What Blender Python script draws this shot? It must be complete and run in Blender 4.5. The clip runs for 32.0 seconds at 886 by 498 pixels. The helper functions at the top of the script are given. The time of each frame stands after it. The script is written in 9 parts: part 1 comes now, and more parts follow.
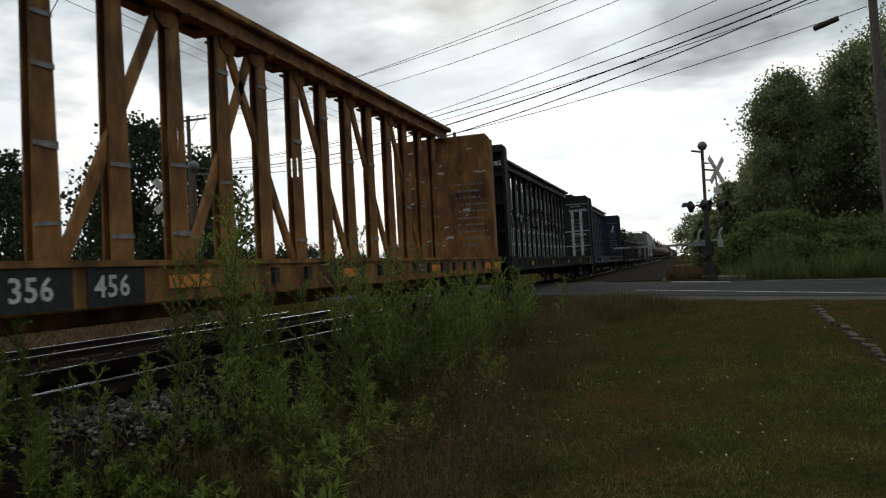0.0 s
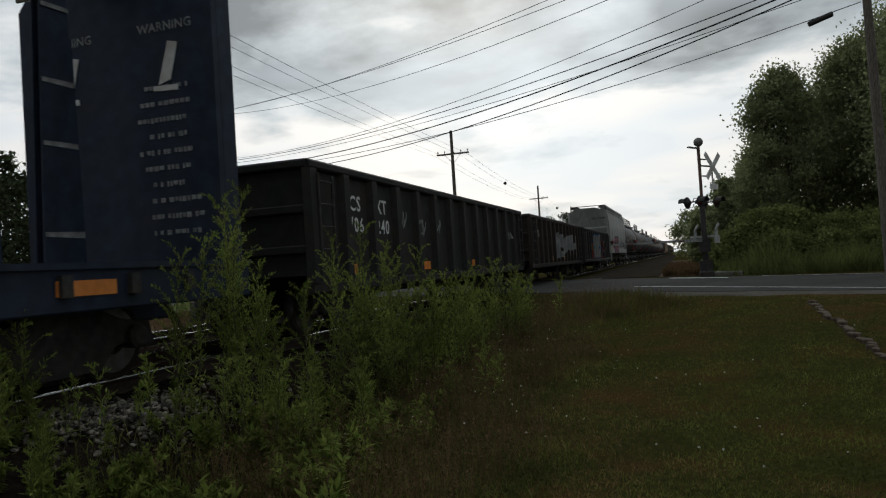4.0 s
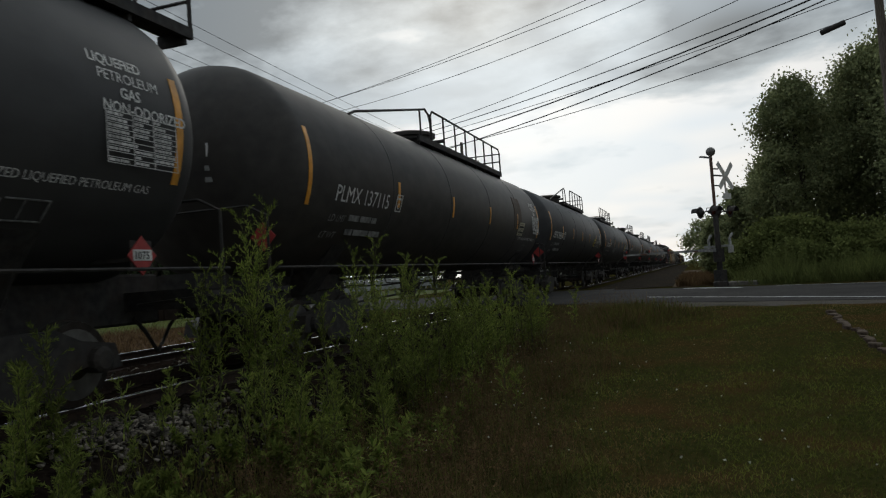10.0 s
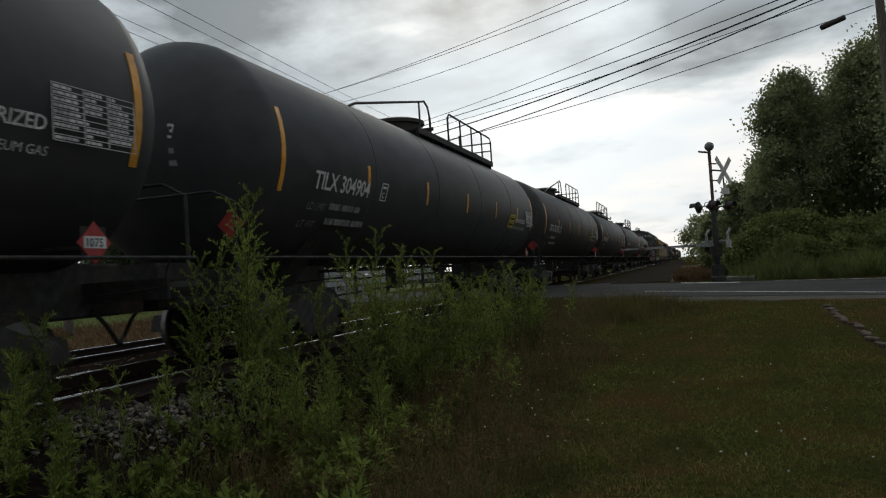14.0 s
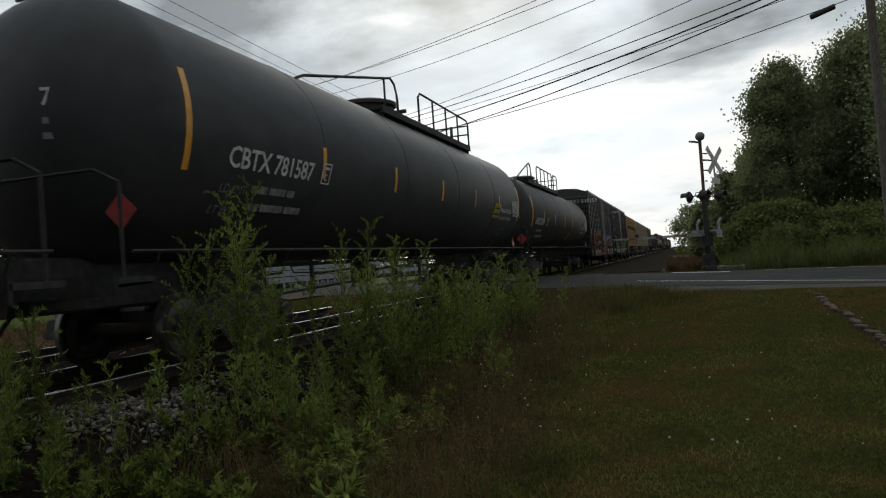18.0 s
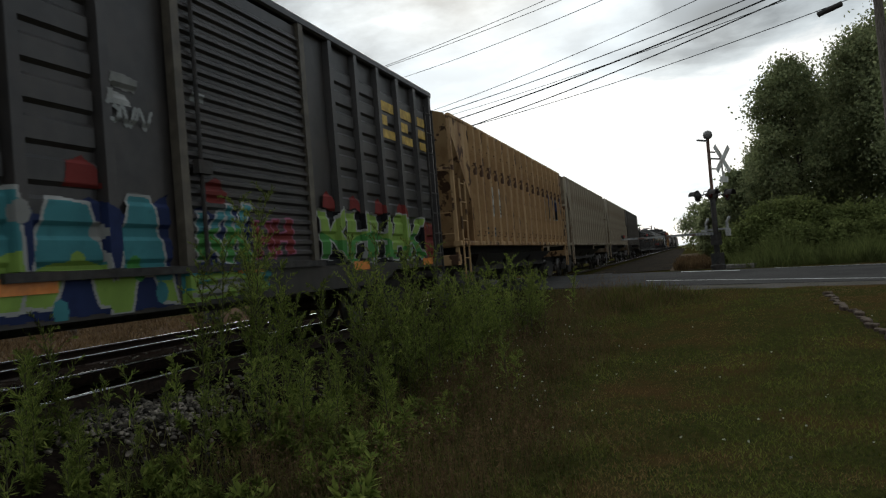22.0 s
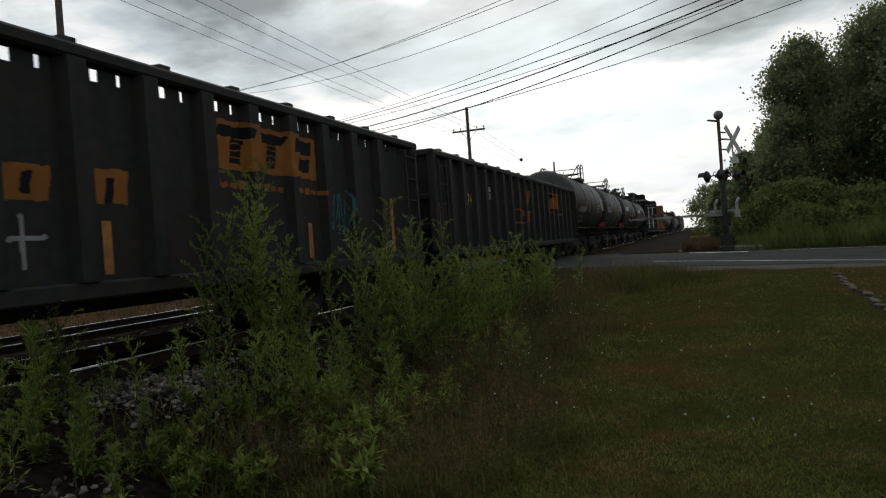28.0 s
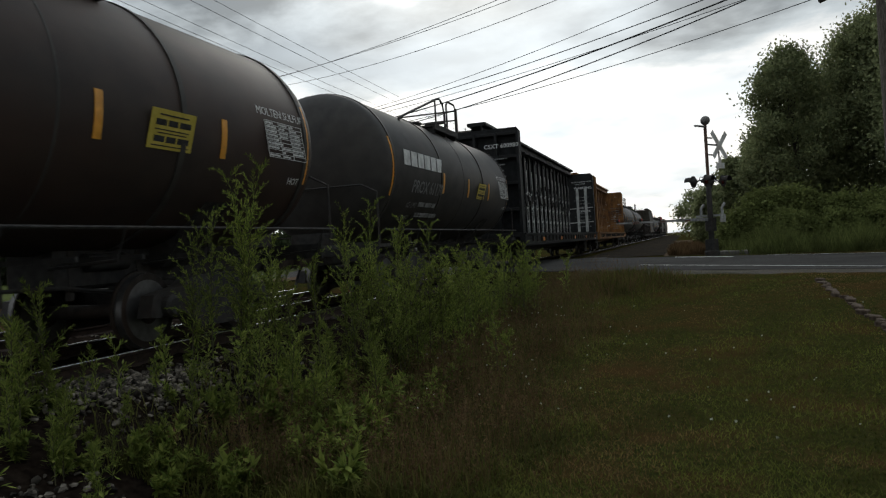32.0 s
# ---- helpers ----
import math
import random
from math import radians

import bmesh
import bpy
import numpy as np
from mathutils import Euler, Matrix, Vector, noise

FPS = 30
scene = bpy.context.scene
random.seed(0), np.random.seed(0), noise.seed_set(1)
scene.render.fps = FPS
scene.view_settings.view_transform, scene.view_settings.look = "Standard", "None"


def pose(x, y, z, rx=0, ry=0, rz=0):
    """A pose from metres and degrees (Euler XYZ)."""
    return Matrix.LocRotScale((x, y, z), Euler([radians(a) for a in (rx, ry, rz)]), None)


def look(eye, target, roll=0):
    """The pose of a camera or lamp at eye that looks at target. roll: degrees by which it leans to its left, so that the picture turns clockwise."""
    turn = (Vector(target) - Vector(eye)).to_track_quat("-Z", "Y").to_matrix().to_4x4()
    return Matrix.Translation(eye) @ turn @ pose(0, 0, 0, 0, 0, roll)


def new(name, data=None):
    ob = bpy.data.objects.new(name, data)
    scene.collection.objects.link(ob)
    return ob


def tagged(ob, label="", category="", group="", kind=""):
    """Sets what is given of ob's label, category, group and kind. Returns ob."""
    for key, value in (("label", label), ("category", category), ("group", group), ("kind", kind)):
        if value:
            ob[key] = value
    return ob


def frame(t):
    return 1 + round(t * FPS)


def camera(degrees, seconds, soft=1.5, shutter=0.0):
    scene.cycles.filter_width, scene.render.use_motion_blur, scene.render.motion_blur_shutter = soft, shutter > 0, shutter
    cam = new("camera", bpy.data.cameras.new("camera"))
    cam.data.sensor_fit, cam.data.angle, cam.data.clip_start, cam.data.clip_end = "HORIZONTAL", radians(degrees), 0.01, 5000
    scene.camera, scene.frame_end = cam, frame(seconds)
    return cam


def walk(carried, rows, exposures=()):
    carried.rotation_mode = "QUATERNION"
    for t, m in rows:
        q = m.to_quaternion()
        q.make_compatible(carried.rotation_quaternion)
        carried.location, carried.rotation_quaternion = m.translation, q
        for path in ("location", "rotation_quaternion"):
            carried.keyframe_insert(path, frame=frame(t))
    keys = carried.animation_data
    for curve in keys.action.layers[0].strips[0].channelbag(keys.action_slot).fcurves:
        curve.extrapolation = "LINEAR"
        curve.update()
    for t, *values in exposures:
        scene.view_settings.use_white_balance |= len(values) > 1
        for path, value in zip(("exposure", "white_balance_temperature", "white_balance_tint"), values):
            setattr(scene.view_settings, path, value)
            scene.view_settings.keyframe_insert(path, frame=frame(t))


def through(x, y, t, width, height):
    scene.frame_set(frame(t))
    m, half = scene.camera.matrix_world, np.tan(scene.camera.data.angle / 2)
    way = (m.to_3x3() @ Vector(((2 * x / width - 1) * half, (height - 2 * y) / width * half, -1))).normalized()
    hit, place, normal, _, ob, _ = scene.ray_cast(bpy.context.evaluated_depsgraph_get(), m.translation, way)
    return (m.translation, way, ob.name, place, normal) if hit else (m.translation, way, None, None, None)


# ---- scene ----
# ---------------------------------------------------------------- camera
cam = camera(62.96, 32.0, soft=1.2, shutter=0.06)
PATH = [
    (0, 0.073, 0.069, 1.649, 18.30, 1.51, -3.08),
    (0.5, 0.069, 0.056, 1.660, 18.15, 1.76, -2.82),
    (1, 0.059, 0.047, 1.667, 18.05, 1.77, -3.12),
    (1.5, 0.080, 0.052, 1.667, 18.30, 1.59, -3.23),
    (2, 0.085, 0.032, 1.665, 18.02, 1.68, -3.19),
    (2.5, 0.075, 0.019, 1.670, 18.79, 1.64, -3.21),
    (3, 0.073, 0.016, 1.676, 18.82, 1.77, -3.88),
    (3.5, 0.092, 0.017, 1.659, 18.14, 1.52, -3.60),
    (4, 0.081, 0.028, 1.654, 18.10, 1.35, -3.60),
    (4.5, 0.052, 0.047, 1.649, 18.18, 1.10, -3.17),
    (6.5, 0.007, 0.048, 1.677, 18.21, 1.48, -3.17),
    (7, 0.013, 0.033, 1.672, 18.23, 1.60, -3.42),
    (7.5, 0.004, 0.045, 1.685, 18.78, 1.64, -3.54),
    (8, 0.004, 0.044, 1.673, 18.70, 1.90, -3.96),
    (8.5, 0.002, 0.032, 1.675, 18.92, 2.11, -4.28),
    (9, 0.001, 0.017, 1.678, 18.90, 2.29, -4.38),
    (9.5, -0.003, -0.004, 1.666, 18.82, 2.43, -4.16),
    (10, -0.005, -0.007, 1.674, 18.84, 2.31, -4.01),
    (10.5, -0.009, -0.016, 1.681, 19.03, 2.32, -4.06),
    (11, -0.018, -0.019, 1.679, 19.32, 2.25, -3.84),
    (11.5, -0.018, -0.034, 1.662, 19.42, 2.16, -3.61),
    (12, -0.017, -0.038, 1.671, 19.30, 2.20, -3.55),
    (12.5, -0.011, -0.033, 1.668, 19.11, 2.41, -3.71),
    (13, -0.005, -0.012, 1.651, 18.91, 2.14, -3.76),
    (13.5, -0.010, 0.007, 1.644, 18.63, 1.97, -3.62),
    (14, -0.013, 0.017, 1.639, 18.70, 1.82, -3.63),
    (14.5, -0.016, 0.033, 1.638, 18.75, 1.81, -3.52),
    (16.5, -0.017, 0.046, 1.639, 18.18, 1.96, -3.86),
    (17, -0.009, 0.043, 1.635, 17.95, 1.70, -4.01),
    (17.5, -0.011, 0.029, 1.634, 18.02, 1.18, -4.00),
    (18, -0.015, 0.021, 1.638, 18.11, 1.10, -4.03),
    (18.5, -0.013, 0.009, 1.643, 18.05, 1.22, -4.11),
    (19, -0.018, 0.008, 1.651, 17.88, 1.22, -3.93),
    (19.5, -0.026, -0.010, 1.651, 18.37, 1.03, -3.95),
    (20, -0.023, -0.021, 1.654, 18.42, 1.10, -4.08),
    (20.5, -0.021, -0.031, 1.658, 18.47, 1.00, -4.25),
    (21, -0.017, -0.050, 1.666, 18.75, 1.00, -4.52),
    (21.5, -0.025, -0.053, 1.669, 19.12, 1.08, -4.48),
    (22, -0.022, -0.054, 1.665, 18.71, 1.19, -4.55),
    (22.5, -0.014, -0.068, 1.666, 18.71, 1.01, -4.75),
    (23, -0.021, -0.064, 1.658, 18.83, 0.60, -4.37),
    (23.5, -0.037, -0.063, 1.645, 18.93, 0.27, -4.25),
    (24, -0.048, -0.038, 1.649, 19.73, 0.05, -3.99),
    (24.5, -0.044, -0.026, 1.641, 20.07, -0.05, -4.14),
    (26.5, -0.036, -0.022, 1.643, 19.96, 0.26, -364.66),
    (27, -0.023, -0.024, 1.639, 19.87, 0.20, -4.70),
    (27.5, -0.018, -0.022, 1.634, 19.36, -0.07, -4.32),
    (28, -0.014, -0.017, 1.617, 19.44, -0.30, -4.14),
    (28.5, -0.005, -0.013, 1.613, 19.50, -0.23, -3.91),
    (29, 0.002, -0.011, 1.608, 19.33, -0.38, -3.74),
    (29.5, -0.007, -0.005, 1.606, 19.24, -0.41, -3.54),
    (30, 0.001, -0.009, 1.604, 19.50, -0.31, -3.71),
    (30.5, -0.009, -0.008, 1.603, 19.63, -0.43, -3.66),
    (31, -0.008, -0.007, 1.612, 18.87, -0.23, -3.85),
    (31.5, -0.012, -0.003, 1.619, 18.14, 0.15, -3.96),
    (32, -0.010, -0.011, 1.603, 18.43, -0.22, -3.48),]
walk(cam, [(t, pose(x, y, z, 90 + pitch, 0, yaw) @ pose(0, 0, 0, 0, 0, roll)) for t, x, y, z, yaw, pitch, roll in PATH], [(0, -0.10), (1, -0.26), (2, -0.32), (10, -0.36), (14, -0.25), (17, -0.22), (20, -0.06), (22, 0.04), (24, 0.0), (27, -0.18), (30, -0.18), (31, -0.06), (32, -0.10)])

# ---------------------------------------------------------------- world and sun
SUN_AZ, SUN_EL = radians(-14), radians(24)      # from +y towards +x
world = bpy.data.worlds.new("overcast_sky")
scene.world = world
world.use_nodes = True
wt = world.node_tree
wt.nodes.clear()


def wn(kind, **values):
    node = wt.nodes.new(kind)
    for key, value in values.items():
        node.inputs[key].default_value = value
    return node


def wmath(op, a, b=None, c=None):
    node = wt.nodes.new("ShaderNodeMath")
    node.operation = op
    for slot, value in enumerate((a, b, c)):
        if value is None:
            continue
        if isinstance(value, (int, float)):
            node.inputs[slot].default_value = value
        else:
            wt.links.new(value, node.inputs[slot])
    return node.outputs[0]


CLOUD_SHIFT = (5.3, 2.4, 0.0)
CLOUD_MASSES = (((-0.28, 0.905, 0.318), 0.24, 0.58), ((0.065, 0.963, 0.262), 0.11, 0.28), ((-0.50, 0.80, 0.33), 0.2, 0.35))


def build_world():
    coord = wt.nodes.new("ShaderNodeTexCoord")
    sky = wt.nodes.new("ShaderNodeTexSky")
    sky.sky_type, sky.sun_disc = "NISHITA", False
    sky.sun_elevation, sky.sun_rotation = SUN_EL, SUN_AZ
    sky.air_density, sky.dust_density = 1.2, 2.0
    split = wt.nodes.new("ShaderNodeSeparateXYZ")
    wt.links.new(coord.outputs["Generated"], split.inputs[0])
    x, y, z = split.outputs
    # clouds lie on a flat layer overhead, so they close up towards the horizon
    height = wmath("ADD", wmath("MAXIMUM", z, 0.0), 0.16)
    plane = wt.nodes.new("ShaderNodeCombineXYZ")
    wt.links.new(wmath("DIVIDE", x, height), plane.inputs[0])
    wt.links.new(wmath("DIVIDE", y, height), plane.inputs[1])
    big = wn("ShaderNodeTexNoise", Scale=1.55, Detail=6.0, Roughness=0.5, Distortion=0.25)
    fine = wn("ShaderNodeTexNoise", Scale=4.6, Detail=6.0, Roughness=0.6)
    shift = wt.nodes.new("ShaderNodeMapping")
    shift.inputs["Location"].default_value = CLOUD_SHIFT
    wt.links.new(plane.outputs[0], shift.inputs[0])
    wt.links.new(shift.outputs[0], big.inputs["Vector"])
    wt.links.new(shift.outputs[0], fine.inputs["Vector"])
    mixed = wmath("ADD", wmath("MULTIPLY", big.outputs["Fac"], 0.76), wmath("MULTIPLY", fine.outputs["Fac"], 0.24))

    def ease(a, b):
        node = wt.nodes.new("ShaderNodeMapRange")
        node.interpolation_type = "SMOOTHSTEP"
        node.inputs["From Min"].default_value, node.inputs["From Max"].default_value = a, b
        wt.links.new(z, node.inputs["Value"])
        return node.outputs[0]
    # heavy grey cloud overhead, a bright open belt below it, thin bars near the horizon
    upper = ease(0.15, 0.29)
    bars_low = wmath("SUBTRACT", 1.0, ease(0.05, 0.13))
    # the grey bank lies ahead; the sky opens towards the west
    bank = wmath("MINIMUM", wmath("MAXIMUM", wmath("DIVIDE", wmath("ADD", x, 0.78), 0.36), 0.0), 1.0)
    lift = wmath("ADD", wmath("MULTIPLY", upper, wmath("ADD", wmath("MULTIPLY", bank, 0.40), 0.40)), wmath("MULTIPLY", bars_low, 0.22))
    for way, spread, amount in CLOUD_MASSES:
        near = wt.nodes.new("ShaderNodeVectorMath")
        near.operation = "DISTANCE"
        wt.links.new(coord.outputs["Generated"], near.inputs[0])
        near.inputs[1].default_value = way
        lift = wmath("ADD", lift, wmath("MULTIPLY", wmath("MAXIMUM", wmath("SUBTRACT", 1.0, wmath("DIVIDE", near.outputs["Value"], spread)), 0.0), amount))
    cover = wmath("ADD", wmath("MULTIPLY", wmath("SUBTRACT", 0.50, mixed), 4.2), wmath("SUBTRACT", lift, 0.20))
    ramp = wt.nodes.new("ShaderNodeValToRGB")
    wt.links.new(cover, ramp.inputs[0])
    el = ramp.color_ramp.elements
    el[0].position, el[0].color = 0.0, (1.0, 1.0, 0.985, 1)
    el[1].position, el[1].color = 1.0, (0.21, 0.245, 0.27, 1)
    mid = el.new(0.42)
    mid.color = (0.56, 0.625, 0.66, 1)
    # glow of the hidden sun through the cloud
    dot = wt.nodes.new("ShaderNodeVectorMath")
    dot.operation = "DOT_PRODUCT"
    wt.links.new(coord.outputs["Generated"], dot.inputs[0])
    dot.inputs[1].default_value = (math.sin(SUN_AZ) * math.cos(SUN_EL), math.cos(SUN_AZ) * math.cos(SUN_EL), math.sin(SUN_EL))
    facing = wmath("MAXIMUM", dot.outputs["Value"], 0.0)
    glow = wmath("ADD", wmath("MULTIPLY", wmath("POWER", facing, 8.0), 0.38), wmath("MULTIPLY", facing, 0.38))
    # overcast cloud is brighter overhead
    level = wmath("ADD", wmath("ADD", wmath("ADD", glow, wmath("MULTIPLY", wmath("SUBTRACT", 1.0, bank), 0.14)), 0.56), wmath("MULTIPLY", wmath("POWER", wmath("MAXIMUM", z, 0.0), 3.0), 0.9))
    low = wmath("POWER", wmath("SUBTRACT", 1.0, wmath("MINIMUM", wmath("MAXIMUM", z, 0.0), 1.0)), 14.0)
    level = wmath("ADD", level, wmath("MULTIPLY", low, wmath("MULTIPLY", facing, 0.15)))
    # thin places in the cloud let some blue through
    thin = wn("ShaderNodeTexNoise", Scale=0.8, Detail=3.0, Roughness=0.5)
    shift2 = wt.nodes.new("ShaderNodeMapping")
    shift2.inputs["Location"].default_value = (2.2, 0.6, 0.0)
    wt.links.new(plane.outputs[0], shift2.inputs[0])
    wt.links.new(shift2.outputs[0], thin.inputs["Vector"])
    blue = wt.nodes.new("ShaderNodeMapRange")
    blue.inputs["From Min"].default_value, blue.inputs["From Max"].default_value, blue.inputs["To Max"].default_value = 0.44, 0.60, 0.62
    wt.links.new(thin.outputs["Fac"], blue.inputs["Value"])
    tinted = wn("ShaderNodeMix")
    tinted.data_type = "RGBA"
    wt.links.new(blue.outputs[0], tinted.inputs["Factor"])
    wt.links.new(ramp.outputs[0], tinted.inputs["A"])
    tinted.inputs["B"].default_value = (0.70, 0.83, 0.94, 1)
    lit = wt.nodes.new("ShaderNodeVectorMath")
    lit.operation = "SCALE"
    wt.links.new(tinted.outputs["Result"], lit.inputs[0])
    wt.links.new(level, lit.inputs["Scale"])
    veil = wn("ShaderNodeMix")
    veil.data_type = "RGBA"
    veil.inputs["Factor"].default_value = 0.93
    scaled = wt.nodes.new("ShaderNodeVectorMath")
    scaled.operation = "SCALE"
    wt.links.new(sky.outputs[0], scaled.inputs[0])
    scaled.inputs["Scale"].default_value = 0.10
    wt.links.new(scaled.outputs[0], veil.inputs["A"])
    wt.links.new(lit.outputs[0], veil.inputs["B"])
    back = wt.nodes.new("ShaderNodeBackground")
    wt.links.new(veil.outputs["Result"], back.inputs["Color"])
    back.inputs["Strength"].default_value = 1.0
    out = wt.nodes.new("ShaderNodeOutputWorld")
    wt.links.new(back.outputs[0], out.inputs[0])


build_world()
sun = new("sun", bpy.data.lights.new("sun", "SUN"))
sun.data.energy, sun.data.angle, sun.data.color = 0.5, radians(25), (1.0, 0.95, 0.86)
sun.matrix_world = look((60 * math.sin(SUN_AZ), 60 * math.cos(SUN_AZ), 60 * math.tan(SUN_EL)), (0, 0, 0))

# ---------------------------------------------------------------- materials
def mat(name, c1, c2, scale=6.0, rough=0.7, metal=0.0, bump=0.15, stain=None, stain_scale=0.8, amount=0.5, low=0.45, high=0.65, island=0.0, stretch=(1, 1, 1), spec=0.4, spots=None):
    m = bpy.data.materials.new(name)
    m.use_nodes = True
    nt = m.node_tree
    bsdf = nt.nodes["Principled BSDF"]
    coord = nt.nodes.new("ShaderNodeTexCoord")
    mapping = nt.nodes.new("ShaderNodeMapping")
    mapping.inputs["Scale"].default_value = stretch
    nt.links.new(coord.outputs["Object"], mapping.inputs[0])
    grain = nt.nodes.new("ShaderNodeTexNoise")
    grain.inputs["Scale"].default_value, grain.inputs["Detail"].default_value = scale, 5.0
    nt.links.new(mapping.outputs[0], grain.inputs["Vector"])
    ramp = nt.nodes.new("ShaderNodeValToRGB")
    ramp.color_ramp.elements[0].position, ramp.color_ramp.elements[0].color = 0.35, (*c1, 1)
    ramp.color_ramp.elements[1].position, ramp.color_ramp.elements[1].color = 0.68, (*c2, 1)
    nt.links.new(grain.outputs["Fac"], ramp.inputs[0])
    colour = ramp.outputs[0]
    if stain:
        blot = nt.nodes.new("ShaderNodeTexNoise")
        blot.inputs["Scale"].default_value, blot.inputs["Detail"].default_value, blot.inputs["Roughness"].default_value = stain_scale, 8.0, 0.65
        nt.links.new(mapping.outputs[0], blot.inputs["Vector"])
        edge = nt.nodes.new("ShaderNodeMapRange")
        edge.inputs["From Min"].default_value, edge.inputs["From Max"].default_value, edge.inputs["To Max"].default_value = low, high, amount
        nt.links.new(blot.outputs["Fac"], edge.inputs["Value"])
        mix = nt.nodes.new("ShaderNodeMix")
        mix.data_type = "RGBA"
        nt.links.new(edge.outputs[0], mix.inputs["Factor"])
        nt.links.new(colour, mix.inputs["A"])
        mix.inputs["B"].default_value = (*stain, 1)
        colour = mix.outputs["Result"]
    if spots:
        # separate hard-edged marks, such as rust breaking through
        tint, size, a, c = spots
        fleck = nt.nodes.new("ShaderNodeTexNoise")
        fleck.inputs["Scale"].default_value, fleck.inputs["Detail"].default_value, fleck.inputs["Roughness"].default_value = size, 4.0, 0.6
        nt.links.new(coord.outputs["Object"], fleck.inputs["Vector"])
        rim = nt.nodes.new("ShaderNodeMapRange")
        rim.inputs["From Min"].default_value, rim.inputs["From Max"].default_value, rim.inputs["To Max"].default_value = a, c, 0.92
        nt.links.new(fleck.outputs["Fac"], rim.inputs["Value"])
        over = nt.nodes.new("ShaderNodeMix")
        over.data_type = "RGBA"
        nt.links.new(rim.outputs[0], over.inputs["Factor"])
        nt.links.new(colour, over.inputs["A"])
        over.inputs["B"].default_value = (*tint, 1)
        colour = over.outputs["Result"]
    if island:
        geo = nt.nodes.new("ShaderNodeNewGeometry")
        hsv = nt.nodes.new("ShaderNodeHueSaturation")
        span = nt.nodes.new("ShaderNodeMapRange")
        span.inputs["To Min"].default_value, span.inputs["To Max"].default_value = 1 - island, 1 + island
        nt.links.new(geo.outputs["Random Per Island"], span.inputs["Value"])
        nt.links.new(span.outputs[0], hsv.inputs["Value"])
        nt.links.new(colour, hsv.inputs["Color"])
        colour = hsv.outputs[0]
    nt.links.new(colour, bsdf.inputs["Base Color"])
    bsdf.inputs["Roughness"].default_value, bsdf.inputs["Metallic"].default_value = rough, metal
    bsdf.inputs["Specular IOR Level"].default_value = spec
    if bump:
        relief = nt.nodes.new("ShaderNodeBump")
        relief.inputs["Strength"].default_value, relief.inputs["Distance"].default_value = bump, 0.02
        nt.links.new(grain.outputs["Fac"], relief.inputs["Height"])
        nt.links.new(relief.outputs[0], bsdf.inputs["Normal"])
    return m


def leaf_mat(name, c1, c2, through=0.35, spread=0.35, rough=0.6):
    m = bpy.data.materials.new(name)
    m.use_nodes = True
    nt = m.node_tree
    bsdf = nt.nodes["Principled BSDF"]
    geo = nt.nodes.new("ShaderNodeNewGeometry")
    ramp = nt.nodes.new("ShaderNodeValToRGB")
    ramp.color_ramp.elements[0].color, ramp.color_ramp.elements[1].color = (*c1, 1), (*c2, 1)
    nt.links.new(geo.outputs["Random Per Island"], ramp.inputs[0])
    noise_node = nt.nodes.new("ShaderNodeTexNoise")
    noise_node.inputs["Scale"].default_value = 1.3
    nt.links.new(geo.outputs["Position"], noise_node.inputs["Vector"])
    span = nt.nodes.new("ShaderNodeMapRange")
    span.inputs["From Min"].default_value, span.inputs["From Max"].default_value = 0.3, 0.7
    span.inputs["To Min"].default_value, span.inputs["To Max"].default_value = 1 - spread, 1 + spread
    nt.links.new(noise_node.outputs["Fac"], span.inputs["Value"])
    hsv = nt.nodes.new("ShaderNodeHueSaturation")
    nt.links.new(span.outputs[0], hsv.inputs["Value"])
    nt.links.new(ramp.outputs[0], hsv.inputs["Color"])
    nt.links.new(hsv.outputs[0], bsdf.inputs["Base Color"])
    bsdf.inputs["Roughness"].default_value, bsdf.inputs["Specular IOR Level"].default_value = rough, 0.025
    shine = nt.nodes.new("ShaderNodeBsdfTranslucent")
    nt.links.new(hsv.outputs[0], shine.inputs["Color"])
    mix = nt.nodes.new("ShaderNodeMixShader")
    mix.inputs[0].default_value = through
    nt.links.new(bsdf.outputs[0], mix.inputs[1])
    nt.links.new(shine.outputs[0], mix.inputs[2])
    nt.links.new(mix.outputs[0], nt.nodes["Material Output"].inputs["Surface"])
    return m


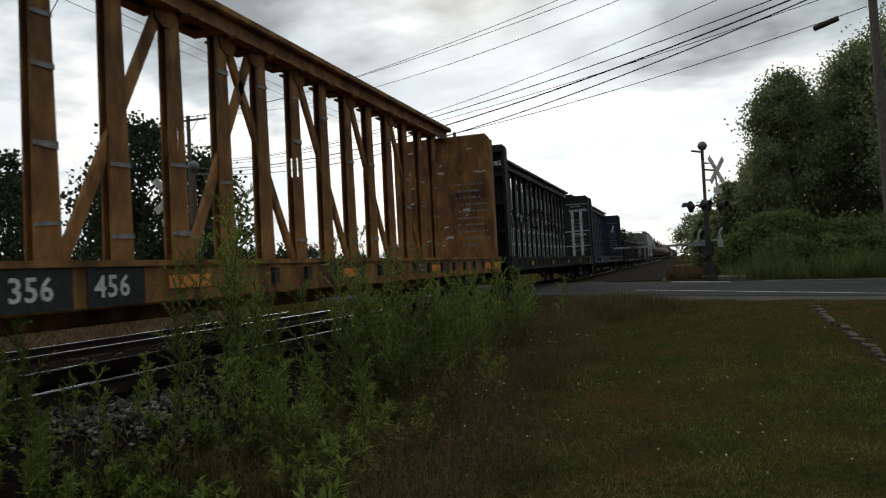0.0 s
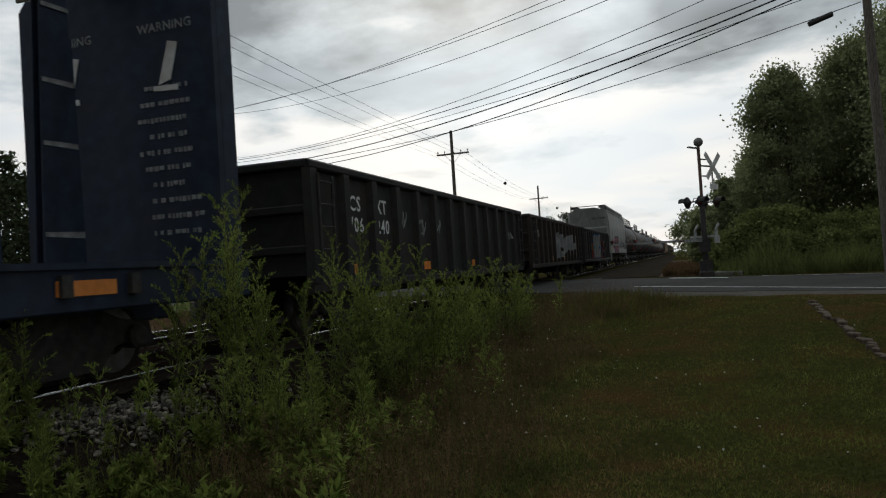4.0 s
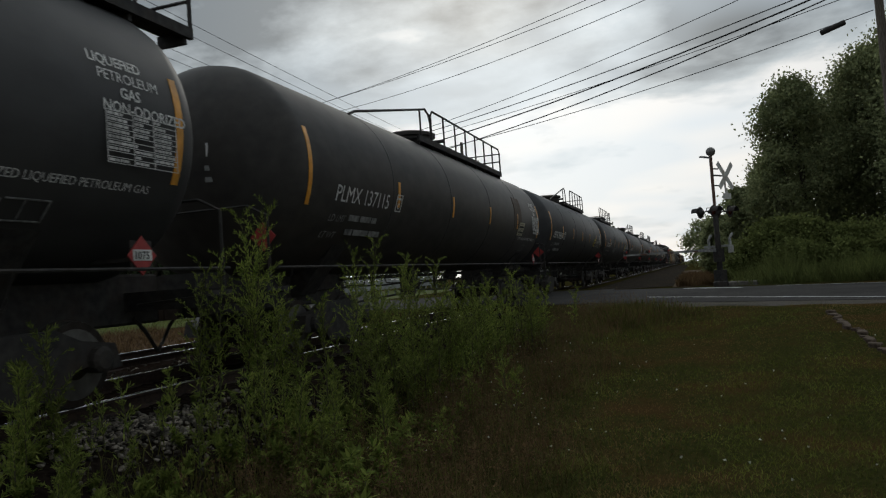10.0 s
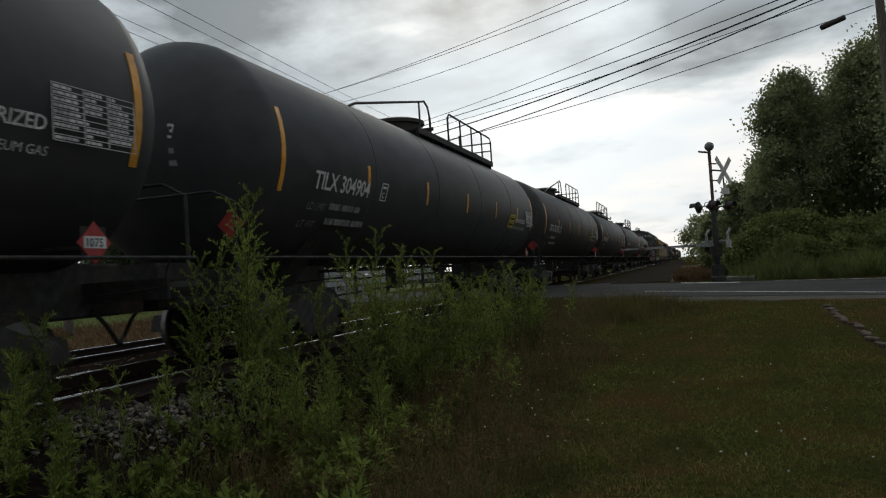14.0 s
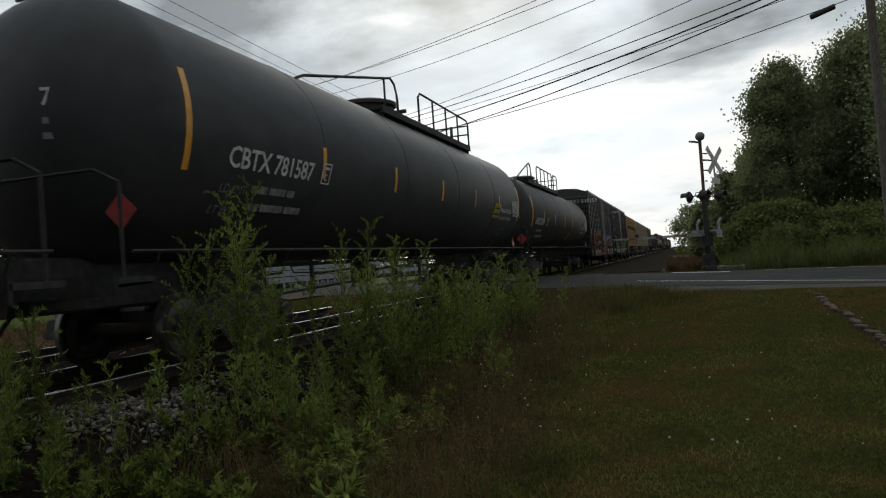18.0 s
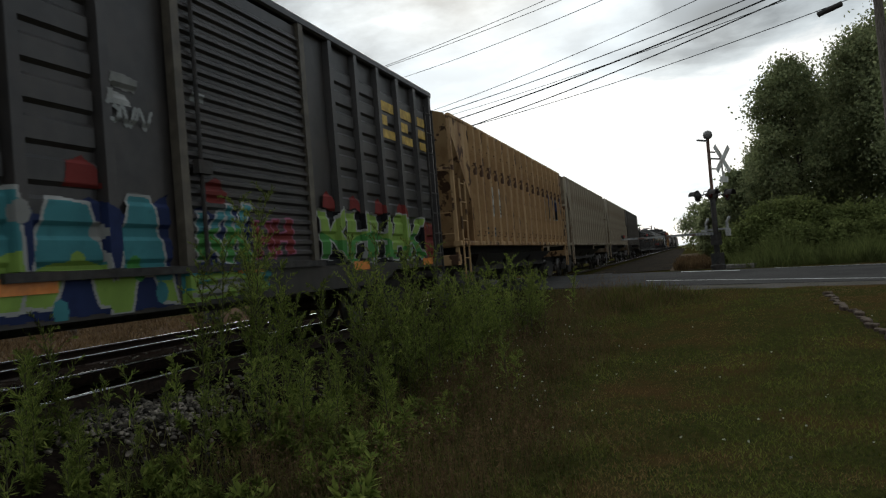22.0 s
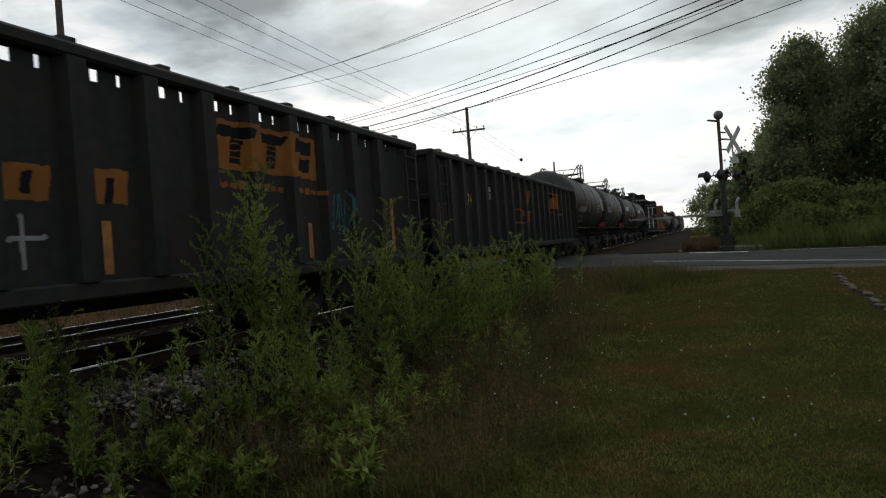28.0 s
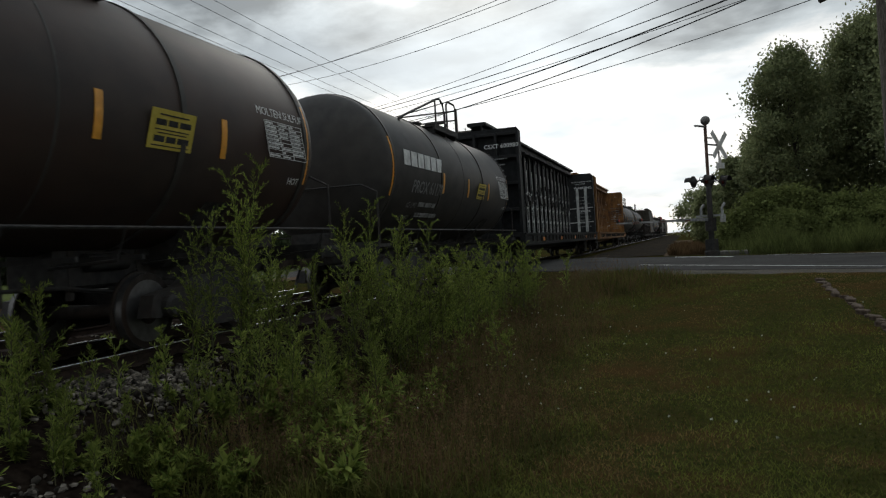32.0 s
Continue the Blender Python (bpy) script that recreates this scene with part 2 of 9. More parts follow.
M = {
    "grass_soil": mat("grass_soil", (0.020, 0.023, 0.0065), (0.048, 0.044, 0.014), 14, 0.95, bump=0.7, stain=(0.055, 0.032, 0.013), stain_scale=0.8, amount=0.9, low=0.47, high=0.62, spec=0.0),
    # near-black: fouled stone, with the shade by the train put into its colour
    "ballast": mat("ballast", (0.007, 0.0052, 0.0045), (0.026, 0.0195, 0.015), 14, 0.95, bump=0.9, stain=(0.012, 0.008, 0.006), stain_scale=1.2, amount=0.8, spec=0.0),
    "stone": mat("ballast_stone", (0.020, 0.017, 0.014), (0.215, 0.188, 0.155), 8, 0.9, bump=0.4, island=0.9, spec=0.1),
    "asphalt": mat("asphalt", (0.036, 0.0345, 0.033), (0.070, 0.067, 0.063), 40, 1.0, bump=0.3, stain=(0.024, 0.023, 0.022), stain_scale=0.5, amount=0.6, spec=0.03),
    "road_paint": mat("road_paint", (0.45, 0.45, 0.43), (0.7, 0.7, 0.67), 12, 0.6, stain=(0.12, 0.12, 0.12), stain_scale=3, amount=0.8),
    "concrete": mat("concrete", (0.13, 0.12, 0.105), (0.26, 0.24, 0.21), 10, 0.9, bump=0.3, stain=(0.07, 0.06, 0.05), amount=0.6, spec=0.1),
    "rail_head": mat("rail_head", (0.42, 0.42, 0.42), (0.60, 0.60, 0.60), 20, 0.16, 1.0, bump=0.02),
    "rail_web": mat("rail_web", (0.018, 0.011, 0.008), (0.045, 0.025, 0.016), 18, 0.9, bump=0.3),
    "tie": mat("tie_wood", (0.016, 0.012, 0.009), (0.045, 0.034, 0.026), 10, 0.95, bump=0.6, stretch=(1, 6, 6)),
    "wood_pole": mat("pole_wood", (0.06, 0.048, 0.038), (0.16, 0.135, 0.11), 12, 0.9, bump=0.6, stretch=(5, 5, 0.5)),
    "wire": mat("wire", (0.012, 0.012, 0.013), (0.03, 0.03, 0.03), 5, 0.7, bump=0),
    "steel": mat("galvanised_steel", (0.10, 0.10, 0.10), (0.18, 0.18, 0.18), 14, 0.6, 0.3, stain=(0.2, 0.15, 0.1), amount=0.4),
    "black_iron": mat("black_iron", (0.024, 0.0235, 0.023), (0.052, 0.049, 0.046), 9, 0.65, 0.0, bump=0.3, stain=(0.05, 0.034, 0.024), stain_scale=2.0, amount=0.45, spec=0.15),
    "wheel": mat("wheel_steel", (0.020, 0.017, 0.015), (0.042, 0.035, 0.030), 9, 0.8, 0.0, stain=(0.055, 0.033, 0.022), amount=0.5, spec=0.1),
    "tread": mat("wheel_tread", (0.10, 0.095, 0.09), (0.17, 0.165, 0.16), 9, 0.45, 0.8, bump=0),
    "tank_black": mat("tank_black", (0.033, 0.033, 0.0335), (0.048, 0.048, 0.0485), 3, 0.55, bump=0.05, stain=(0.056, 0.053, 0.050), stain_scale=0.5, amount=0.5, stretch=(1, 0.5, 1), spec=0.2),
    "tank_dirty": mat("tank_dirty", (0.034, 0.0315, 0.029), (0.053, 0.0485, 0.044), 4, 0.55, bump=0.08, stain=(0.055, 0.046, 0.038), stain_scale=0.7, amount=0.6, stretch=(1, 0.6, 1), spec=0.2),
    "tank_rust": mat("tank_rust", (0.030, 0.023, 0.020), (0.046, 0.034, 0.028), 3, 0.55, bump=0.08, stain=(0.050, 0.027, 0.019), stain_scale=0.6, amount=0.7, low=0.4, stretch=(1, 0.6, 1), spec=0.2),
    "gon_black": mat("gondola_black", (0.016, 0.016, 0.0155), (0.027, 0.026, 0.0245), 6, 0.65, bump=0.15, stain=(0.038, 0.027, 0.020), stain_scale=1.4, amount=0.6, spec=0.15),
    "gon_brown": mat("gondola_brown", (0.016, 0.013, 0.011), (0.030, 0.022, 0.018), 6, 0.7, bump=0.15, stain=(0.050, 0.031, 0.022), stain_scale=1.4, amount=0.6, spec=0.15),
    "beam_yellow": mat("beam_mustard", (0.17, 0.082, 0.027), (0.32, 0.160, 0.054), 5, 0.7, bump=0.15, stain=(0.075, 0.035, 0.020), stain_scale=2.2, amount=0.9, low=0.44, high=0.62, spec=0.15, stretch=(1, 1, 0.4)),
    "beam_black": mat("beam_black", (0.016, 0.0165, 0.017), (0.029, 0.0295, 0.0305), 5, 0.6, bump=0.1, stain=(0.026, 0.023, 0.020), stain_scale=1.4, amount=0.5, spec=0.12),
    "beam_blue": mat("beam_blue", (0.013, 0.019, 0.032), (0.022, 0.032, 0.056), 5, 0.6, bump=0.1, stain=(0.03, 0.03, 0.033), stain_scale=1.4, amount=0.5, spec=0.15),
    "hopper_grey": mat("hopper_pale_grey", (0.30, 0.30, 0.285), (0.39, 0.39, 0.37), 3, 0.7, bump=0.05, spec=0.15, stain=(0.20, 0.18, 0.155), stain_scale=0.9, amount=0.55, stretch=(1, 1.5, 0.35)),
    "hopper_cream": mat("hopper_cream", (0.33, 0.205, 0.098), (0.46, 0.305, 0.158), 4, 0.7, bump=0.08, stain=(0.135, 0.058, 0.024), stain_scale=0.7, amount=0.85, low=0.45, high=0.66, spec=0.15, stretch=(1, 1.6, 0.45), spots=((0.050, 0.024, 0.016), 2.6, 0.565, 0.605)),
    "hopper_tan": mat("hopper_tan", (0.285, 0.240, 0.172), (0.375, 0.322, 0.238), 4, 0.7, bump=0.08, stain=(0.115, 0.058, 0.030), stain_scale=0.8, amount=0.95, low=0.45, high=0.62, spec=0.15, stretch=(1, 1.8, 0.30)),
    "hopper_dull": mat("hopper_dull", (0.085, 0.076, 0.064), (0.135, 0.122, 0.104), 4, 0.75, bump=0.08, spec=0.12, stain=(0.070, 0.045, 0.030), stain_scale=0.9, amount=0.6, stretch=(1, 1.8, 0.35)),
    "box_brown": mat("boxcar_dark", (0.018, 0.0165, 0.016), (0.032, 0.029, 0.0275), 5, 0.42, bump=0.1, stain=(0.050, 0.038, 0.031), stain_scale=1.2, amount=0.5, spec=0.4),
    "box_door": mat("boxcar_door", (0.060, 0.050, 0.036), (0.115, 0.098, 0.070), 5, 0.6, bump=0.1, stain=(0.05, 0.04, 0.035), stain_scale=1.2, amount=0.7),
    "white_paint": mat("white_lettering", (0.55, 0.55, 0.53), (0.75, 0.75, 0.72), 14, 0.7, bump=0, stain=(0.2, 0.19, 0.18), stain_scale=5, amount=0.5),
    "grey_paint": mat("faded_lettering", (0.16, 0.16, 0.155), (0.30, 0.30, 0.29), 14, 0.7, bump=0, stain=(0.05, 0.05, 0.05), stain_scale=5, amount=0.8),
    "dark_paint": mat("dark_lettering", (0.01, 0.01, 0.011), (0.03, 0.03, 0.03), 14, 0.7, bump=0),
    "gold_paint": mat("gold_lettering", (0.42, 0.27, 0.04), (0.62, 0.42, 0.09), 10, 0.6, bump=0, stain=(0.15, 0.1, 0.04), stain_scale=4, amount=0.6),
    "orange_paint": mat("orange_lettering", (0.32, 0.12, 0.02), (0.48, 0.19, 0.04), 10, 0.6, bump=0, stain=(0.1, 0.06, 0.03), stain_scale=4, amount=0.6),
    "reflector": mat("reflective_yellow", (0.62, 0.265, 0.025), (0.80, 0.37, 0.055), 8, 0.35, bump=0, stain=(0.3, 0.15, 0.03), stain_scale=3, amount=0.5),
    "reflector_orange": mat("reflective_orange", (0.60, 0.185, 0.025), (0.75, 0.265, 0.055), 8, 0.4, bump=0, stain=(0.3, 0.12, 0.04), stain_scale=3, amount=0.5),
    "label_pale": mat("pale_placard", (0.40, 0.375, 0.27), (0.52, 0.49, 0.36), 8, 0.5, bump=0),
    "label_yellow": mat("yellow_placard", (0.46, 0.36, 0.05), (0.58, 0.46, 0.09), 8, 0.5, bump=0),
    "placard_red": mat("red_placard", (0.26, 0.025, 0.025), (0.36, 0.04, 0.035), 8, 0.5, bump=0),
    "white_panel": mat("white_panel", (0.50, 0.50, 0.47), (0.66, 0.65, 0.61), 5, 0.7, bump=0, stain=(0.28, 0.22, 0.16), stain_scale=2, amount=0.6),
    "strap": mat("pale_strap", (0.42, 0.42, 0.40), (0.62, 0.62, 0.58), 9, 0.8, bump=0.1, stain=(0.1, 0.1, 0.09), stain_scale=4, amount=0.6),
    "house_white": mat("white_siding", (0.20, 0.21, 0.215), (0.29, 0.30, 0.30), 2, 0.6, bump=0.05),
    "glass_dark": mat("dark_glass", (0.012, 0.014, 0.016), (0.02, 0.022, 0.025), 2, 0.08, bump=0),
    "bark": mat("bark", (0.030, 0.024, 0.018), (0.085, 0.07, 0.055), 9, 0.95, bump=0.8, stretch=(4, 4, 0.6)),
    "stem": mat("weed_stem", (0.045, 0.045, 0.022), (0.085, 0.075, 0.035), 12, 0.85, bump=0),
    "leaf_tree": leaf_mat("tree_leaf", (0.150, 0.175, 0.088), (0.265, 0.285, 0.142), 0.62),
    "leaf_far": leaf_mat("far_leaf", (0.034, 0.045, 0.024), (0.068, 0.084, 0.042), 0.25),
    "leaf_bush": leaf_mat("bush_leaf", (0.083, 0.102, 0.032), (0.168, 0.188, 0.064), 0.4),
    "leaf_weed": leaf_mat("weed_leaf", (0.078, 0.118, 0.022), (0.280, 0.318, 0.078), 0.45, 0.45),
    "leaf_dry": leaf_mat("dry_stalk", (0.066, 0.040, 0.021), (0.160, 0.106, 0.054), 0.3),
    "grass": leaf_mat("grass_blade", (0.050, 0.060, 0.014), (0.125, 0.122, 0.034), 0.35, 0.5),
    "lawn_blade": leaf_mat("lawn_blade", (0.058, 0.074, 0.014), (0.150, 0.158, 0.035), 0.35, 0.5),
    "thatch": leaf_mat("lawn_thatch", (0.100, 0.062, 0.025), (0.225, 0.146, 0.063), 0.3),
    "verge_brown": mat("verge_soil", (0.045, 0.029, 0.015), (0.085, 0.056, 0.030), 12, 0.95, bump=0.5, spec=0.04),
    "edge_stone": mat("edging_stone", (0.048, 0.034, 0.025), (0.125, 0.094, 0.070), 10, 0.9, bump=0.4, spec=0.08),
    "petal": leaf_mat("clover_flower", (0.5, 0.5, 0.45), (0.75, 0.74, 0.68), 0.2, 0.1),
    "soil_brown": mat("dry_weed_ground", (0.048, 0.025, 0.012), (0.095, 0.051, 0.024), 12, 0.95, bump=0.5, stain=(0.05, 0.042, 0.018), stain_scale=1.0, amount=0.6, spec=0.05),
    "field": mat("far_field", (0.045, 0.066, 0.014), (0.088, 0.112, 0.028), 3, 0.95, stain=(0.09, 0.08, 0.03), stain_scale=0.2, amount=0.6, spec=0.05),
    "slab": mat("crossing_slab", (0.040, 0.036, 0.031), (0.085, 0.078, 0.068), 10, 0.95, bump=0.3, stain=(0.022, 0.019, 0.017), amount=0.7, spec=0.05),
    "gravel": mat("shoulder_gravel", (0.050, 0.043, 0.036), (0.115, 0.102, 0.088), 30, 0.95, bump=0.8, stain=(0.032, 0.032, 0.016), stain_scale=0.9, amount=0.8, low=0.42, high=0.6, spec=0.05),
    "cinder": mat("cinder", (0.018, 0.0155, 0.013), (0.050, 0.043, 0.036), 16, 0.95, bump=0.9, stain=(0.055, 0.042, 0.028), stain_scale=0.7, amount=0.6, spec=0.0),
    "mast_rust": mat("rusty_mast", (0.085, 0.042, 0.030), (0.150, 0.082, 0.060), 12, 0.8, bump=0.3, stain=(0.13, 0.12, 0.11), stain_scale=2.5, amount=0.6, spec=0.15, stretch=(1, 1, 0.3)),
    "pale_steel": mat("pale_painted_steel", (0.24, 0.24, 0.23), (0.38, 0.38, 0.36), 9, 0.65, bump=0.1, stain=(0.13, 0.11, 0.09), stain_scale=3, amount=0.6, spec=0.2),
    "red_lamp": mat("red_lens", (0.05, 0.006, 0.006), (0.08, 0.01, 0.01), 6, 0.2, bump=0),
}
for key, c in dict(white=(0.33, 0.33, 0.315), cream=(0.36, 0.28, 0.14), blue=(0.022, 0.075, 0.20), navy=(0.015, 0.025, 0.08), red=(0.17, 0.026, 0.022), orange=(0.19, 0.070, 0.026), purple=(0.16, 0.13, 0.30), pink=(0.36, 0.12, 0.20), green=(0.06, 0.22, 0.05), lime=(0.22, 0.34, 0.07), teal=(0.05, 0.20, 0.22), black=(0.006, 0.006, 0.007), grey=(0.22, 0.22, 0.22), silver=(0.23, 0.23, 0.215), chalk=(0.28, 0.29, 0.28), magenta=(0.30, 0.068, 0.135), gold=(0.36, 0.20, 0.05), amber=(0.30, 0.115, 0.022), rust=(0.062, 0.024, 0.014)).items():
    M["spray_" + key] = mat("spray_paint_" + key, tuple(0.72 * v for v in c), tuple(1.12 * v for v in c), 5, 0.7, bump=0.03, stain=tuple(0.35 * v for v in c), stain_scale=2.5, amount=0.55, spec=0.15)


# ---------------------------------------------------------------- mesh tools
class Build:
    """Collects vertices and faces for one mesh."""

    def __init__(self):
        self.v, self.f = [], []

    def add(self, verts, faces):
        k = len(self.v)
        self.v.extend(verts)
        self.f.extend(tuple(i + k for i in face) for face in faces)
        return self

    def box(self, x0, x1, y0, y1, z0, z1, c=0.0):
        if c <= 0:
            vs = [(x, y, z) for x in (x0, x1) for y in (y0, y1) for z in (z0, z1)]
            return self.add(vs, [(0, 1, 3, 2), (4, 6, 7, 5), (0, 4, 5, 1), (2, 3, 7, 6), (0, 2, 6, 4), (1, 5, 7, 3)])
        # chamfered along the long axis: an octagon run along it
        d = (x1 - x0, y1 - y0, z1 - z0)
        a = max(range(3), key=lambda n: d[n])
        lo, hi = [x0, y0, z0], [x1, y1, z1]
        b, e = [n for n in range(3) if n != a]
        ring = [(lo[b] + c, lo[e]), (hi[b] - c, lo[e]), (hi[b], lo[e] + c), (hi[b], hi[e] - c), (hi[b] - c, hi[e]), (lo[b] + c, hi[e]), (lo[b], hi[e] - c), (lo[b], lo[e] + c)]
        vs = []
        for w in (lo[a], hi[a]):
            for p, q in ring:
                co = [0, 0, 0]
                co[a], co[b], co[e] = w, p, q
                vs.append(tuple(co))
        fs = [tuple(range(7, -1, -1)), tuple(range(8, 16))] + [(i, (i + 1) % 8, 8 + (i + 1) % 8, 8 + i) for i in range(8)]
        return self.add(vs, fs)

    def tube(self, path, r, n=8, r1=None, cap=True):
        """A round bar along a path of points, tapering from r to r1."""
        r1 = r if r1 is None else r1
        pts = [Vector(p) for p in path]
        vs, fs = [], []
        for i, p in enumerate(pts):
            d = (pts[min(i + 1, len(pts) - 1)] - pts[max(i - 1, 0)]).normalized()
            s = d.cross(Vector((0, 0, 1)) if abs(d.z) < 0.9 else Vector((1, 0, 0))).normalized()
            u = s.cross(d)
            rr = r + (r1 - r) * i / max(1, len(pts) - 1)
            for k in range(n):
                a = 2 * math.pi * k / n
                vs.append(tuple(p + rr * (math.cos(a) * s + math.sin(a) * u)))
        for i in range(len(pts) - 1):
            for k in range(n):
                fs.append((i * n + k, i * n + (k + 1) % n, (i + 1) * n + (k + 1) % n, (i + 1) * n + k))
        if cap:
            fs += [tuple(range(n - 1, -1, -1)), tuple(range((len(pts) - 1) * n, len(pts) * n))]
        return self.add(vs, fs)

    def lathe(self, profile, axis="y", n=24, at=(0, 0, 0)):
        """Turns (along, radius) pairs round an axis."""
        vs, fs = [], []
        for a, r in profile:
            for k in range(n):
                c, s = r * math.cos(2 * math.pi * k / n), r * math.sin(2 * math.pi * k / n)
                co = {"x": (a, c, s), "y": (c, a, s), "z": (c, s, a)}[axis]
                vs.append((co[0] + at[0], co[1] + at[1], co[2] + at[2]))
        m = len(profile)
        for i in range(m - 1):
            for k in range(n):
                fs.append((i * n + k, i * n + (k + 1) % n, (i + 1) * n + (k + 1) % n, (i + 1) * n + k))
        fs += [tuple(range(n - 1, -1, -1)), tuple(range((m - 1) * n, m * n))]
        return self.add(vs, fs)

    def prism(self, outline, axis, a0, a1):
        """An outline of 2D points pushed along an axis."""
        n = len(outline)
        def co(a, p, q):
            return {"x": (a, p, q), "y": (p, a, q), "z": (p, q, a)}[axis]
        vs = [co(a0, *p) for p in outline] + [co(a1, *p) for p in outline]
        fs = [tuple(range(n - 1, -1, -1)), tuple(range(n, 2 * n))] + [(i, (i + 1) % n, n + (i + 1) % n, n + i) for i in range(n)]
        return self.add(vs, fs)

    def mesh(self, name, material, smooth=False):
        me = bpy.data.meshes.new(name)
        me.from_pydata(self.v, [], self.f)
        bm = bmesh.new()
        bm.from_mesh(me)
        bmesh.ops.recalc_face_normals(bm, faces=bm.faces)
        bm.to_mesh(me)
        bm.free()
        return self.finish(me, material, smooth)

    def raw(self, name, material, smooth=False):
        me = bpy.data.meshes.new(name)
        me.from_pydata(self.v, [], self.f)
        return self.finish(me, material, smooth)

    def finish(self, me, material, smooth):
        me.materials.append(M[material] if isinstance(material, str) else material)
        if smooth:
            me.shade_smooth()
            me.set_sharp_from_angle(angle=radians(38))
        return me


CACHE = {}


def shared(key, make):
    if key not in CACHE:
        CACHE[key] = make()
    return CACHE[key]


def part(name, me, parent, label="", at=None):
    ob = new(name, me)
    ob.parent = parent
    if at is not None:
        ob.matrix_basis = at
    if label:
        tagged(ob, label)
    if name == "small_lettering":
        ob["kind"] = "stuff"
    return ob


def thing(name, label, category, group="", kind="", me=None, at=None):
    ob = new(name, me)
    if at is not None:
        ob.matrix_basis = at
    return tagged(ob, label, category, group, kind)


def text_mesh(words, size, material, spread=1.0):
    def make():
        curve = bpy.data.curves.new("lettering", "FONT")
        curve.body, curve.size, curve.align_x, curve.space_character = words, size, "LEFT", spread
        curve.resolution_u = 2
        curve.offset = 0.0 if "M" in words else size * 0.016
        ob = bpy.data.objects.new("lettering", curve)
        me = bpy.data.meshes.new_from_object(ob)
        bpy.data.objects.remove(ob)
        me.materials.clear()
        me.materials.append(M[material])
        return me
    return shared(("text", words, size, material, spread), make)


# ---------------------------------------------------------------- ground
RAIL = 0.66            # top of the rails of the train's track
NEAR_RAIL, FAR_RAIL = -5.85, -7.355
TRACK = -6.6025
RAIL2, TRACK2 = 0.49, -11.55
ROAD_Z = lambda x: 0.58 - 0.02 * max(-6.0, min(x, 14.0))


def smooth(a, b, v):
    t = max(0.0, min(1.0, (v - a) / (b - a)))
    return t * t * (3 - 2 * t)


def road_edges(x):
    bend = 1.7 * max(0.0, -17.0 - x)
    return 20.8 - 0.35 * x + bend, 31.9 - 0.35 * x + bend


def land(x, y):
    """Height of the ground."""
    lawn = 0.52 * smooth(6.0, 20.5, y + 0.2 * x) + 0.02 * math.sin(0.7 * x + 0.4 * y)
    bed = 0.24 * smooth(-3.4, -4.75, x) * smooth(-14.0, -12.5, x)
    z = max(lawn * (1 - smooth(-2.5, -4.5, x)) + 0.10 * smooth(-3, -4, x), bed) if x > -13 else max(bed, 0.15)
    near, far = road_edges(x)
    if x < -4.0:
        near, far = road_edges(-4.0)
    r = smooth(near - 2.5, near - 0.2, y) * smooth(far + 3.0, far + 0.3, y)
    z = z * (1 - r) + (ROAD_Z(x) - 0.05) * r
    if y > far:
        z = max(z, (0.45 - 0.012 * max(0, x)) * smooth(-16, -13, x) + 0.1)
    if x < -16:
        z = 0.15 + 0.05 * math.sin(x * 0.13 + y * 0.07)
    return z


def steps(*stops):
    out = []
    for (a, b, n) in stops:
        out += [a + (b - a) * i / n for i in range(n)]
    return out + [stops[-1][1]]


def make_ground():
    xs = steps((-2500, -300, 6), (-300, -60, 10), (-60, -17, 16), (-17, -2, 60), (-2, 14, 40), (14, 60, 14), (60, 400, 8), (400, 2500, 5))
    ys = steps((-1500, -100, 6), (-100, -6, 14), (-6, 3, 10), (3, 40, 130), (40, 120, 30), (120, 500, 12), (500, 3500, 6))
    n = len(ys)
    b = Build()
    b.v = [(x, y, land(x, y)) for x in xs for y in ys]
    b.f = [(i * n + j, (i + 1) * n + j, (i + 1) * n + j + 1, i * n + j + 1) for i in range(len(xs) - 1) for j in range(n - 1)]
    thing("ground", "mown rough lawn and dry weedy ground beside the railway", "ground", kind="structure", me=b.raw("ground", "grass_soil", True))


make_ground()


def strip(name, label, category, material, x0, x1, y0, y1, lift, step=0.5, kind="structure", width_steps=6, top=None):
    """A low slab that follows the ground, with closed sides."""
    b = Build()
    ny, nx = max(2, int((y1 - y0) / step)), width_steps
    for j in range(ny + 1):
        for i in range(nx + 1):
            x, y = x0 + (x1 - x0) * i / nx, y0 + (y1 - y0) * j / ny
            b.v.append((x, y, (top(x, y) if top else land(x, y)) + lift))
    w = nx + 1
    b.f = [(j * w + i, j * w + i + 1, (j + 1) * w + i + 1, (j + 1) * w + i) for j in range(ny) for i in range(nx)]
    return thing(name, label, category, kind=kind, me=b.raw(name, material, True))


def bed_height(x, y):
    d = abs(x - TRACK)
    return -0.16 * smooth(-3.75, -2.7, x) + 0.50 - 0.42 * smooth(1.75, 3.3, d) + 0.03 * noise.noise((x * 2.2, y * 2.2, 0)) + 0.03 * noise.noise((x * 8, y * 8, 5)) if x > -8.7 else 0.05 * noise.noise((x * 8, y * 8, 5)) - 0.01 + max(0.34, 0.5 - 0.2 * smooth(-8.7, -10.2, x)) - 0.17 * smooth(-13.2, -14.6, x)


strip("ballast_bed", "dirty crushed-stone ballast bed under the two tracks, shade painted in", "ballast", "ballast", -14.6, -2.7, -12, 20.4, -0.004, 0.12, width_steps=110, top=bed_height)
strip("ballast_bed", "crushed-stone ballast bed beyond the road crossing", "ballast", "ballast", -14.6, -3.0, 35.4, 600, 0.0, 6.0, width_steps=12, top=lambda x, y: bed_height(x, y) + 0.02)


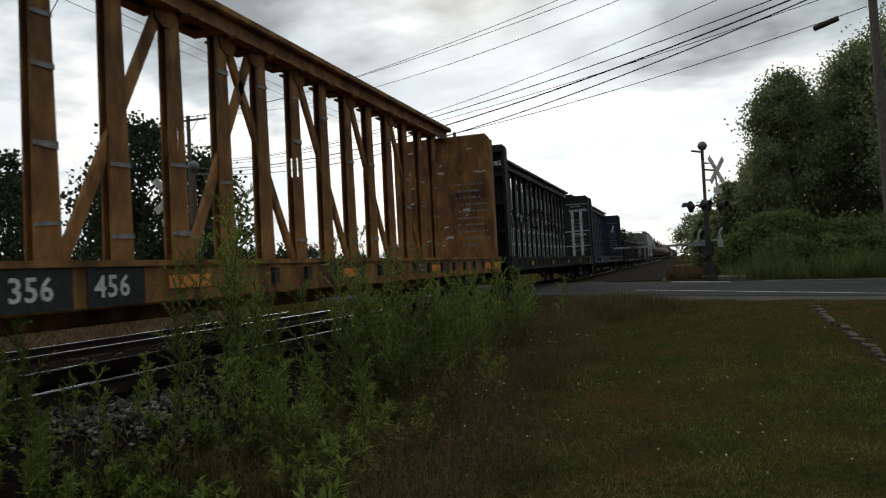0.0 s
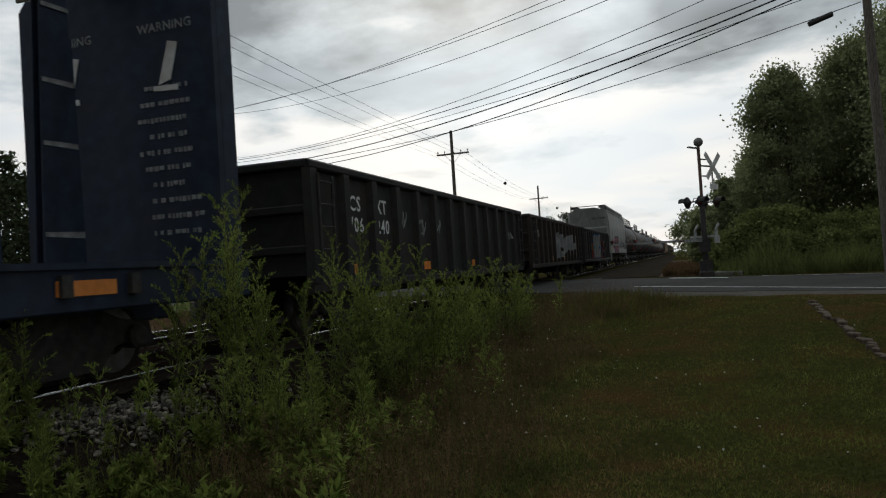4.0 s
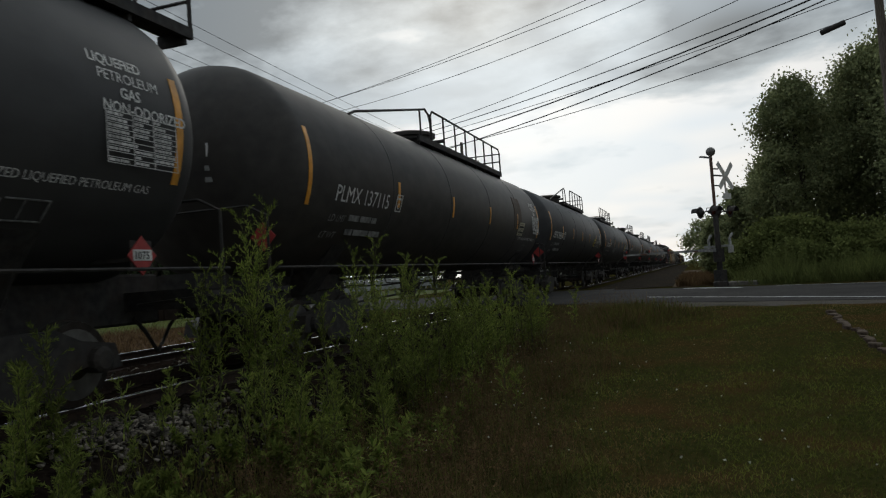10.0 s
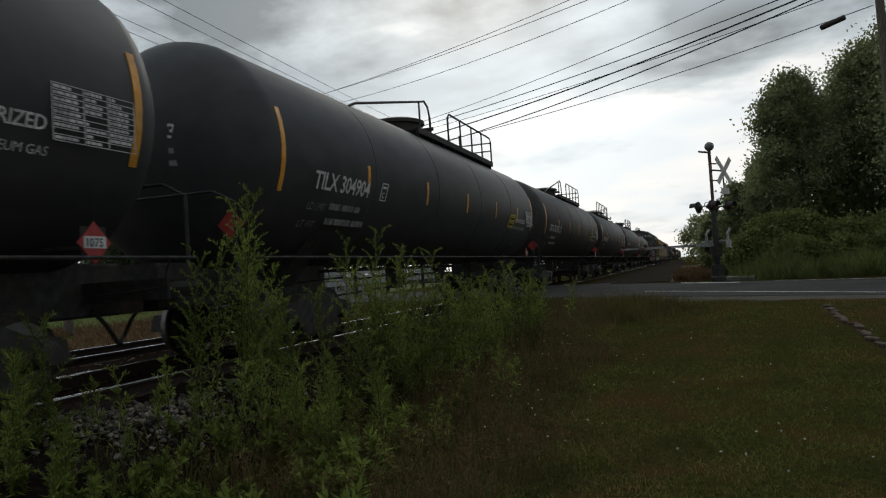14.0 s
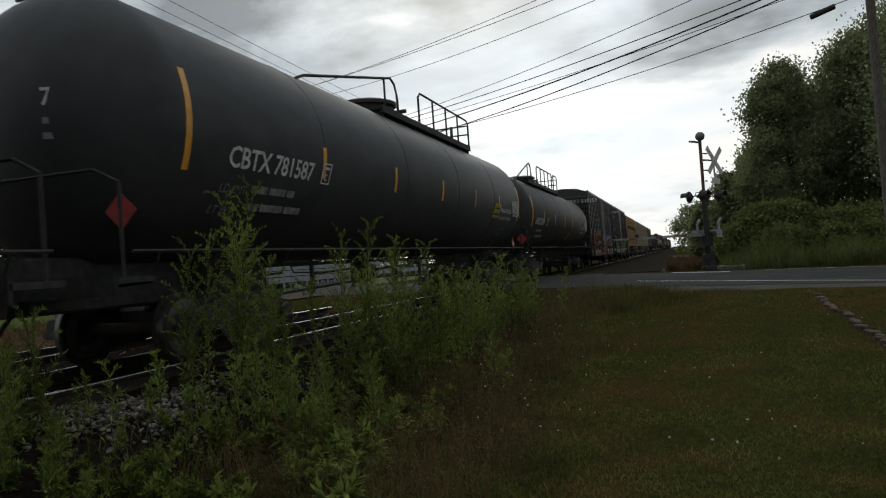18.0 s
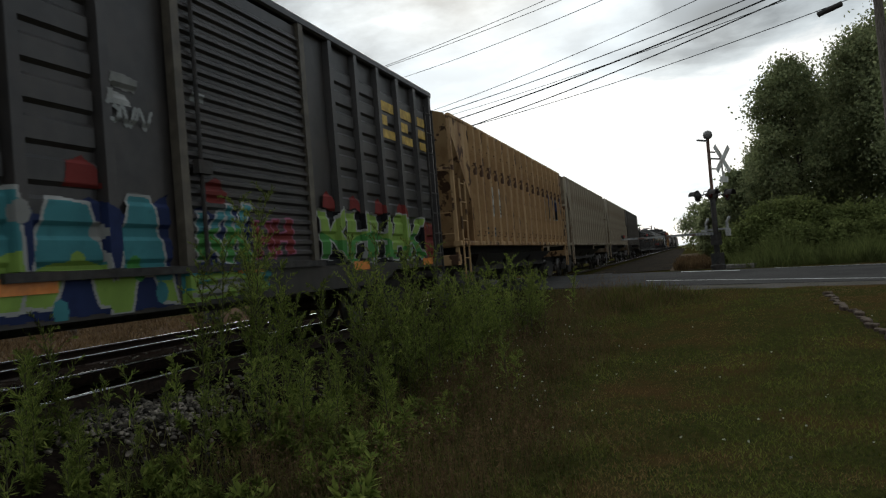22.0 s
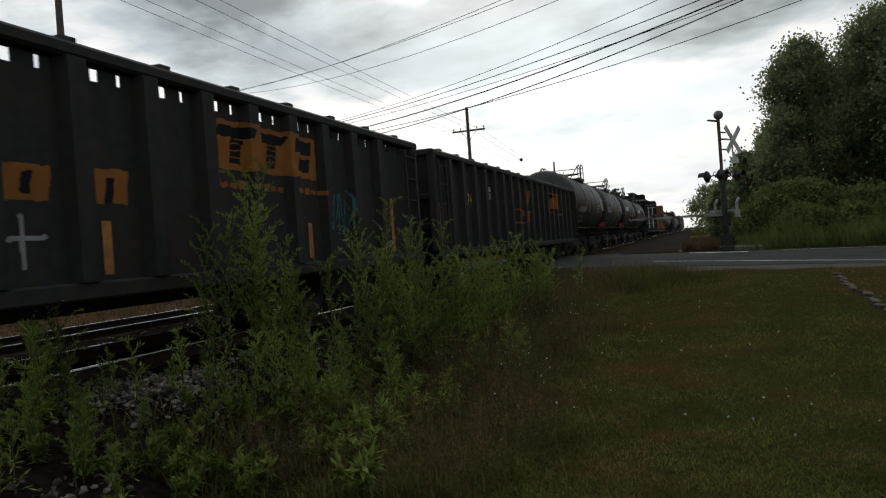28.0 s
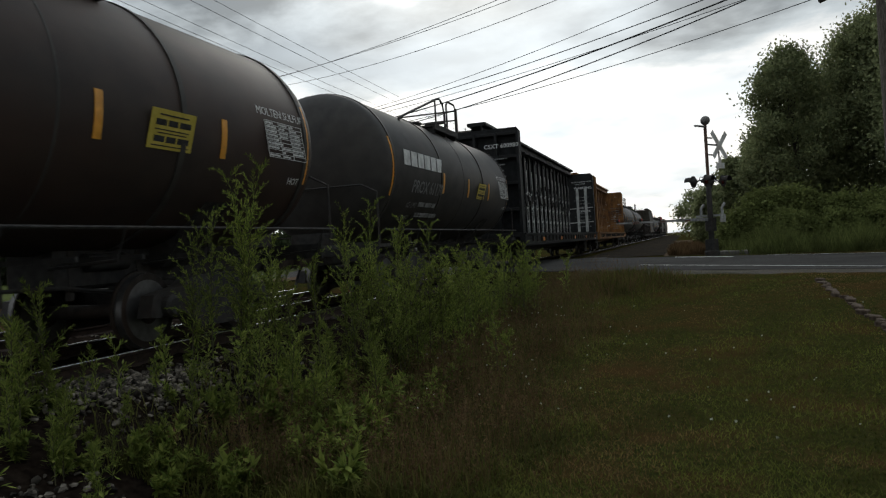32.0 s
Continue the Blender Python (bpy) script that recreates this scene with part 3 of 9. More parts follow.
def make_road():
    b = Build()
    xs = steps((-60, -16, 10), (-16, -3.4, 14), (-3.4, 16, 24), (16, 120, 14))
    for x in xs:
        near, far = road_edges(max(x, -60))
        zz = ROAD_Z(x) if x > -13 else 0.70 - 0.012 * (-13 - x) if x > -40 else 0.38
        for k in range(9):
            b.v.append((x, near + (far - near) * k / 8, zz + 0.05 * math.sin(math.pi * k / 8) - 0.02))
        b.v += [(x, near - 0.12, zz - 0.25), (x, far + 0.12, zz - 0.25)]
    w = 11
    for i in range(len(xs) - 1):
        for k in range(8):
            b.f.append((i * w + k, (i + 1) * w + k, (i + 1) * w + k + 1, i * w + k + 1))
        b.f.append((i * w + 9, (i + 1) * w + 9, (i + 1) * w, i * w))
        b.f.append((i * w + 8, (i + 1) * w + 8, (i + 1) * w + 10, i * w + 10))
    road = thing("road", "worn grey asphalt road that crosses the tracks", "road", kind="structure", me=b.raw("road", "asphalt", True))
    for name, ua, ub, thick, xa, xb in (("edge_line", 0.215, 0.03, 0.016, -1.4, 5.0), ("edge_line", 0.03, 0.03, 0.014, 5.0, 40), ("edge_line", 0.945, 0.945, 0.013, 3.0, 40), ("stop_line", 0.85, 0.76, 0.04, -0.4, 1.7)):
        m = Build()
        for x in steps((xa, xb, max(1, int((xb - xa) / 1.5)))):
            near, far = road_edges(x)
            u0 = ua + (ub - ua) * (x - xa) / (xb - xa)
            u1 = u0 + thick
            zz = ROAD_Z(x) + 0.05 * math.sin(math.pi * (u0 + u1) / 2) - 0.02 + 0.012
            m.v += [(x, near + (far - near) * u0, zz), (x, near + (far - near) * u1, zz)]
        m.f = [(2 * i, 2 * i + 2, 2 * i + 3, 2 * i + 1) for i in range(len(m.v) // 2 - 1)]
        part(name, m.raw(name, "road_paint"), road, "worn white painted line")
    return road


make_road()


def make_shoulder():
    """Ragged gravel shoulder between the asphalt and the lawn."""
    b = Build()
    xs = steps((-3.0, 30.0, 132))
    for x in xs:
        near = road_edges(x)[0]
        edge = near - 1.9 - 0.5 * noise.noise((x * 0.9, 0.0, 4.0)) - 0.2 * noise.noise((x * 3.1, 0.0, 8.0))
        for k in range(6):
            y = near + 0.1 + (edge - near - 0.1) * k / 5
            z = ROAD_Z(x) - 0.03 - 0.05 * k / 5
            b.v.append((x, y, max(z, land(x, y) + 0.014) if k < 5 else land(x, y) - 0.01))
    b.f = [(i * 6 + k, i * 6 + k + 1, i * 6 + k + 7, i * 6 + k + 6) for i in range(len(xs) - 1) for k in range(5)]
    thing("gravel_shoulder", "ragged grey-brown gravel shoulder along the road", "shoulder", kind="structure", me=b.raw("gravel_shoulder", "gravel", True))


make_shoulder()


# ---------------------------------------------------------------- tracks
def rail_profile():
    return [(-0.075, -0.18), (0.075, -0.18), (0.075, -0.168), (0.012, -0.145), (0.009, -0.045), (0.036, -0.036), (0.036, -0.012), (-0.036, -0.012), (-0.036, -0.036), (-0.009, -0.045), (-0.012, -0.145), (-0.075, -0.168)]


def make_track(label, centre, top, group):
    base = thing("railway_track", label, "railway track", kind="structure")
    base.location = (centre, 0, top)
    for side in (0.7525, -0.7525):
        web = Build()
        web.prism([(side + p, q) for p, q in rail_profile()], "y", -40, 900)
        rail = part("rail", web.mesh("rail", "rail_web"), base, "rust-brown steel rail")
        head = Build().prism([(side - 0.026, -0.0118), (side + 0.026, -0.0118), (side + 0.024, -0.004), (side + 0.018, 0.0), (side - 0.018, 0.0), (side - 0.024, -0.004)], "y", -40, 900)
        part("rail_head", head.mesh("rail_head", "rail_head"), rail, "polished steel running surface")
    tie = shared("tie", lambda: Build().box(-1.3, 1.3, -0.115, 0.115, -0.34, -0.172, 0.02).mesh("tie", "tie"))
    for k in range(60):
        ob = part("tie", tie, base)
        ob.matrix_basis = pose(random.uniform(-0.04, 0.04), -4 + 0.52 * k, random.uniform(-0.012, 0.006), 0, 0, random.uniform(-1.2, 1.2))
    rest = Build()
    for k in range(60, 320):
        y = -4 + 0.52 * k
        if not 20 < y < 34.5:
            rest.box(-1.3, 1.3, y - 0.115, y + 0.115, -0.34, -0.172)
    part("far_ties", rest.raw("far_ties", "tie"), base)["kind"] = "stuff"
    return base


make_track("main line track of worn steel rails on dark wooden ties", TRACK, RAIL, "tracks")
make_track("second lower track of steel rails on dark wooden ties", TRACK2, RAIL2, "tracks")


# road panels between and beside the rails at the crossing
def make_crossing():
    base = thing("crossing_panel", "asphalt and concrete panels of the road crossing between the rails", "crossing", kind="structure")
    for x0, x1, z in ((-5.75, -3.4, RAIL), (-7.24, -5.97, RAIL), (-10.68, -7.47, 0.6), (-12.2, -10.92, RAIL2), (-14.5, -12.42, RAIL2)):
        for k in range(4):
            a0, a1 = 23.4 + 2.75 * k, 23.4 + 2.75 * k + 2.73
            s0, s1 = -0.35 * 4, 0
            part("panel", shared(("panel", x0, x1, z, k), lambda: Build().box(x0, x1, a0 - 0.5, a1 - 0.5, z - 0.3, z - 0.012, 0.02).mesh("panel", "slab")), base)


make_crossing()


# ---------------------------------------------------------------- the train
def truck_parts(car, y, label="cast steel freight truck"):
    """A two-axle truck: bolster, two side frames, two axles and four wheels."""
    bolster = part("truck", shared("bolster", lambda: Build().box(-1.05, 1.05, -0.18, 0.18, 0.38, 0.66, 0.04).box(-0.3, 0.3, -0.3, 0.3, 0.6, 0.78, 0.04).mesh("bolster", "black_iron")), car, label, pose(0, y, 0))

    def frame_mesh():
        outline = [(-1.2, 0.36), (-1.12, 0.60), (-0.7, 0.66), (-0.42, 0.78), (0.42, 0.78), (0.7, 0.66), (1.12, 0.60), (1.2, 0.36), (1.02, 0.34), (0.92, 0.44), (0.62, 0.38), (0.4, 0.16), (-0.4, 0.16), (-0.62, 0.38), (-0.92, 0.44), (-1.02, 0.34)]
        b = Build().prism(outline, "x", -0.09, 0.09)
        for s in (-0.89, 0.89):
            b.lathe([(-0.02, 0.13), (0.16, 0.13), (0.19, 0.09)], "x", 12, (0, s, 0.46))
        return b.mesh("side_frame", "black_iron")

    def spring_mesh():
        b = Build()
        for dy in (-0.22, 0, 0.22):
            for k in range(5):
                b.lathe([(0.21 + 0.055 * k, 0.07), (0.225 + 0.055 * k, 0.095), (0.24 + 0.055 * k, 0.07)], "z", 10, (0, dy, 0))
        return b.mesh("spring_group", "wheel")

    def wheel_mesh():
        return Build().lathe([(-0.07, 0.09), (-0.07, 0.16), (-0.02, 0.18), (-0.02, 0.33), (-0.065, 0.36), (-0.065, 0.455), (-0.035, 0.452), (-0.03, 0.425), (0.065, 0.42), (0.065, 0.35), (0.02, 0.33), (0.02, 0.18), (0.07, 0.15), (0.07, 0.09)], "x", 32).mesh("wheel", "wheel", True)

    for s in (1, -1):
        part("side_frame", shared("side_frame", frame_mesh), bolster, "", pose(s * 1.0, 0, 0, 0, 0, 0 if s > 0 else 180))
        part("spring_group", shared("spring_group", spring_mesh), bolster, "", pose(s * 1.0, 0, -0.02))
    for dy in (-0.89, 0.89):
        part("axle", shared("axle", lambda: Build().lathe([(-1.0, 0.07), (-0.7, 0.085), (0.7, 0.085), (1.0, 0.07)], "x", 12).mesh("axle", "wheel", True)), bolster, "", pose(0, dy, 0.425))
        for s in (1, -1):
            part("wheel", shared("wheel", wheel_mesh), bolster, "", pose(s * 0.745, dy, 0.42, 0, 0, 0 if s > 0 else 180))
            part("wheel_tread", shared("tread", lambda: Build().lathe([(-0.028, 0.4262), (0.064, 0.4212)], "x", 32).mesh("wheel_tread", "tread", True)), bolster, "bright worn wheel tread", pose(s * 0.745, dy, 0.42, 0, 0, 0 if s > 0 else 180))


def coupler(car, half, out):
    def make():
        b = Build().box(-0.09, 0.09, 0, out - 0.12, 0.76, 0.96, 0.02)
        b.prism([(-0.16, out - 0.16), (0.16, out - 0.2), (0.2, out), (0.06, out + 0.06), (0.03, out - 0.04), (-0.14, out + 0.02)], "z", 0.72, 1.0)
        return b.mesh("coupler", "wheel")
    for s in (1, -1):
        part("coupler", shared(("coupler", out), make), car, "", pose(0, s * half, 0, 0, 0, 0 if s > 0 else 180))
        part("air_hose", shared("hose", lambda: Build().tube([(0.35, 0, 0.8), (0.36, 0.18, 0.62), (0.33, 0.36, 0.42), (0.25, 0.52, 0.36)], 0.025, 6).mesh("air_hose", "black_iron")), car, "", pose(0, s * half, 0, 0, 0, 0 if s > 0 else 180))


def ladder(car, x, y, z0, z1, rungs, width, across, material, name="ladder"):
    """Two stiles and rungs, flat against a side (across 'y') or an end (across 'x')."""
    key = ("ladder", z0, z1, rungs, width, across, material)

    def make():
        b = Build()
        h = width / 2
        for s in (-h, h):
            p = (lambda q, z: (0, q, z)) if across == "y" else (lambda q, z: (q, 0, z))
            b.tube([p(s, z0), p(s, z1)], 0.024, 6)
        for k in range(rungs):
            z = z0 + 0.12 + (z1 - z0 - 0.24) * k / max(1, rungs - 1)
            b.tube([p(-h, z), p(h, z)], 0.014, 6)
        return b.mesh("ladder", material)
    return part(name, shared(key, make), car, "", pose(x, y, 0))


def letters(car, words, y, z, size, material="white_paint", x=1.61, label="", spread=1.05, tilt=0.0):
    """Lettering on the near side, its left end at y."""
    return part("lettering", text_mesh(words, size, material, spread), car, label or "painted reporting mark", pose(x, y, z, 90, 0, 90) @ pose(0, 0, 0, -tilt, 0, 0))


def end_letters(car, words, x, z, size, half, material="white_paint"):
    """Lettering on the leading end, which faces -y."""
    return part("lettering", text_mesh(words, size, material, 1.05), car, "painted reporting mark", pose(x, -half - 0.012, z, 90, 0, 0))


def panel(car, y0, y1, z0, z1, material, x=1.608, name="patch", label="", t=0.006):
    return part(name, Build().box(x - t, x + t, y0, y1, z0, z1).mesh(name, material), car, label)


def bars_mesh(rows, width, pitch, height, material, seed):
    rnd = random.Random(seed)
    b = Build()
    for r in range(rows):
        q = 0.0
        while q < width * rnd.uniform(0.8, 1.0):
            w = rnd.uniform(0.08, 0.28) * max(0.5, pitch / 0.12)
            b.box(-0.003, 0.003, q, min(width, q + w), -r * pitch - height, -r * pitch)
            q += w + 0.05
    return b.mesh("small_lettering", material)


def bars(car, y, z, rows, width, pitch, height, material="white_paint", x=1.612):
    """Writing too small to read, as broken bars."""
    me = shared(("bars", rows, width, pitch, height, material), lambda: bars_mesh(rows, width, pitch, height, material, rows * 7 + int(width * 10)))
    return part("small_lettering", me, car, "small stencilled lettering too worn to read", pose(x, y, z))


def end_bars(car, x, z, rows, width, pitch, height, half, material="white_paint"):
    rnd = random.Random(int(z * 50) + rows)
    b = Build()
    for r in range(rows):
        q = 0.0
        while q < width * rnd.uniform(0.7, 1.0):
            w = rnd.uniform(0.02, 0.06)
            b.box(q, min(width, q + w), -0.004, 0.004, -r * pitch - height, -r * pitch)
            q += w + (0.016 if rnd.random() < 0.75 else 0.06)
    return part("small_lettering", b.mesh("small_lettering", material), car, "small stencilled lettering too worn to read", pose(x, -half - 0.01, z))


GLYPHS = [
    [(0, 0), (0.3, 0), (0.3, 0.4), (0.65, 0.4), (0.65, 0), (1, 0), (1, 1), (0.65, 1), (0.65, 0.62), (0.3, 0.62), (0.3, 1), (0, 1)],
    [(0, 0), (0.34, 1), (0.68, 1), (1, 0), (0.72, 0), (0.62, 0.28), (0.38, 0.28), (0.28, 0)],
    [(0, 0), (0, 1), (0.8, 1), (1, 0.8), (1, 0.5), (0.75, 0.42), (1, 0), (0.68, 0), (0.42, 0.38), (0.3, 0.38), (0.3, 0)],
    [(0, 0), (1, 0), (1, 0.52), (0.35, 0.62), (0.35, 0.76), (1, 0.76), (1, 1), (0, 1), (0, 0.48), (0.65, 0.36), (0.65, 0.24), (0, 0.24)],
    [(0, 0), (0, 1), (0.3, 1), (0.3, 0.6), (0.7, 1.05), (1.05, 1), (0.6, 0.52), (1.05, -0.02), (0.7, 0), (0.3, 0.42), (0.3, 0)],
]


def piece(y0, y1, z0, z1, count, fills, outline, seed, width=0.05, back=None):
    """Sprayed block letters side by side: outlined shapes with a darker lower half."""
    rnd = random.Random(seed)
    shapes = []
    if back:
        top = [(y0 + (y1 - y0) * q / 7, z1 - (z1 - z0) * rnd.uniform(-0.02, 0.3)) for q in range(8)]
        shapes.append(("fill", [(y0, z0)] + top + [(y1, z0)], (back, back), None, 0.0))
    w = (y1 - y0) / count
    for k in range(count):
        lo, hi = z0 + rnd.uniform(0, 0.12) * (z1 - z0), z1 - rnd.uniform(0, 0.16) * (z1 - z0)
        lean, grow = rnd.uniform(-0.12, 0.12) * w, rnd.uniform(1.0, 1.18)
        pts = [(y0 + w * k + (u + rnd.uniform(-0.05, 0.05)) * w * grow + lean * v, lo + (v + rnd.uniform(-0.04, 0.04)) * (hi - lo)) for u, v in rnd.choice(GLYPHS)]
        shapes.append(("fill", pts, fills if len(fills) == 2 else (fills[k % len(fills)], fills[(k + 1) % len(fills)]), outline, width))
    return shapes


def scribble(y0, y1, z0, z1, count, paint, seed, width=0.018):
    """A quick tag: looping strokes from left to right."""
    rnd = random.Random(seed)
    out = []
    w = (y1 - y0) / count
    for k in range(count):
        a, ph = rnd.uniform(0.7, 1.0), rnd.uniform(0, 6.28)
        kind = rnd.random()
        pts = []
        for q in range(15):
            f = q / 14
            if kind < 0.5:
                u, v = 0.5 + 0.5 * math.sin(5.0 * f + ph), 0.5 + 0.5 * a * math.cos(4.2 * f + ph * 0.5)
            else:
                u, v = f * 1.1, 0.5 + 0.5 * a * math.sin(9.0 * f + ph)
            pts.append((y0 + w * (k + u * 1.2), z0 + v * (z1 - z0)))
        out.append(("stroke", pts, (paint, paint), None, width))
    return out


def mural(car, shapes, box, depth, cell=0.013):
    """Sprayed paint as thin coloured skins that lie on the car's side, one mesh for each colour."""
    y0, y1, z0, z1 = box
    ny, nz = int((y1 - y0) / cell), int((z1 - z0) / cell)
    yy, zz = np.meshgrid(y0 + cell * (np.arange(ny) + 0.5), z0 + cell * (np.arange(nz) + 0.5), indexing="ij")
    # uneven spray edge
    yw = yy + 0.005 * np.sin(23 * zz + 11 * yy)
    zw = zz + 0.005 * np.sin(19 * yy + 17 * zz)
    grid = np.full(yy.shape, -1)
    paints = []

    def index(paint):
        if paint not in paints:
            paints.append(paint)
        return paints.index(paint)
    for kind, pts, fills, outline, width in shapes:
        inside = np.zeros(yy.shape, bool)
        near = np.full(yy.shape, 9.0)
        last = len(pts) if kind == "fill" else len(pts) - 1
        for q in range(last):
            (a0, b0), (a1, b1) = pts[q], pts[(q + 1) % len(pts)]
            if kind == "fill" and abs(b1 - b0) > 1e-9:
                inside ^= ((b0 > zw) != (b1 > zw)) & (yw < (a1 - a0) * (zw - b0) / (b1 - b0) + a0)
            if width > 0:
                d2 = max(1e-9, (a1 - a0) ** 2 + (b1 - b0) ** 2)
                f = np.clip(((yw - a0) * (a1 - a0) + (zw - b0) * (b1 - b0)) / d2, 0, 1)
                near = np.minimum(near, np.hypot(yw - a0 - f * (a1 - a0), zw - b0 - f * (b1 - b0)))
        if kind == "stroke":
            grid[near < width] = index(fills[0])
            continue
        if outline:
            grid[near < width] = index(outline)
        mid = sum(p[1] for p in pts) / len(pts)
        core = inside & (near > width * 0.55) if outline else inside
        grid[core & (zw + 0.1 * np.sin(3 * yw) >= mid)] = index(fills[0])
        grid[core & (zw + 0.1 * np.sin(3 * yw) < mid)] = index(fills[1])
    for n, paint in enumerate(paints):
        b = Build()
        for j in range(nz):
            row = np.nonzero(grid[:, j] == n)[0]
            c = z0 + cell * j
            start = 0
            while start < len(row):
                # join neighbours that lie on one flat strip
                i = stop = int(row[start])
                d = depth(y0 + cell * i, c)
                flat = abs(depth(y0 + cell * (i + 1), c) - d) < 1e-6
                start += 1
                while flat and start < len(row) and row[start] == stop + 1 and stop - i < 60 and abs(depth(y0 + cell * (stop + 2), c) - d) < 1e-6:
                    stop += 1
                    start += 1
                a, e = y0 + cell * i, y0 + cell * (stop + 1)
                k = len(b.v)
                b.v += [(depth(a, c), a, c), (depth(e, c), e, c), (depth(e, c + cell), e, c + cell), (depth(a, c + cell), a, c + cell)]
                b.f.append((k, k + 1, k + 2, k + 3))
        if b.f:
            part("graffiti", b.raw("graffiti", "spray_" + paint), car, paint + " sprayed graffiti paint")


def new_car(name, label, category="railway wagon"):
    return thing(name, label, category, "cars of the freight train")


def centerbeam(front, rear, paint, label, straps=False, mark="", endmark="", middle=-0.60, wide=(0.19, 0.13)):
    """A flat car with bulkheads at the ends and an open truss along its middle."""
    length = rear - front
    h = length / 2
    car = new_car("centerbeam_flatcar", label)
    key = (paint, round(length, 2))
    part("side_sill", shared(("cb_sill", key), lambda: Build().box(1.38, 1.56, -h, h, 0.78, 1.20, 0.02).box(1.30, 1.60, -h, h, 1.17, 1.23).mesh("side_sill", paint)), car)
    part("side_sill", shared(("cb_sill2", key), lambda: Build().box(-1.56, -1.38, -h, h, 0.78, 1.20, 0.02).mesh("side_sill", paint)), car)
    part("deck", shared(("cb_deck", key), lambda: Build().box(-1.38, 1.38, -h, h, 1.10, 1.19).box(-0.35, 0.35, -h, h, 0.55, 1.1, 0.03).mesh("deck", paint)), car)
    n = 18
    posts = [middle + 1.115 * (k - 8) for k in range(n)]

    def post_mesh(holed=False):
        # broad tapered plates joined by a web, two of them with an oval hole
        b = Build()

        def plate(z0, z1, inner=0.0):
            w0, w1 = (wide[0] + (wide[1] - wide[0]) * (z - 1.19) / 3.71 for z in (z0, z1))
            for s in (-1, 1) if inner else (1,):
                for x in (-0.06, 0.06):
                    e0, e1 = (inner * s, inner * s) if inner else (-w0, -w1)
                    b.add([(x - 0.014, e0, z0), (x - 0.014, w0 * s, z0), (x + 0.014, w0 * s, z0), (x + 0.014, e0, z0), (x - 0.014, e1, z1), (x - 0.014, w1 * s, z1), (x + 0.014, w1 * s, z1), (x + 0.014, e1, z1)], [(0, 1, 2, 3), (4, 5, 6, 7), (0, 1, 5, 4), (1, 2, 6, 5), (2, 3, 7, 6), (3, 0, 4, 7)])
        if holed:
            plate(1.19, 2.80)
            plate(2.80, 3.16, 0.05)
            plate(3.16, 4.9)
            b.box(-0.046, 0.046, -0.012, 0.012, 1.19, 2.8).box(-0.046, 0.046, -0.012, 0.012, 3.16, 4.9)
        else:
            section = [(0.074, 1), (0.074, -1), (0.046, -1), (0.046, -0.012), (-0.046, -0.012), (-0.046, -1), (-0.074, -1), (-0.074, 1), (-0.046, 1), (-0.046, 0.012), (0.046, 0.012), (0.046, 1)]
            for z, w in ((1.19, wide[0]), (4.9, wide[1])):
                b.v += [(x, q * w if abs(q) == 1 else q, z) for x, q in section]
            b.f += [(q, (q + 1) % 12, 12 + (q + 1) % 12, 12 + q) for q in range(12)]
        return b.mesh("post", paint)
    rnd_p = random.Random(len(label))
    for k, y in enumerate(posts):
        holed = k in (7, 10)
        post = part("post", shared(("cb_post", paint, holed), lambda: post_mesh(holed)), car, "", pose(0, y, 0))
        if wide[0] > 0.2:
            # doubler plate on the lower part, with a ragged upper end
            e0, e1 = wide[0] + 0.012, wide[1] + 0.055
            part("doubler_plate", shared(("cb_double", paint), lambda: Build().prism([(-e0, 1.2), (e0, 1.2), (e1, 3.95), (e1 - 0.05, 3.86), (0.02, 3.9), (-e1, 4.0)], "x", 0.076, 0.085).mesh("doubler_plate", paint)), post)
        for z in () if straps else (1.62, 2.55, 3.35, 4.15):
            if paint == "beam_yellow" and rnd_p.random() < 0.6:
                continue
            # worn bands of strapping left round the posts
            z += rnd_p.uniform(-0.12, 0.12)
            w = 0.002 + wide[0] + (wide[1] - wide[0]) * (z - 1.19) / 3.71
            part("strap_band", Build().prism([(-w, 0.0), (w, rnd_p.uniform(-0.03, 0.05)), (w, 0.07), (-w, 0.05)], "x", 0.087, 0.093).mesh("strap_band", "grey_paint"), post, "worn pale strapping band", pose(0, 0, z))
    # braces lean from both ends towards the middle of the car, where they cross
    for k, up in ((1, True), (3, True), (5, True), (7, True), (8, False), (10, False), (12, False), (14, False)):
        a, c = (posts[k] + 0.2, posts[k + 2] - 0.16) if up else (posts[k + 2] - 0.2, posts[k] + 0.16)
        part("diagonal_brace", shared(("cb_diag", key, up), lambda: Build().prism([(-0.085, 1.25), (0.085, 1.25), (c - a + 0.085, 4.85), (c - a - 0.085, 4.85)], "x", -0.03, 0.04).mesh("diagonal_brace", paint)), car, "", pose(0, a, 0))
        part("gusset", shared(("cb_gus", paint), lambda: Build().lathe([(0.02, 0.22), (0.05, 0.22)], "x", 10).mesh("gusset", paint)), car, "", pose(0.05, c, 4.72))

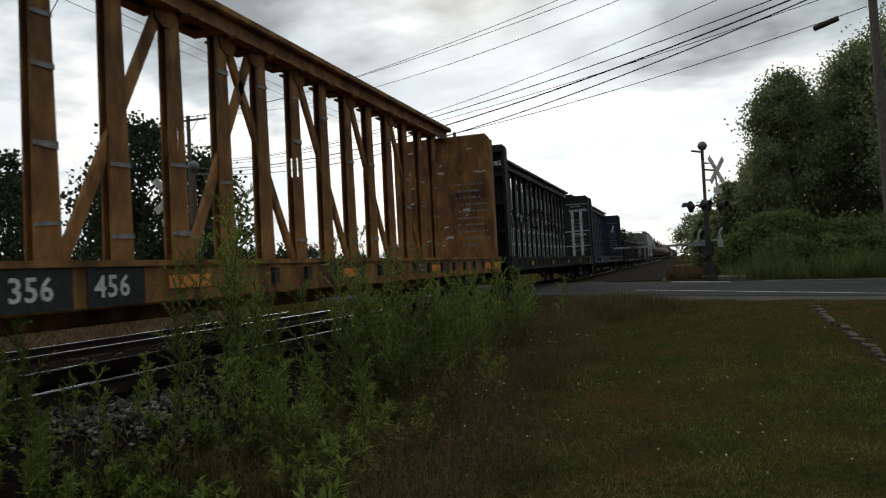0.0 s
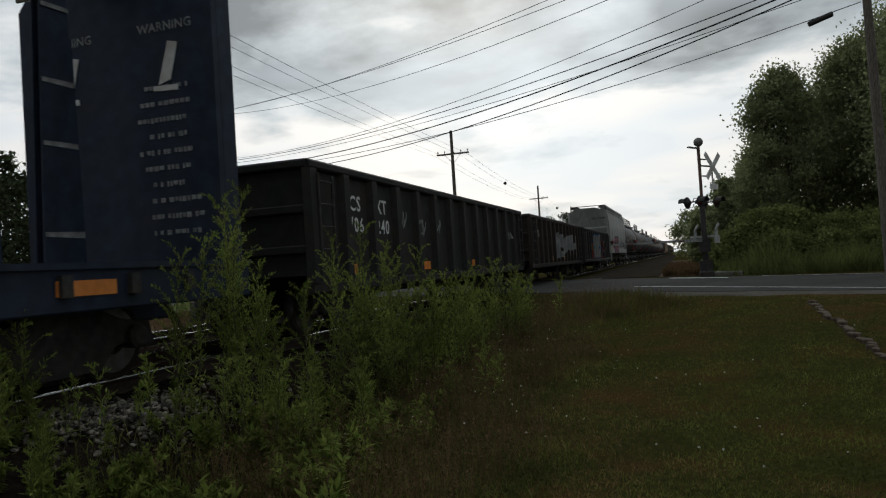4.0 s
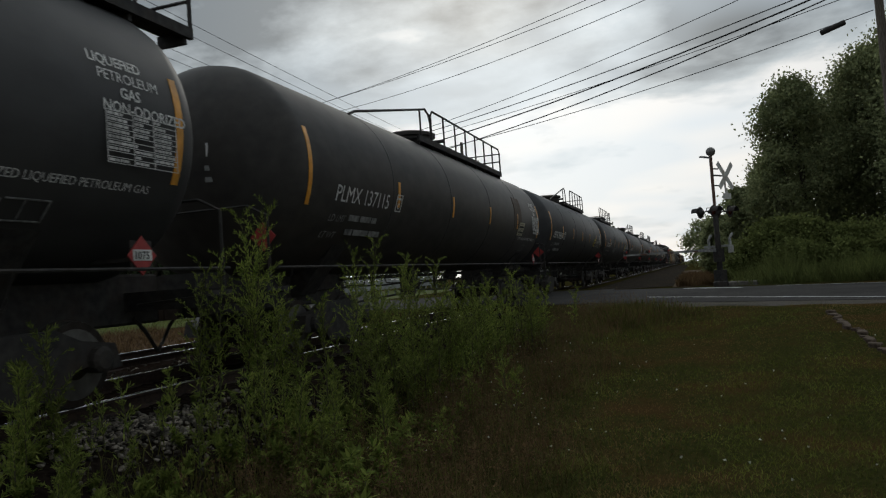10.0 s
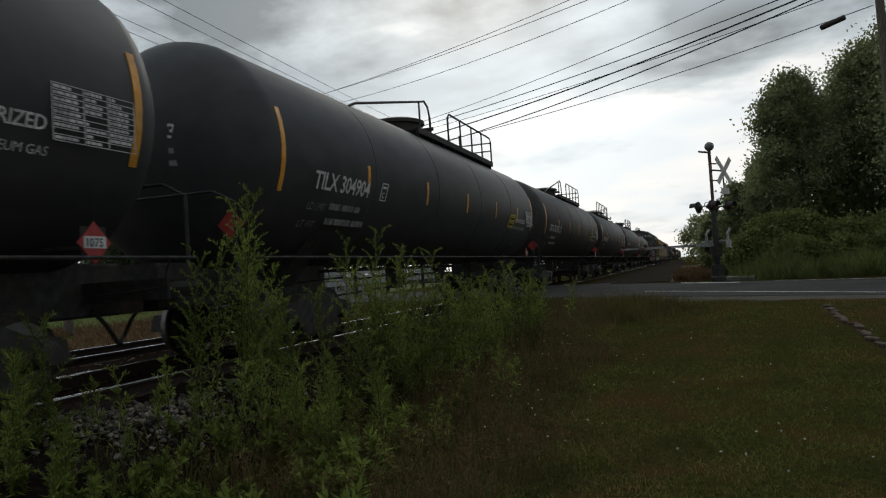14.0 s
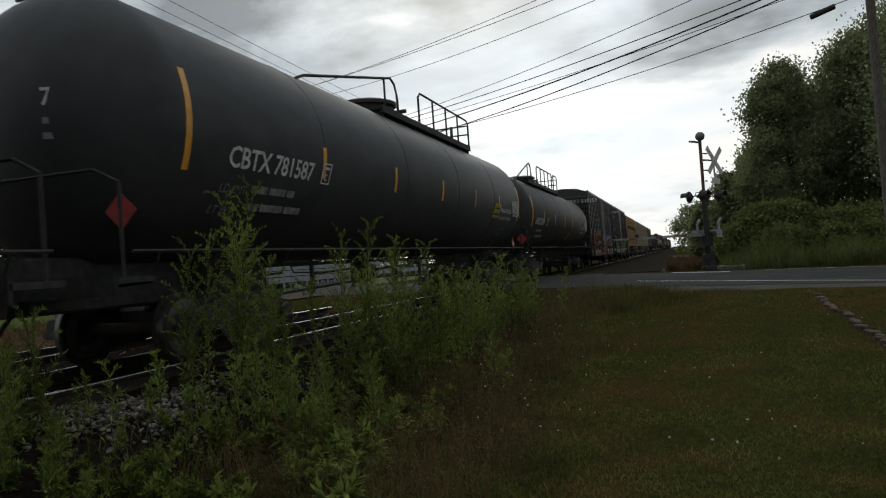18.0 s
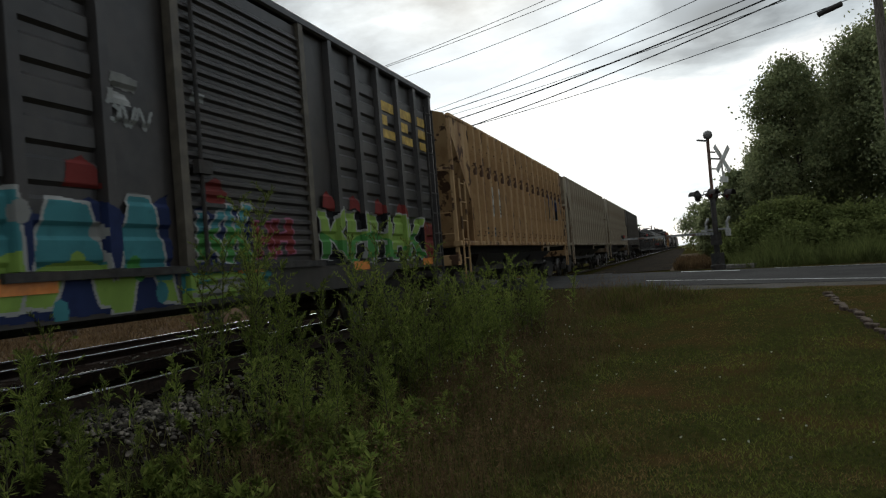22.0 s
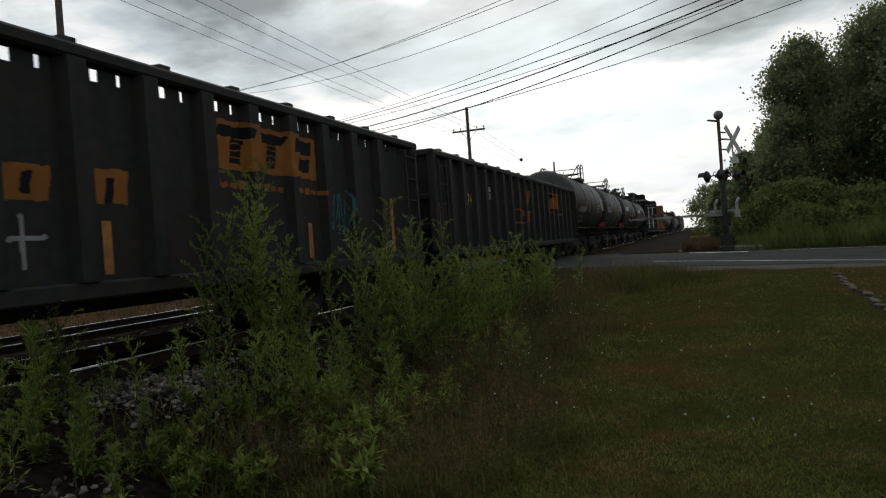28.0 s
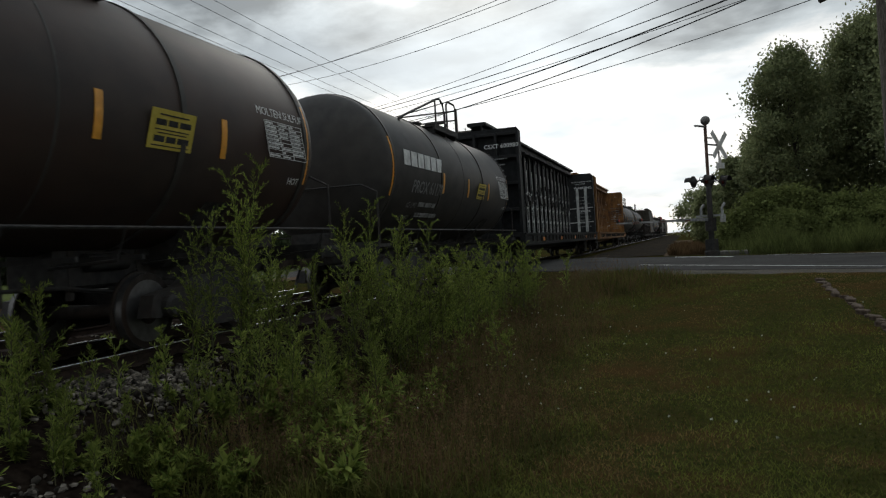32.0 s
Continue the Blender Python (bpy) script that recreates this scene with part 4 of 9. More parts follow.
    def chord():
        b = Build().box(-0.34, 0.34, -h + 0.3, h - 0.3, 5.02, 5.14, 0.02).box(-0.2, -0.15, -h + 0.3, h - 0.3, 4.78, 5.02).box(0.15, 0.2, -h + 0.3, h - 0.3, 4.78, 5.02)
        for k in range(n - 1):
            # lower plate with an oval hole between each two posts
            p, q = posts[k] + 0.12, posts[k + 1] - 0.12
            m = (p + q) / 2
            b.box(-0.3, 0.3, p, m - 0.16, 4.74, 4.78).box(-0.3, 0.3, m + 0.16, q, 4.74, 4.78).box(-0.3, -0.09, m - 0.16, m + 0.16, 4.74, 4.78).box(0.09, 0.3, m - 0.16, m + 0.16, 4.74, 4.78)
        return b.mesh("top_chord", paint)
    part("top_chord", shared(("cb_chord", key), chord), car)
    for s in (-1, 1):
        board = part("bulkhead", shared(("cb_bulk", paint), lambda: Build().prism([(-1.5, 1.12), (1.5, 1.12), (1.5, 4.72), (1.38, 4.86), (-1.38, 4.86), (-1.5, 4.72)], "y", -0.05, 0.05).mesh("bulkhead", paint)), car, "tall ribbed end bulkhead", pose(0, s * (h - 0.36), 0, 0, 0, 0 if s > 0 else 180))
        for x in (-1.5, -0.75, 0.0, 0.75, 1.41):
            part("upright_rib", shared(("cb_rib", paint), lambda: Build().box(0, 0.09, 0.05, 0.34, 1.05, 4.70, 0.01).mesh("upright_rib", paint)), board, "", pose(x, 0, 0))
        for z in (1.15, 2.0, 2.9, 3.8, 4.58):
            part("cross_rib", shared(("cb_xrib", paint), lambda: Build().box(-1.49, 1.49, 0.05, 0.30, 0, 0.10, 0.01).mesh("cross_rib", paint)), board, "", pose(0, 0, z))
        part("handrail", shared("cb_grab", lambda: Build().tube([(0.9, 0, 4.74), (0.9, 0, 4.84), (1.35, 0, 4.84), (1.35, 0, 4.74)], 0.015, 6).mesh("handrail", "black_iron")), car, "", pose(0, s * (h - 0.3), 0))
    if straps:
        def strap_mesh():
            e = wide[0]
            b = Build().box(0.087, 0.094, 0.10, 0.20, 1.3, 4.1).box(0.087, 0.094, -e - 0.01, -e + 0.03, 1.3, 2.6)
            for z in (1.75, 2.35, 3.0):
                b.prism([(-e - 0.01, z), (e + 0.01, z + 0.10), (e + 0.01, z + 0.16), (-e - 0.01, z + 0.06)], "x", 0.09, 0.108)
            return b.mesh("wrapping_strip", "strap")
        for y in posts[1:]:
            part("wrapping_strip", shared("cb_strap", strap_mesh), car, "pale torn strips wrapped round the post", pose(0, y, 0))

        def web():
            rnd = random.Random(5)
            for k in range(0, n - 1):
                y0, y1, z0, z1 = posts[k] - 0.1, posts[k + 1] + 0.15, rnd.uniform(2.7, 3.6), rnd.uniform(2.5, 3.4)
                sag = rnd.uniform(0.15, 0.8)
                b = Build().tube([(0.14, y0 + (y1 - y0) * q / 8, z0 + (z1 - z0) * q / 8 - sag * math.sin(math.pi * q / 8)) for q in range(9)], 0.034, 6)
                part("slack_strapping", b.mesh("slack_strapping", "black_iron"), car, "slack black cargo webbing")
        web()
        for x in (0.45, 0.95):
            part("wrapping_strip", shared(("cb_bulkstrap", x), lambda: Build().box(x, x + 0.16, -0.012, 0.0, 1.3, 4.0).mesh("wrapping_strip", "strap")), car, "pale strip on the bulkhead", pose(0, h - 0.42, 0))
    for k in range(24):
        if mark and -7.3 < -h + 1.2 + (length - 2.4) * k / 23 < -1.5:
            continue
        part("winch", shared("cb_winch", lambda: Build().box(1.56, 1.62, -0.06, 0.06, 0.92, 1.12).mesh("winch", "black_iron")), car, "", pose(0, -h + 1.2 + (length - 2.4) * k / 23, 0))
    for y in (4.4, h - 2.6) if paint == "beam_blue" else (-h + 3.2, -3.0, 1.1, 5.2, h - 1.6):
        panel(car, y - 0.35, y + 0.35, 0.93, 1.07, "reflector_orange", 1.568, "reflector", "orange reflective strip")
    if mark:
        for k, words in enumerate(mark.split()):
            size, at_y, step = (0.29, -5.27, 0.90) if " " in mark else (0.20, -6.97, 0)
            letters(car, words, at_y + step * k, 0.89, size, x=1.576)
            panel(car, at_y - 0.08 + step * k, at_y + 0.66 + step * k, 0.80, 1.165, "dark_paint", 1.566, "number_panel", "black number panel")
    bars(car, 4.15, 1.1, 2, 0.5, 0.1, 0.045, "grey_paint", x=1.57)
    if paint == "beam_blue":
        panel(car, 5.4, 5.92, 0.84, 1.12, "white_panel", 1.585, "card_frame", "small white card frame")
        panel(car, 5.43, 5.89, 0.87, 1.09, "dark_paint", 1.592, "card", "dark card")
    # instructions on the inner face of the rear bulkhead
    rows = Build()
    rnd = random.Random(len(label))
    for r in range(15):
        q, z = 0.35, 4.45 - 0.2 * r
        if r in (0, 1, 2, 3, 4):
            continue
        q += rnd.uniform(0.0, 0.2)
        while q < rnd.uniform(1.0, 1.36):
            w = rnd.uniform(0.025, 0.07)
            rows.box(q, min(1.4, q + w), -0.006, 0.0, z - rnd.uniform(0.05, 0.065), z)
            q += w + (0.018 if rnd.random() < 0.75 else 0.06)
    part("small_lettering", rows.mesh("small_lettering", "grey_paint"), car, "white loading instructions on the bulkhead", pose(0, h - 0.414, 0))
    if straps:
        for words, x, z, size in (("LOADING AND UNLOADING", 0.22, 4.34, 0.088), ("INSTRUCTION", 0.42, 4.2, 0.088), ("WARNING", 0.34, 3.92, 0.215), ("WARNING", -1.3, 3.92, 0.215), ("BULKHEADS", 0.42, 2.5, 0.15), ("BULKHEADS", -1.2, 2.5, 0.15)):
            part("lettering", text_mesh(words, size, "white_paint", 1.05), car, "white painted warning", pose(x, h - 0.425, z, 90, 0, 0))
        letters(car, "JACK", 9.1, 0.98, 0.15, x=1.57)
        letters(car, "HERE", 9.1, 0.83, 0.15, x=1.57)
        for z in (1.85, 2.72):
            part("wrapping_strip", shared(("cb_cross", z), lambda: Build().prism([(0.05, z), (1.45, z + 0.03), (1.45, z + 0.07), (0.05, z + 0.05)], "y", -0.016, -0.004).mesh("wrapping_strip", "strap")), car, "pale strip on the bulkhead", pose(0, h - 0.42, 0))
    if paint == "beam_blue":
        for x in (0.42, -1.1):
            part("lettering", text_mesh("WARNING", 0.16, "grey_paint", 1.05), car, "faded pale warning", pose(x, h - 0.425, 4.12, 90, 0, 0))
            part("emblem", Build().prism([(x + 0.28, 3.45), (x + 0.46, 3.5), (x + 0.58, 3.95), (x + 0.44, 3.98)], "y", h - 0.425, h - 0.411).prism([(x + 0.2, 3.38), (x + 0.56, 3.36), (x + 0.56, 3.43), (x + 0.2, 3.44)], "y", h - 0.425, h - 0.411).mesh("emblem", "white_panel"), car, "pale leaning-load emblem")
    if paint == "beam_yellow":
        part("lettering", text_mesh("SAFETY FIRST", 0.17, "dark_paint", 1.05), car, "faded dark warning", pose(0.2, h - 0.425, 3.05, 90, 0, 0))
        rnd = random.Random(77)
        for q in range(26):
            u, z = rnd.uniform(-1.35, 1.2), rnd.uniform(1.5, 4.5)
            w = rnd.uniform(0.06, 0.24)
            part("paper_scrap", Build().prism([(u, z), (u + w, z + rnd.uniform(-0.03, 0.05)), (u + w * 0.9, z + 0.06), (u + 0.02, z + 0.04)], "y", h - 0.425, h - 0.411).mesh("paper_scrap", "strap"), car, "pale torn scrap of wrapping")
        for y in (h - 1.2, h - 0.45):
            panel(car, y - 0.35, y + 0.3, 0.90, 1.08, "reflector_orange", 1.576, "reflector", "orange reflective strip")
    if endmark:
        end_letters(car, endmark, 0.3, 4.15, 0.2, h - 0.02)
        end_bars(car, 0.35, 3.8, 7, 0.8, 0.2, 0.045, h - 0.02, "grey_paint")
    for s in (-1, 1):
        truck_parts(car, s * (h - 2.4))
    coupler(car, h - 0.15, 0.75)
    return car


RAIL_RIBS = (-9.0, -7.95, -7.03, -6.1, -5.2, -4.28, -3.37, -2.48, -1.6, -0.74, 0.18, 1.08, 1.98, 2.86, 3.73, 4.64, 5.53, 6.46, 7.43, 8.98)


def gondola(front, rear, height, paint, label, ribs=14, mark=None, graffiti=None, slots=False, logo=None):
    """An open-topped car with upright side ribs and a heavy top rail."""
    length = rear - front
    h = length / 2
    car = new_car("gondola_wagon", label)
    key = (paint, round(length, 2), height)
    rib_at = list(RAIL_RIBS) if slots else [-h + 0.12 + (length - 0.24) * k / (ribs - 1) for k in range(ribs)]
    top = height - (0.28 if slots else 0.0)
    part("floor", shared(("go_floor", key), lambda: Build().box(-1.48, 1.48, -h, h, 0.98, 1.10).box(-0.3, 0.3, -h, h, 0.5, 1.0, 0.03).mesh("floor", paint)), car)
    for s in (1, -1):
        part("side_sheet", shared(("go_side", key), lambda: Build().box(-0.015, 0.015, -h, h, 0.74, top).mesh("side_sheet", paint)), car, "", pose(s * 1.5, 0, 0))
        part("side_sill", shared(("go_sill", key), lambda: Build().box(-0.04, 0.10, -h, h, 0.70, 0.86, 0.02).mesh("side_sill", paint)), car, "", pose(s * 1.5, 0, 0, 0, 0, 0 if s > 0 else 180))
        part("top_rail", shared(("go_top", key), lambda: Build().box(-0.08, 0.12, -h, h, height - 0.14, height, 0.03).mesh("top_rail", paint)), car, "", pose(s * 1.5, 0, 0, 0, 0, 0 if s > 0 else 180))
        if slots:
            # square lashing holes under the top rail
            def band():
                b = Build()
                stops = sorted(q for p0, p1 in zip(rib_at, rib_at[1:]) for q in (p0 + (p1 - p0) * 0.33, p0 + (p1 - p0) * 0.66))
                y = -h
                for n, q in enumerate(stops):
                    half = 0.055 if n % 2 == 0 else 0.035
                    b.box(-0.015, 0.015, y, q - half, top, height - 0.13)
                    y = q + half
                return b.box(-0.015, 0.015, y, h, top, height - 0.13).box(-0.015, 0.015, -h, h, height - 0.16, height - 0.125).mesh("holed_band", paint)
            part("holed_band", shared(("go_band", key), band), car, "side band pierced by small square holes", pose(s * 1.5, 0, 0))
        for y in rib_at:
            part("side_rib", shared(("go_rib", paint, height), lambda: Build().prism([(0.0, -0.16), (0.11, -0.10), (0.11, 0.10), (0.0, 0.16)], "z", 0.86, height - 0.13).mesh("side_rib", paint)), car, "", pose(s * 1.515, y, 0, 0, 0, 0 if s > 0 else 180))
        gate = part("end_wall", shared(("go_end", key), lambda: Build().box(-1.5, 1.5, -0.03, 0.03, 0.98, height - 0.02).mesh("end_wall", paint)), car, "", pose(0, s * (h - 0.08), 0, 0, 0, 0 if s > 0 else 180))
        part("end_cap", shared(("go_cap", key), lambda: Build().box(-1.56, 1.56, -0.034, 0.12, height - 0.14, height, 0.03).mesh("end_cap", paint)), gate)
        for z in (1.3, 1.9):
            part("end_rib", shared(("go_endrib", paint), lambda: Build().box(-1.5, 1.5, 0.03, 0.11, 0, 0.13, 0.02).mesh("end_rib", paint)), gate, "", pose(0, 0, z))
    ladder(car, 1.64, -h + 0.45, 0.9, height - 0.2, 5, 0.46, "y", "black_iron")
    ladder(car, 1.64, h - 0.45, 0.9, height - 0.2, 5, 0.46, "y", "black_iron")
    for k in range(0 if slots else 4):
        y = -h + length * (k + 0.4) / 4
        panel(car, y - 0.2, y + 0.2, 0.95, 1.12, "reflector_orange", 1.522, "reflector", "orange reflective patch")
    if slots:
        for k in range(int(length / 1.2)):
            part("stake_pocket", shared("pocket", lambda: Build().box(-0.06, 0.08, -0.08, 0.08, 0.0, 0.045).mesh("stake_pocket", "black_iron")), car, "", pose(1.5, -h + 0.6 + 1.2 * k, height))
    if mark:
        for words, y, z, size, *paints in mark:
            letters(car, words, y, z, size, *(paints or ["white_paint"]), x=1.522, spread=1.15)
    if graffiti or logo:
        def on_side(y, z):
            d = min(abs(y - q) for q in rib_at)
            return 1.519 + 0.112 * max(0.0, min(1.0, (0.165 - d) / 0.055))
    if graffiti:
        mural(car, graffiti[1], graffiti[0], on_side)
    if logo:
        logo(car, h, on_side)
    for s in (-1, 1):
        truck_parts(car, s * (h - 2.0))
    coupler(car, h - 0.1, 0.75)
    return car


def scrawl(car, on_shell, y, z, width, height, seed):
    """A sprayed tag of thin loops."""
    rnd = random.Random(seed)
    b = Build()
    for k in range(6):
        u0 = width * k / 6
        path = [(0, u0 + width / 5 * (q / 7) + 0.06 * math.sin(q * 1.7 + k), height * (0.5 + 0.5 * math.sin(q * 0.95 + rnd.uniform(-0.4, 0.4) + k * 2.1))) for q in range(8)]
        b.tube(path, 0.014, 4)
    part("graffiti", b.mesh("graffiti", "grey_paint"), car, "thin pale sprayed tag", on_shell(y, z, 0.0))


WEIGHTS = {"PLMX 135411": ("164900 LBS 74800 KGS", "98100 LBS 44500 KGS"), "CBTX 781559": ("164300 LB 74550 KG", "98700 LB 44750 KG")}


def tank_car(front, rear, radius, paint, label, mark, dome=-1.0, rail_span=((-5.7, -0.7), (0.2, 0.9)), bottom=1.2, endmark=True, insulated=False, logo=None, tag=False, mark_at=0.75, reflectors=(-5.3, -2.4, 0.45, 3.2, 5.8), notice=None, placard_at=None, stacked=False, patch=None, tube=None, cap=0.87, mark_up=0.0):
    """A long welded tank on two trucks with a top platform and side grab rails."""
    length = rear - front
    h = length / 2
    car = new_car("tank_wagon", label, "tank wagon")
    zc = bottom + radius
    key = (round(length, 2), radius, paint, insulated, bottom)

    deep = cap - 0.07

    def shell():
        prof = []
        for k in range(8):
            a = math.pi / 2 * k / 7
            prof.append((-h + deep - deep * math.cos(a), max(0.02, radius * math.sin(a))))
        for k in range(7, -1, -1):
            a = math.pi / 2 * k / 7
            prof.append((h - deep + deep * math.cos(a), max(0.02, radius * math.sin(a))))
        return Build().lathe(prof, "y", 56, (0, 0, zc)).mesh("tank", paint, True)
    part("tank", shared(("tank", key), shell), car, "welded cylindrical tank")
    for q in (0.2, 0.4, 0.6, 0.8) if not insulated else (0.5,):
        part("weld_seam", shared(("seam", radius, zc), lambda: Build().lathe([(-0.03, radius - 0.01), (-0.012, radius + 0.006), (0.012, radius + 0.006), (0.03, radius - 0.01)], "y", 56, (0, 0, zc)).mesh("weld_seam", paint, True)), car, "", pose(0, -h + 0.6 + (length - 1.2) * q, 0))
    if insulated:
        for y in (-h + 0.75, -h * 0.33, h * 0.33, h - 0.75):
            part("jacket_band", shared(("band", radius, zc), lambda: Build().lathe([(-0.04, radius + 0.004), (-0.04, radius + 0.02), (0.04, radius + 0.02), (0.04, radius + 0.004)], "y", 56, (0, 0, zc)).mesh("jacket_band", paint, True)), car, "", pose(0, y, 0))
    part("stub_sill", shared(("ts", key), lambda: Build().box(-0.32, 0.32, -4.2, 0.15, 0.72, 1.32, 0.03).mesh("stub_sill", "black_iron")), car, "", pose(0, h, 0))
    part("stub_sill", shared(("ts", key), None), car, "", pose(0, -h, 0, 0, 0, 180))
    for s in (-1, 1):
        part("saddle", shared(("sad", radius, bottom), lambda: Build().prism([(-1.2, bottom + 0.55), (-0.5, 0.9), (0.5, 0.9), (1.2, bottom + 0.55), (0.7, bottom + 0.16), (0, bottom + 0.02), (-0.7, bottom + 0.16)], "y", -0.25, 0.25).mesh("saddle", "black_iron")), car, "", pose(0, s * (h - 2.5), 0))
        part("end_platform", shared("platf", lambda: Build().box(-1.45, 1.45, -0.28, 0.28, 1.0, 1.06).box(-1.45, 1.45, -0.3, -0.26, 0.88, 1.1).mesh("end_platform", "black_iron")), car, "", pose(0, s * (h - 0.1), 0))
        part("end_rail", shared(("erail", radius), lambda: Build().tube([(-1.4, 0, 1.05), (-1.4, 0, 2.0), (-1.1, 0, 2.15), (1.1, 0, 2.15), (1.4, 0, 2.0), (1.4, 0, 1.05)], 0.02, 6).mesh("end_rail", "black_iron")), car, "", pose(0, s * (h + 0.02), 0))
    for s in (1, -1):
        def rail():
            b = Build().tube([(0, -h, 1.31), (0, h, 1.31)], 0.02, 6)
            for k in range(8):
                y = -h + 0.4 + (length - 0.8) * k / 7
                b.tube([(0, y, 1.31), (-0.12 if s > 0 else 0.12, y, 1.0), ((-1.0 if s > 0 else 1.0), y, 0.95)], 0.018, 5)
            return b.mesh("safety_rail", "black_iron")
        part("safety_rail", shared(("srail", key, s), rail), car, "long hand rail beside the tank", pose(s * 1.5, 0, 0))
    # brake gear slung under the middle of the tank
    part("air_reservoir", shared(("tank_res", bottom), lambda: Build().lathe([(-0.33, 0.02), (-0.3, 0.10), (0.3, 0.10), (0.33, 0.02)], "y", 14, (0.35, 1.6, bottom - 0.10)).mesh("air_reservoir", "black_iron", True)), car)
    part("brake_cylinder", shared(("tank_cyl", bottom), lambda: Build().lathe([(-0.3, 0.14), (0.2, 0.14), (0.22, 0.03), (0.7, 0.03)], "y", 12, (0.4, -1.4, bottom - 0.26)).box(0.25, 0.55, -1.75, -1.55, bottom - 0.5, bottom + 0.1).mesh("brake_cylinder", "black_iron")), car)
    part("brake_rod", shared(("tank_rod", key), lambda: Build().tube([(0.3, -h + 3.2, 0.62), (0.35, -0.6, 0.78), (0.35, 1.0, 0.74), (0.3, h - 3.2, 0.62)], 0.025, 6).mesh("brake_rod", "black_iron")), car)
    for q in (-0.55, -0.38, -0.2, 0.05, 0.22, 0.42, 0.58):
        part("rod_hanger", shared(("tank_hang", bottom), lambda: Build().box(0.27, 0.33, -0.03, 0.03, 0.60, bottom + 0.1).box(-0.1, 1.3, -0.02, 0.02, bottom - 0.10, bottom - 0.05).mesh("rod_hanger", "black_iron")), car, "", pose(0, q * h, 0))
    # platform over the manway, its hand rail in two runs
    a, c = (tube[1] - 0.8 if tube else rail_span[0][0]), rail_span[-1][1]
    zt = zc + radius
    for s in (1, -1):
        part("top_platform", shared(("tplat", key, a, c), lambda: Build().box(0.62, 1.0, a, c, zt - 0.17, zt - 0.13).box(0.96, 1.02, a, c, zt - 0.24, zt - 0.10).mesh("top_platform", "black_iron")), car, "open steel walkway on the tank top", pose(0, 0, 0) if s > 0 else pose(0, a + c, 0, 0, 0, 180))

        count = max(2, int((c - a) / 0.9))
        for k in range(count + 1):
            y = a + 0.1 + (c - a - 0.2) * k / count
            part("platform_bracket", shared(("tbrk", zt), lambda: Build().box(0.58, 0.98, -0.025, 0.025, zt - 0.32, zt - 0.17).mesh("platform_bracket", "black_iron")), car, "", pose(0, y, 0, 0, 0, 0 if s > 0 else 180))
        for p, q in rail_span:
            def rails():
                b = Build()
                m = min(0.14, (q - p) / 4)
                b.tube([(0, p, zt - 0.14), (0, p, zt + 0.52), (0, p + m, zt + 0.63), (0, q - m, zt + 0.63), (0, q, zt + 0.52), (0, q, zt - 0.14)], 0.026, 6)
                for k in range(1, max(1, round((q - p) / 0.95))):
                    y = p + (q - p) * k / max(1, round((q - p) / 0.95))
                    b.tube([(0, y, zt - 0.14), (0, y, zt + 0.63)], 0.024, 6)
                return b.mesh("top_handrail", "black_iron")
            part("top_handrail", shared(("trail", key, p, q), rails), car, "pipe hand rail beside the walkway", pose(s * 0.98, 0, 0))
    for (p0, q0), (p1, q1) in zip(rail_span, rail_span[1:]):
        part("safety_chain", shared(("chain", key, q0, p1), lambda: Build().tube([(0.98, q0 + (p1 - q0) * k / 6, zt + 0.66 - 0.16 * math.sin(math.pi * k / 6)) for k in range(7)], 0.012, 5).mesh("safety_chain", "black_iron")), car)
    if tube:
        def access():
            y0, y1 = tube
            b = Build().tube([(0, y0, zt - 0.42), (0, y0 + 0.04, zt - 0.30), (0, y0 + 0.3, zt - 0.20), (0, y1 - 0.45, zt + 0.54), (0, y1 - 0.15, zt + 0.61), (0, y1 + 0.08, zt + 0.52), (0, y1 + 0.2, zt + 0.25), (0, y1 + 0.22, zt - 0.2)], 0.028, 6)
            return b.tube([(0, y1 - 0.5, zt + 0.5), (0, y1 - 0.5, zt - 0.2)], 0.022, 6).mesh("access_rail", "black_iron")
        for s in (1, -1):
            part("access_rail", shared(("arail", key, tube), access), car, "bent pipe rail that rises over the tank top", pose(s * 0.95, 0, 0))
    part("end_crossrail", shared(("xrail", key, c), lambda: Build().tube([(-0.98, c, zt + 0.5), (0.98, c, zt + 0.5)], 0.022, 6).tube([(-0.98, c, zt + 0.25), (0.98, c, zt + 0.25)], 0.022, 6).mesh("end_crossrail", "black_iron")), car)
    wide = 0.45 if insulated else 1.0
    part("dome_housing", shared(("dome", zc, radius, dome), lambda: Build().lathe([(-0.3, 0.62 * wide), (0.22 * wide, 0.62 * wide), (0.22 * wide, 0.70 * wide), (0.30 * wide, 0.70 * wide), (0.36 * wide, 0.52 * wide)], "z", 28, (0, dome, zt)).mesh("dome_housing", paint, True)), car, "round valve housing")
    part("valve_stub", shared(("stub", zc, radius, dome), lambda: Build().tube([(0, dome + 1.3, zt - 0.1), (0, dome + 1.3, zt + 0.25)], 0.1, 10).tube([(0.2, dome + 0.62, zt + 0.18), (0.72, dome + 0.7, zt + 0.2)], 0.05, 8).mesh("valve_stub", paint)), car)

    def on_shell(y, z, lift=0.008):
        dz = z - zc
        ang = math.asin(max(-0.98, min(0.98, dz / radius)))
        return pose(0, y, zc) @ pose(0, 0, 0, 0, -math.degrees(ang), 0) @ pose(radius + lift, 0, 0)

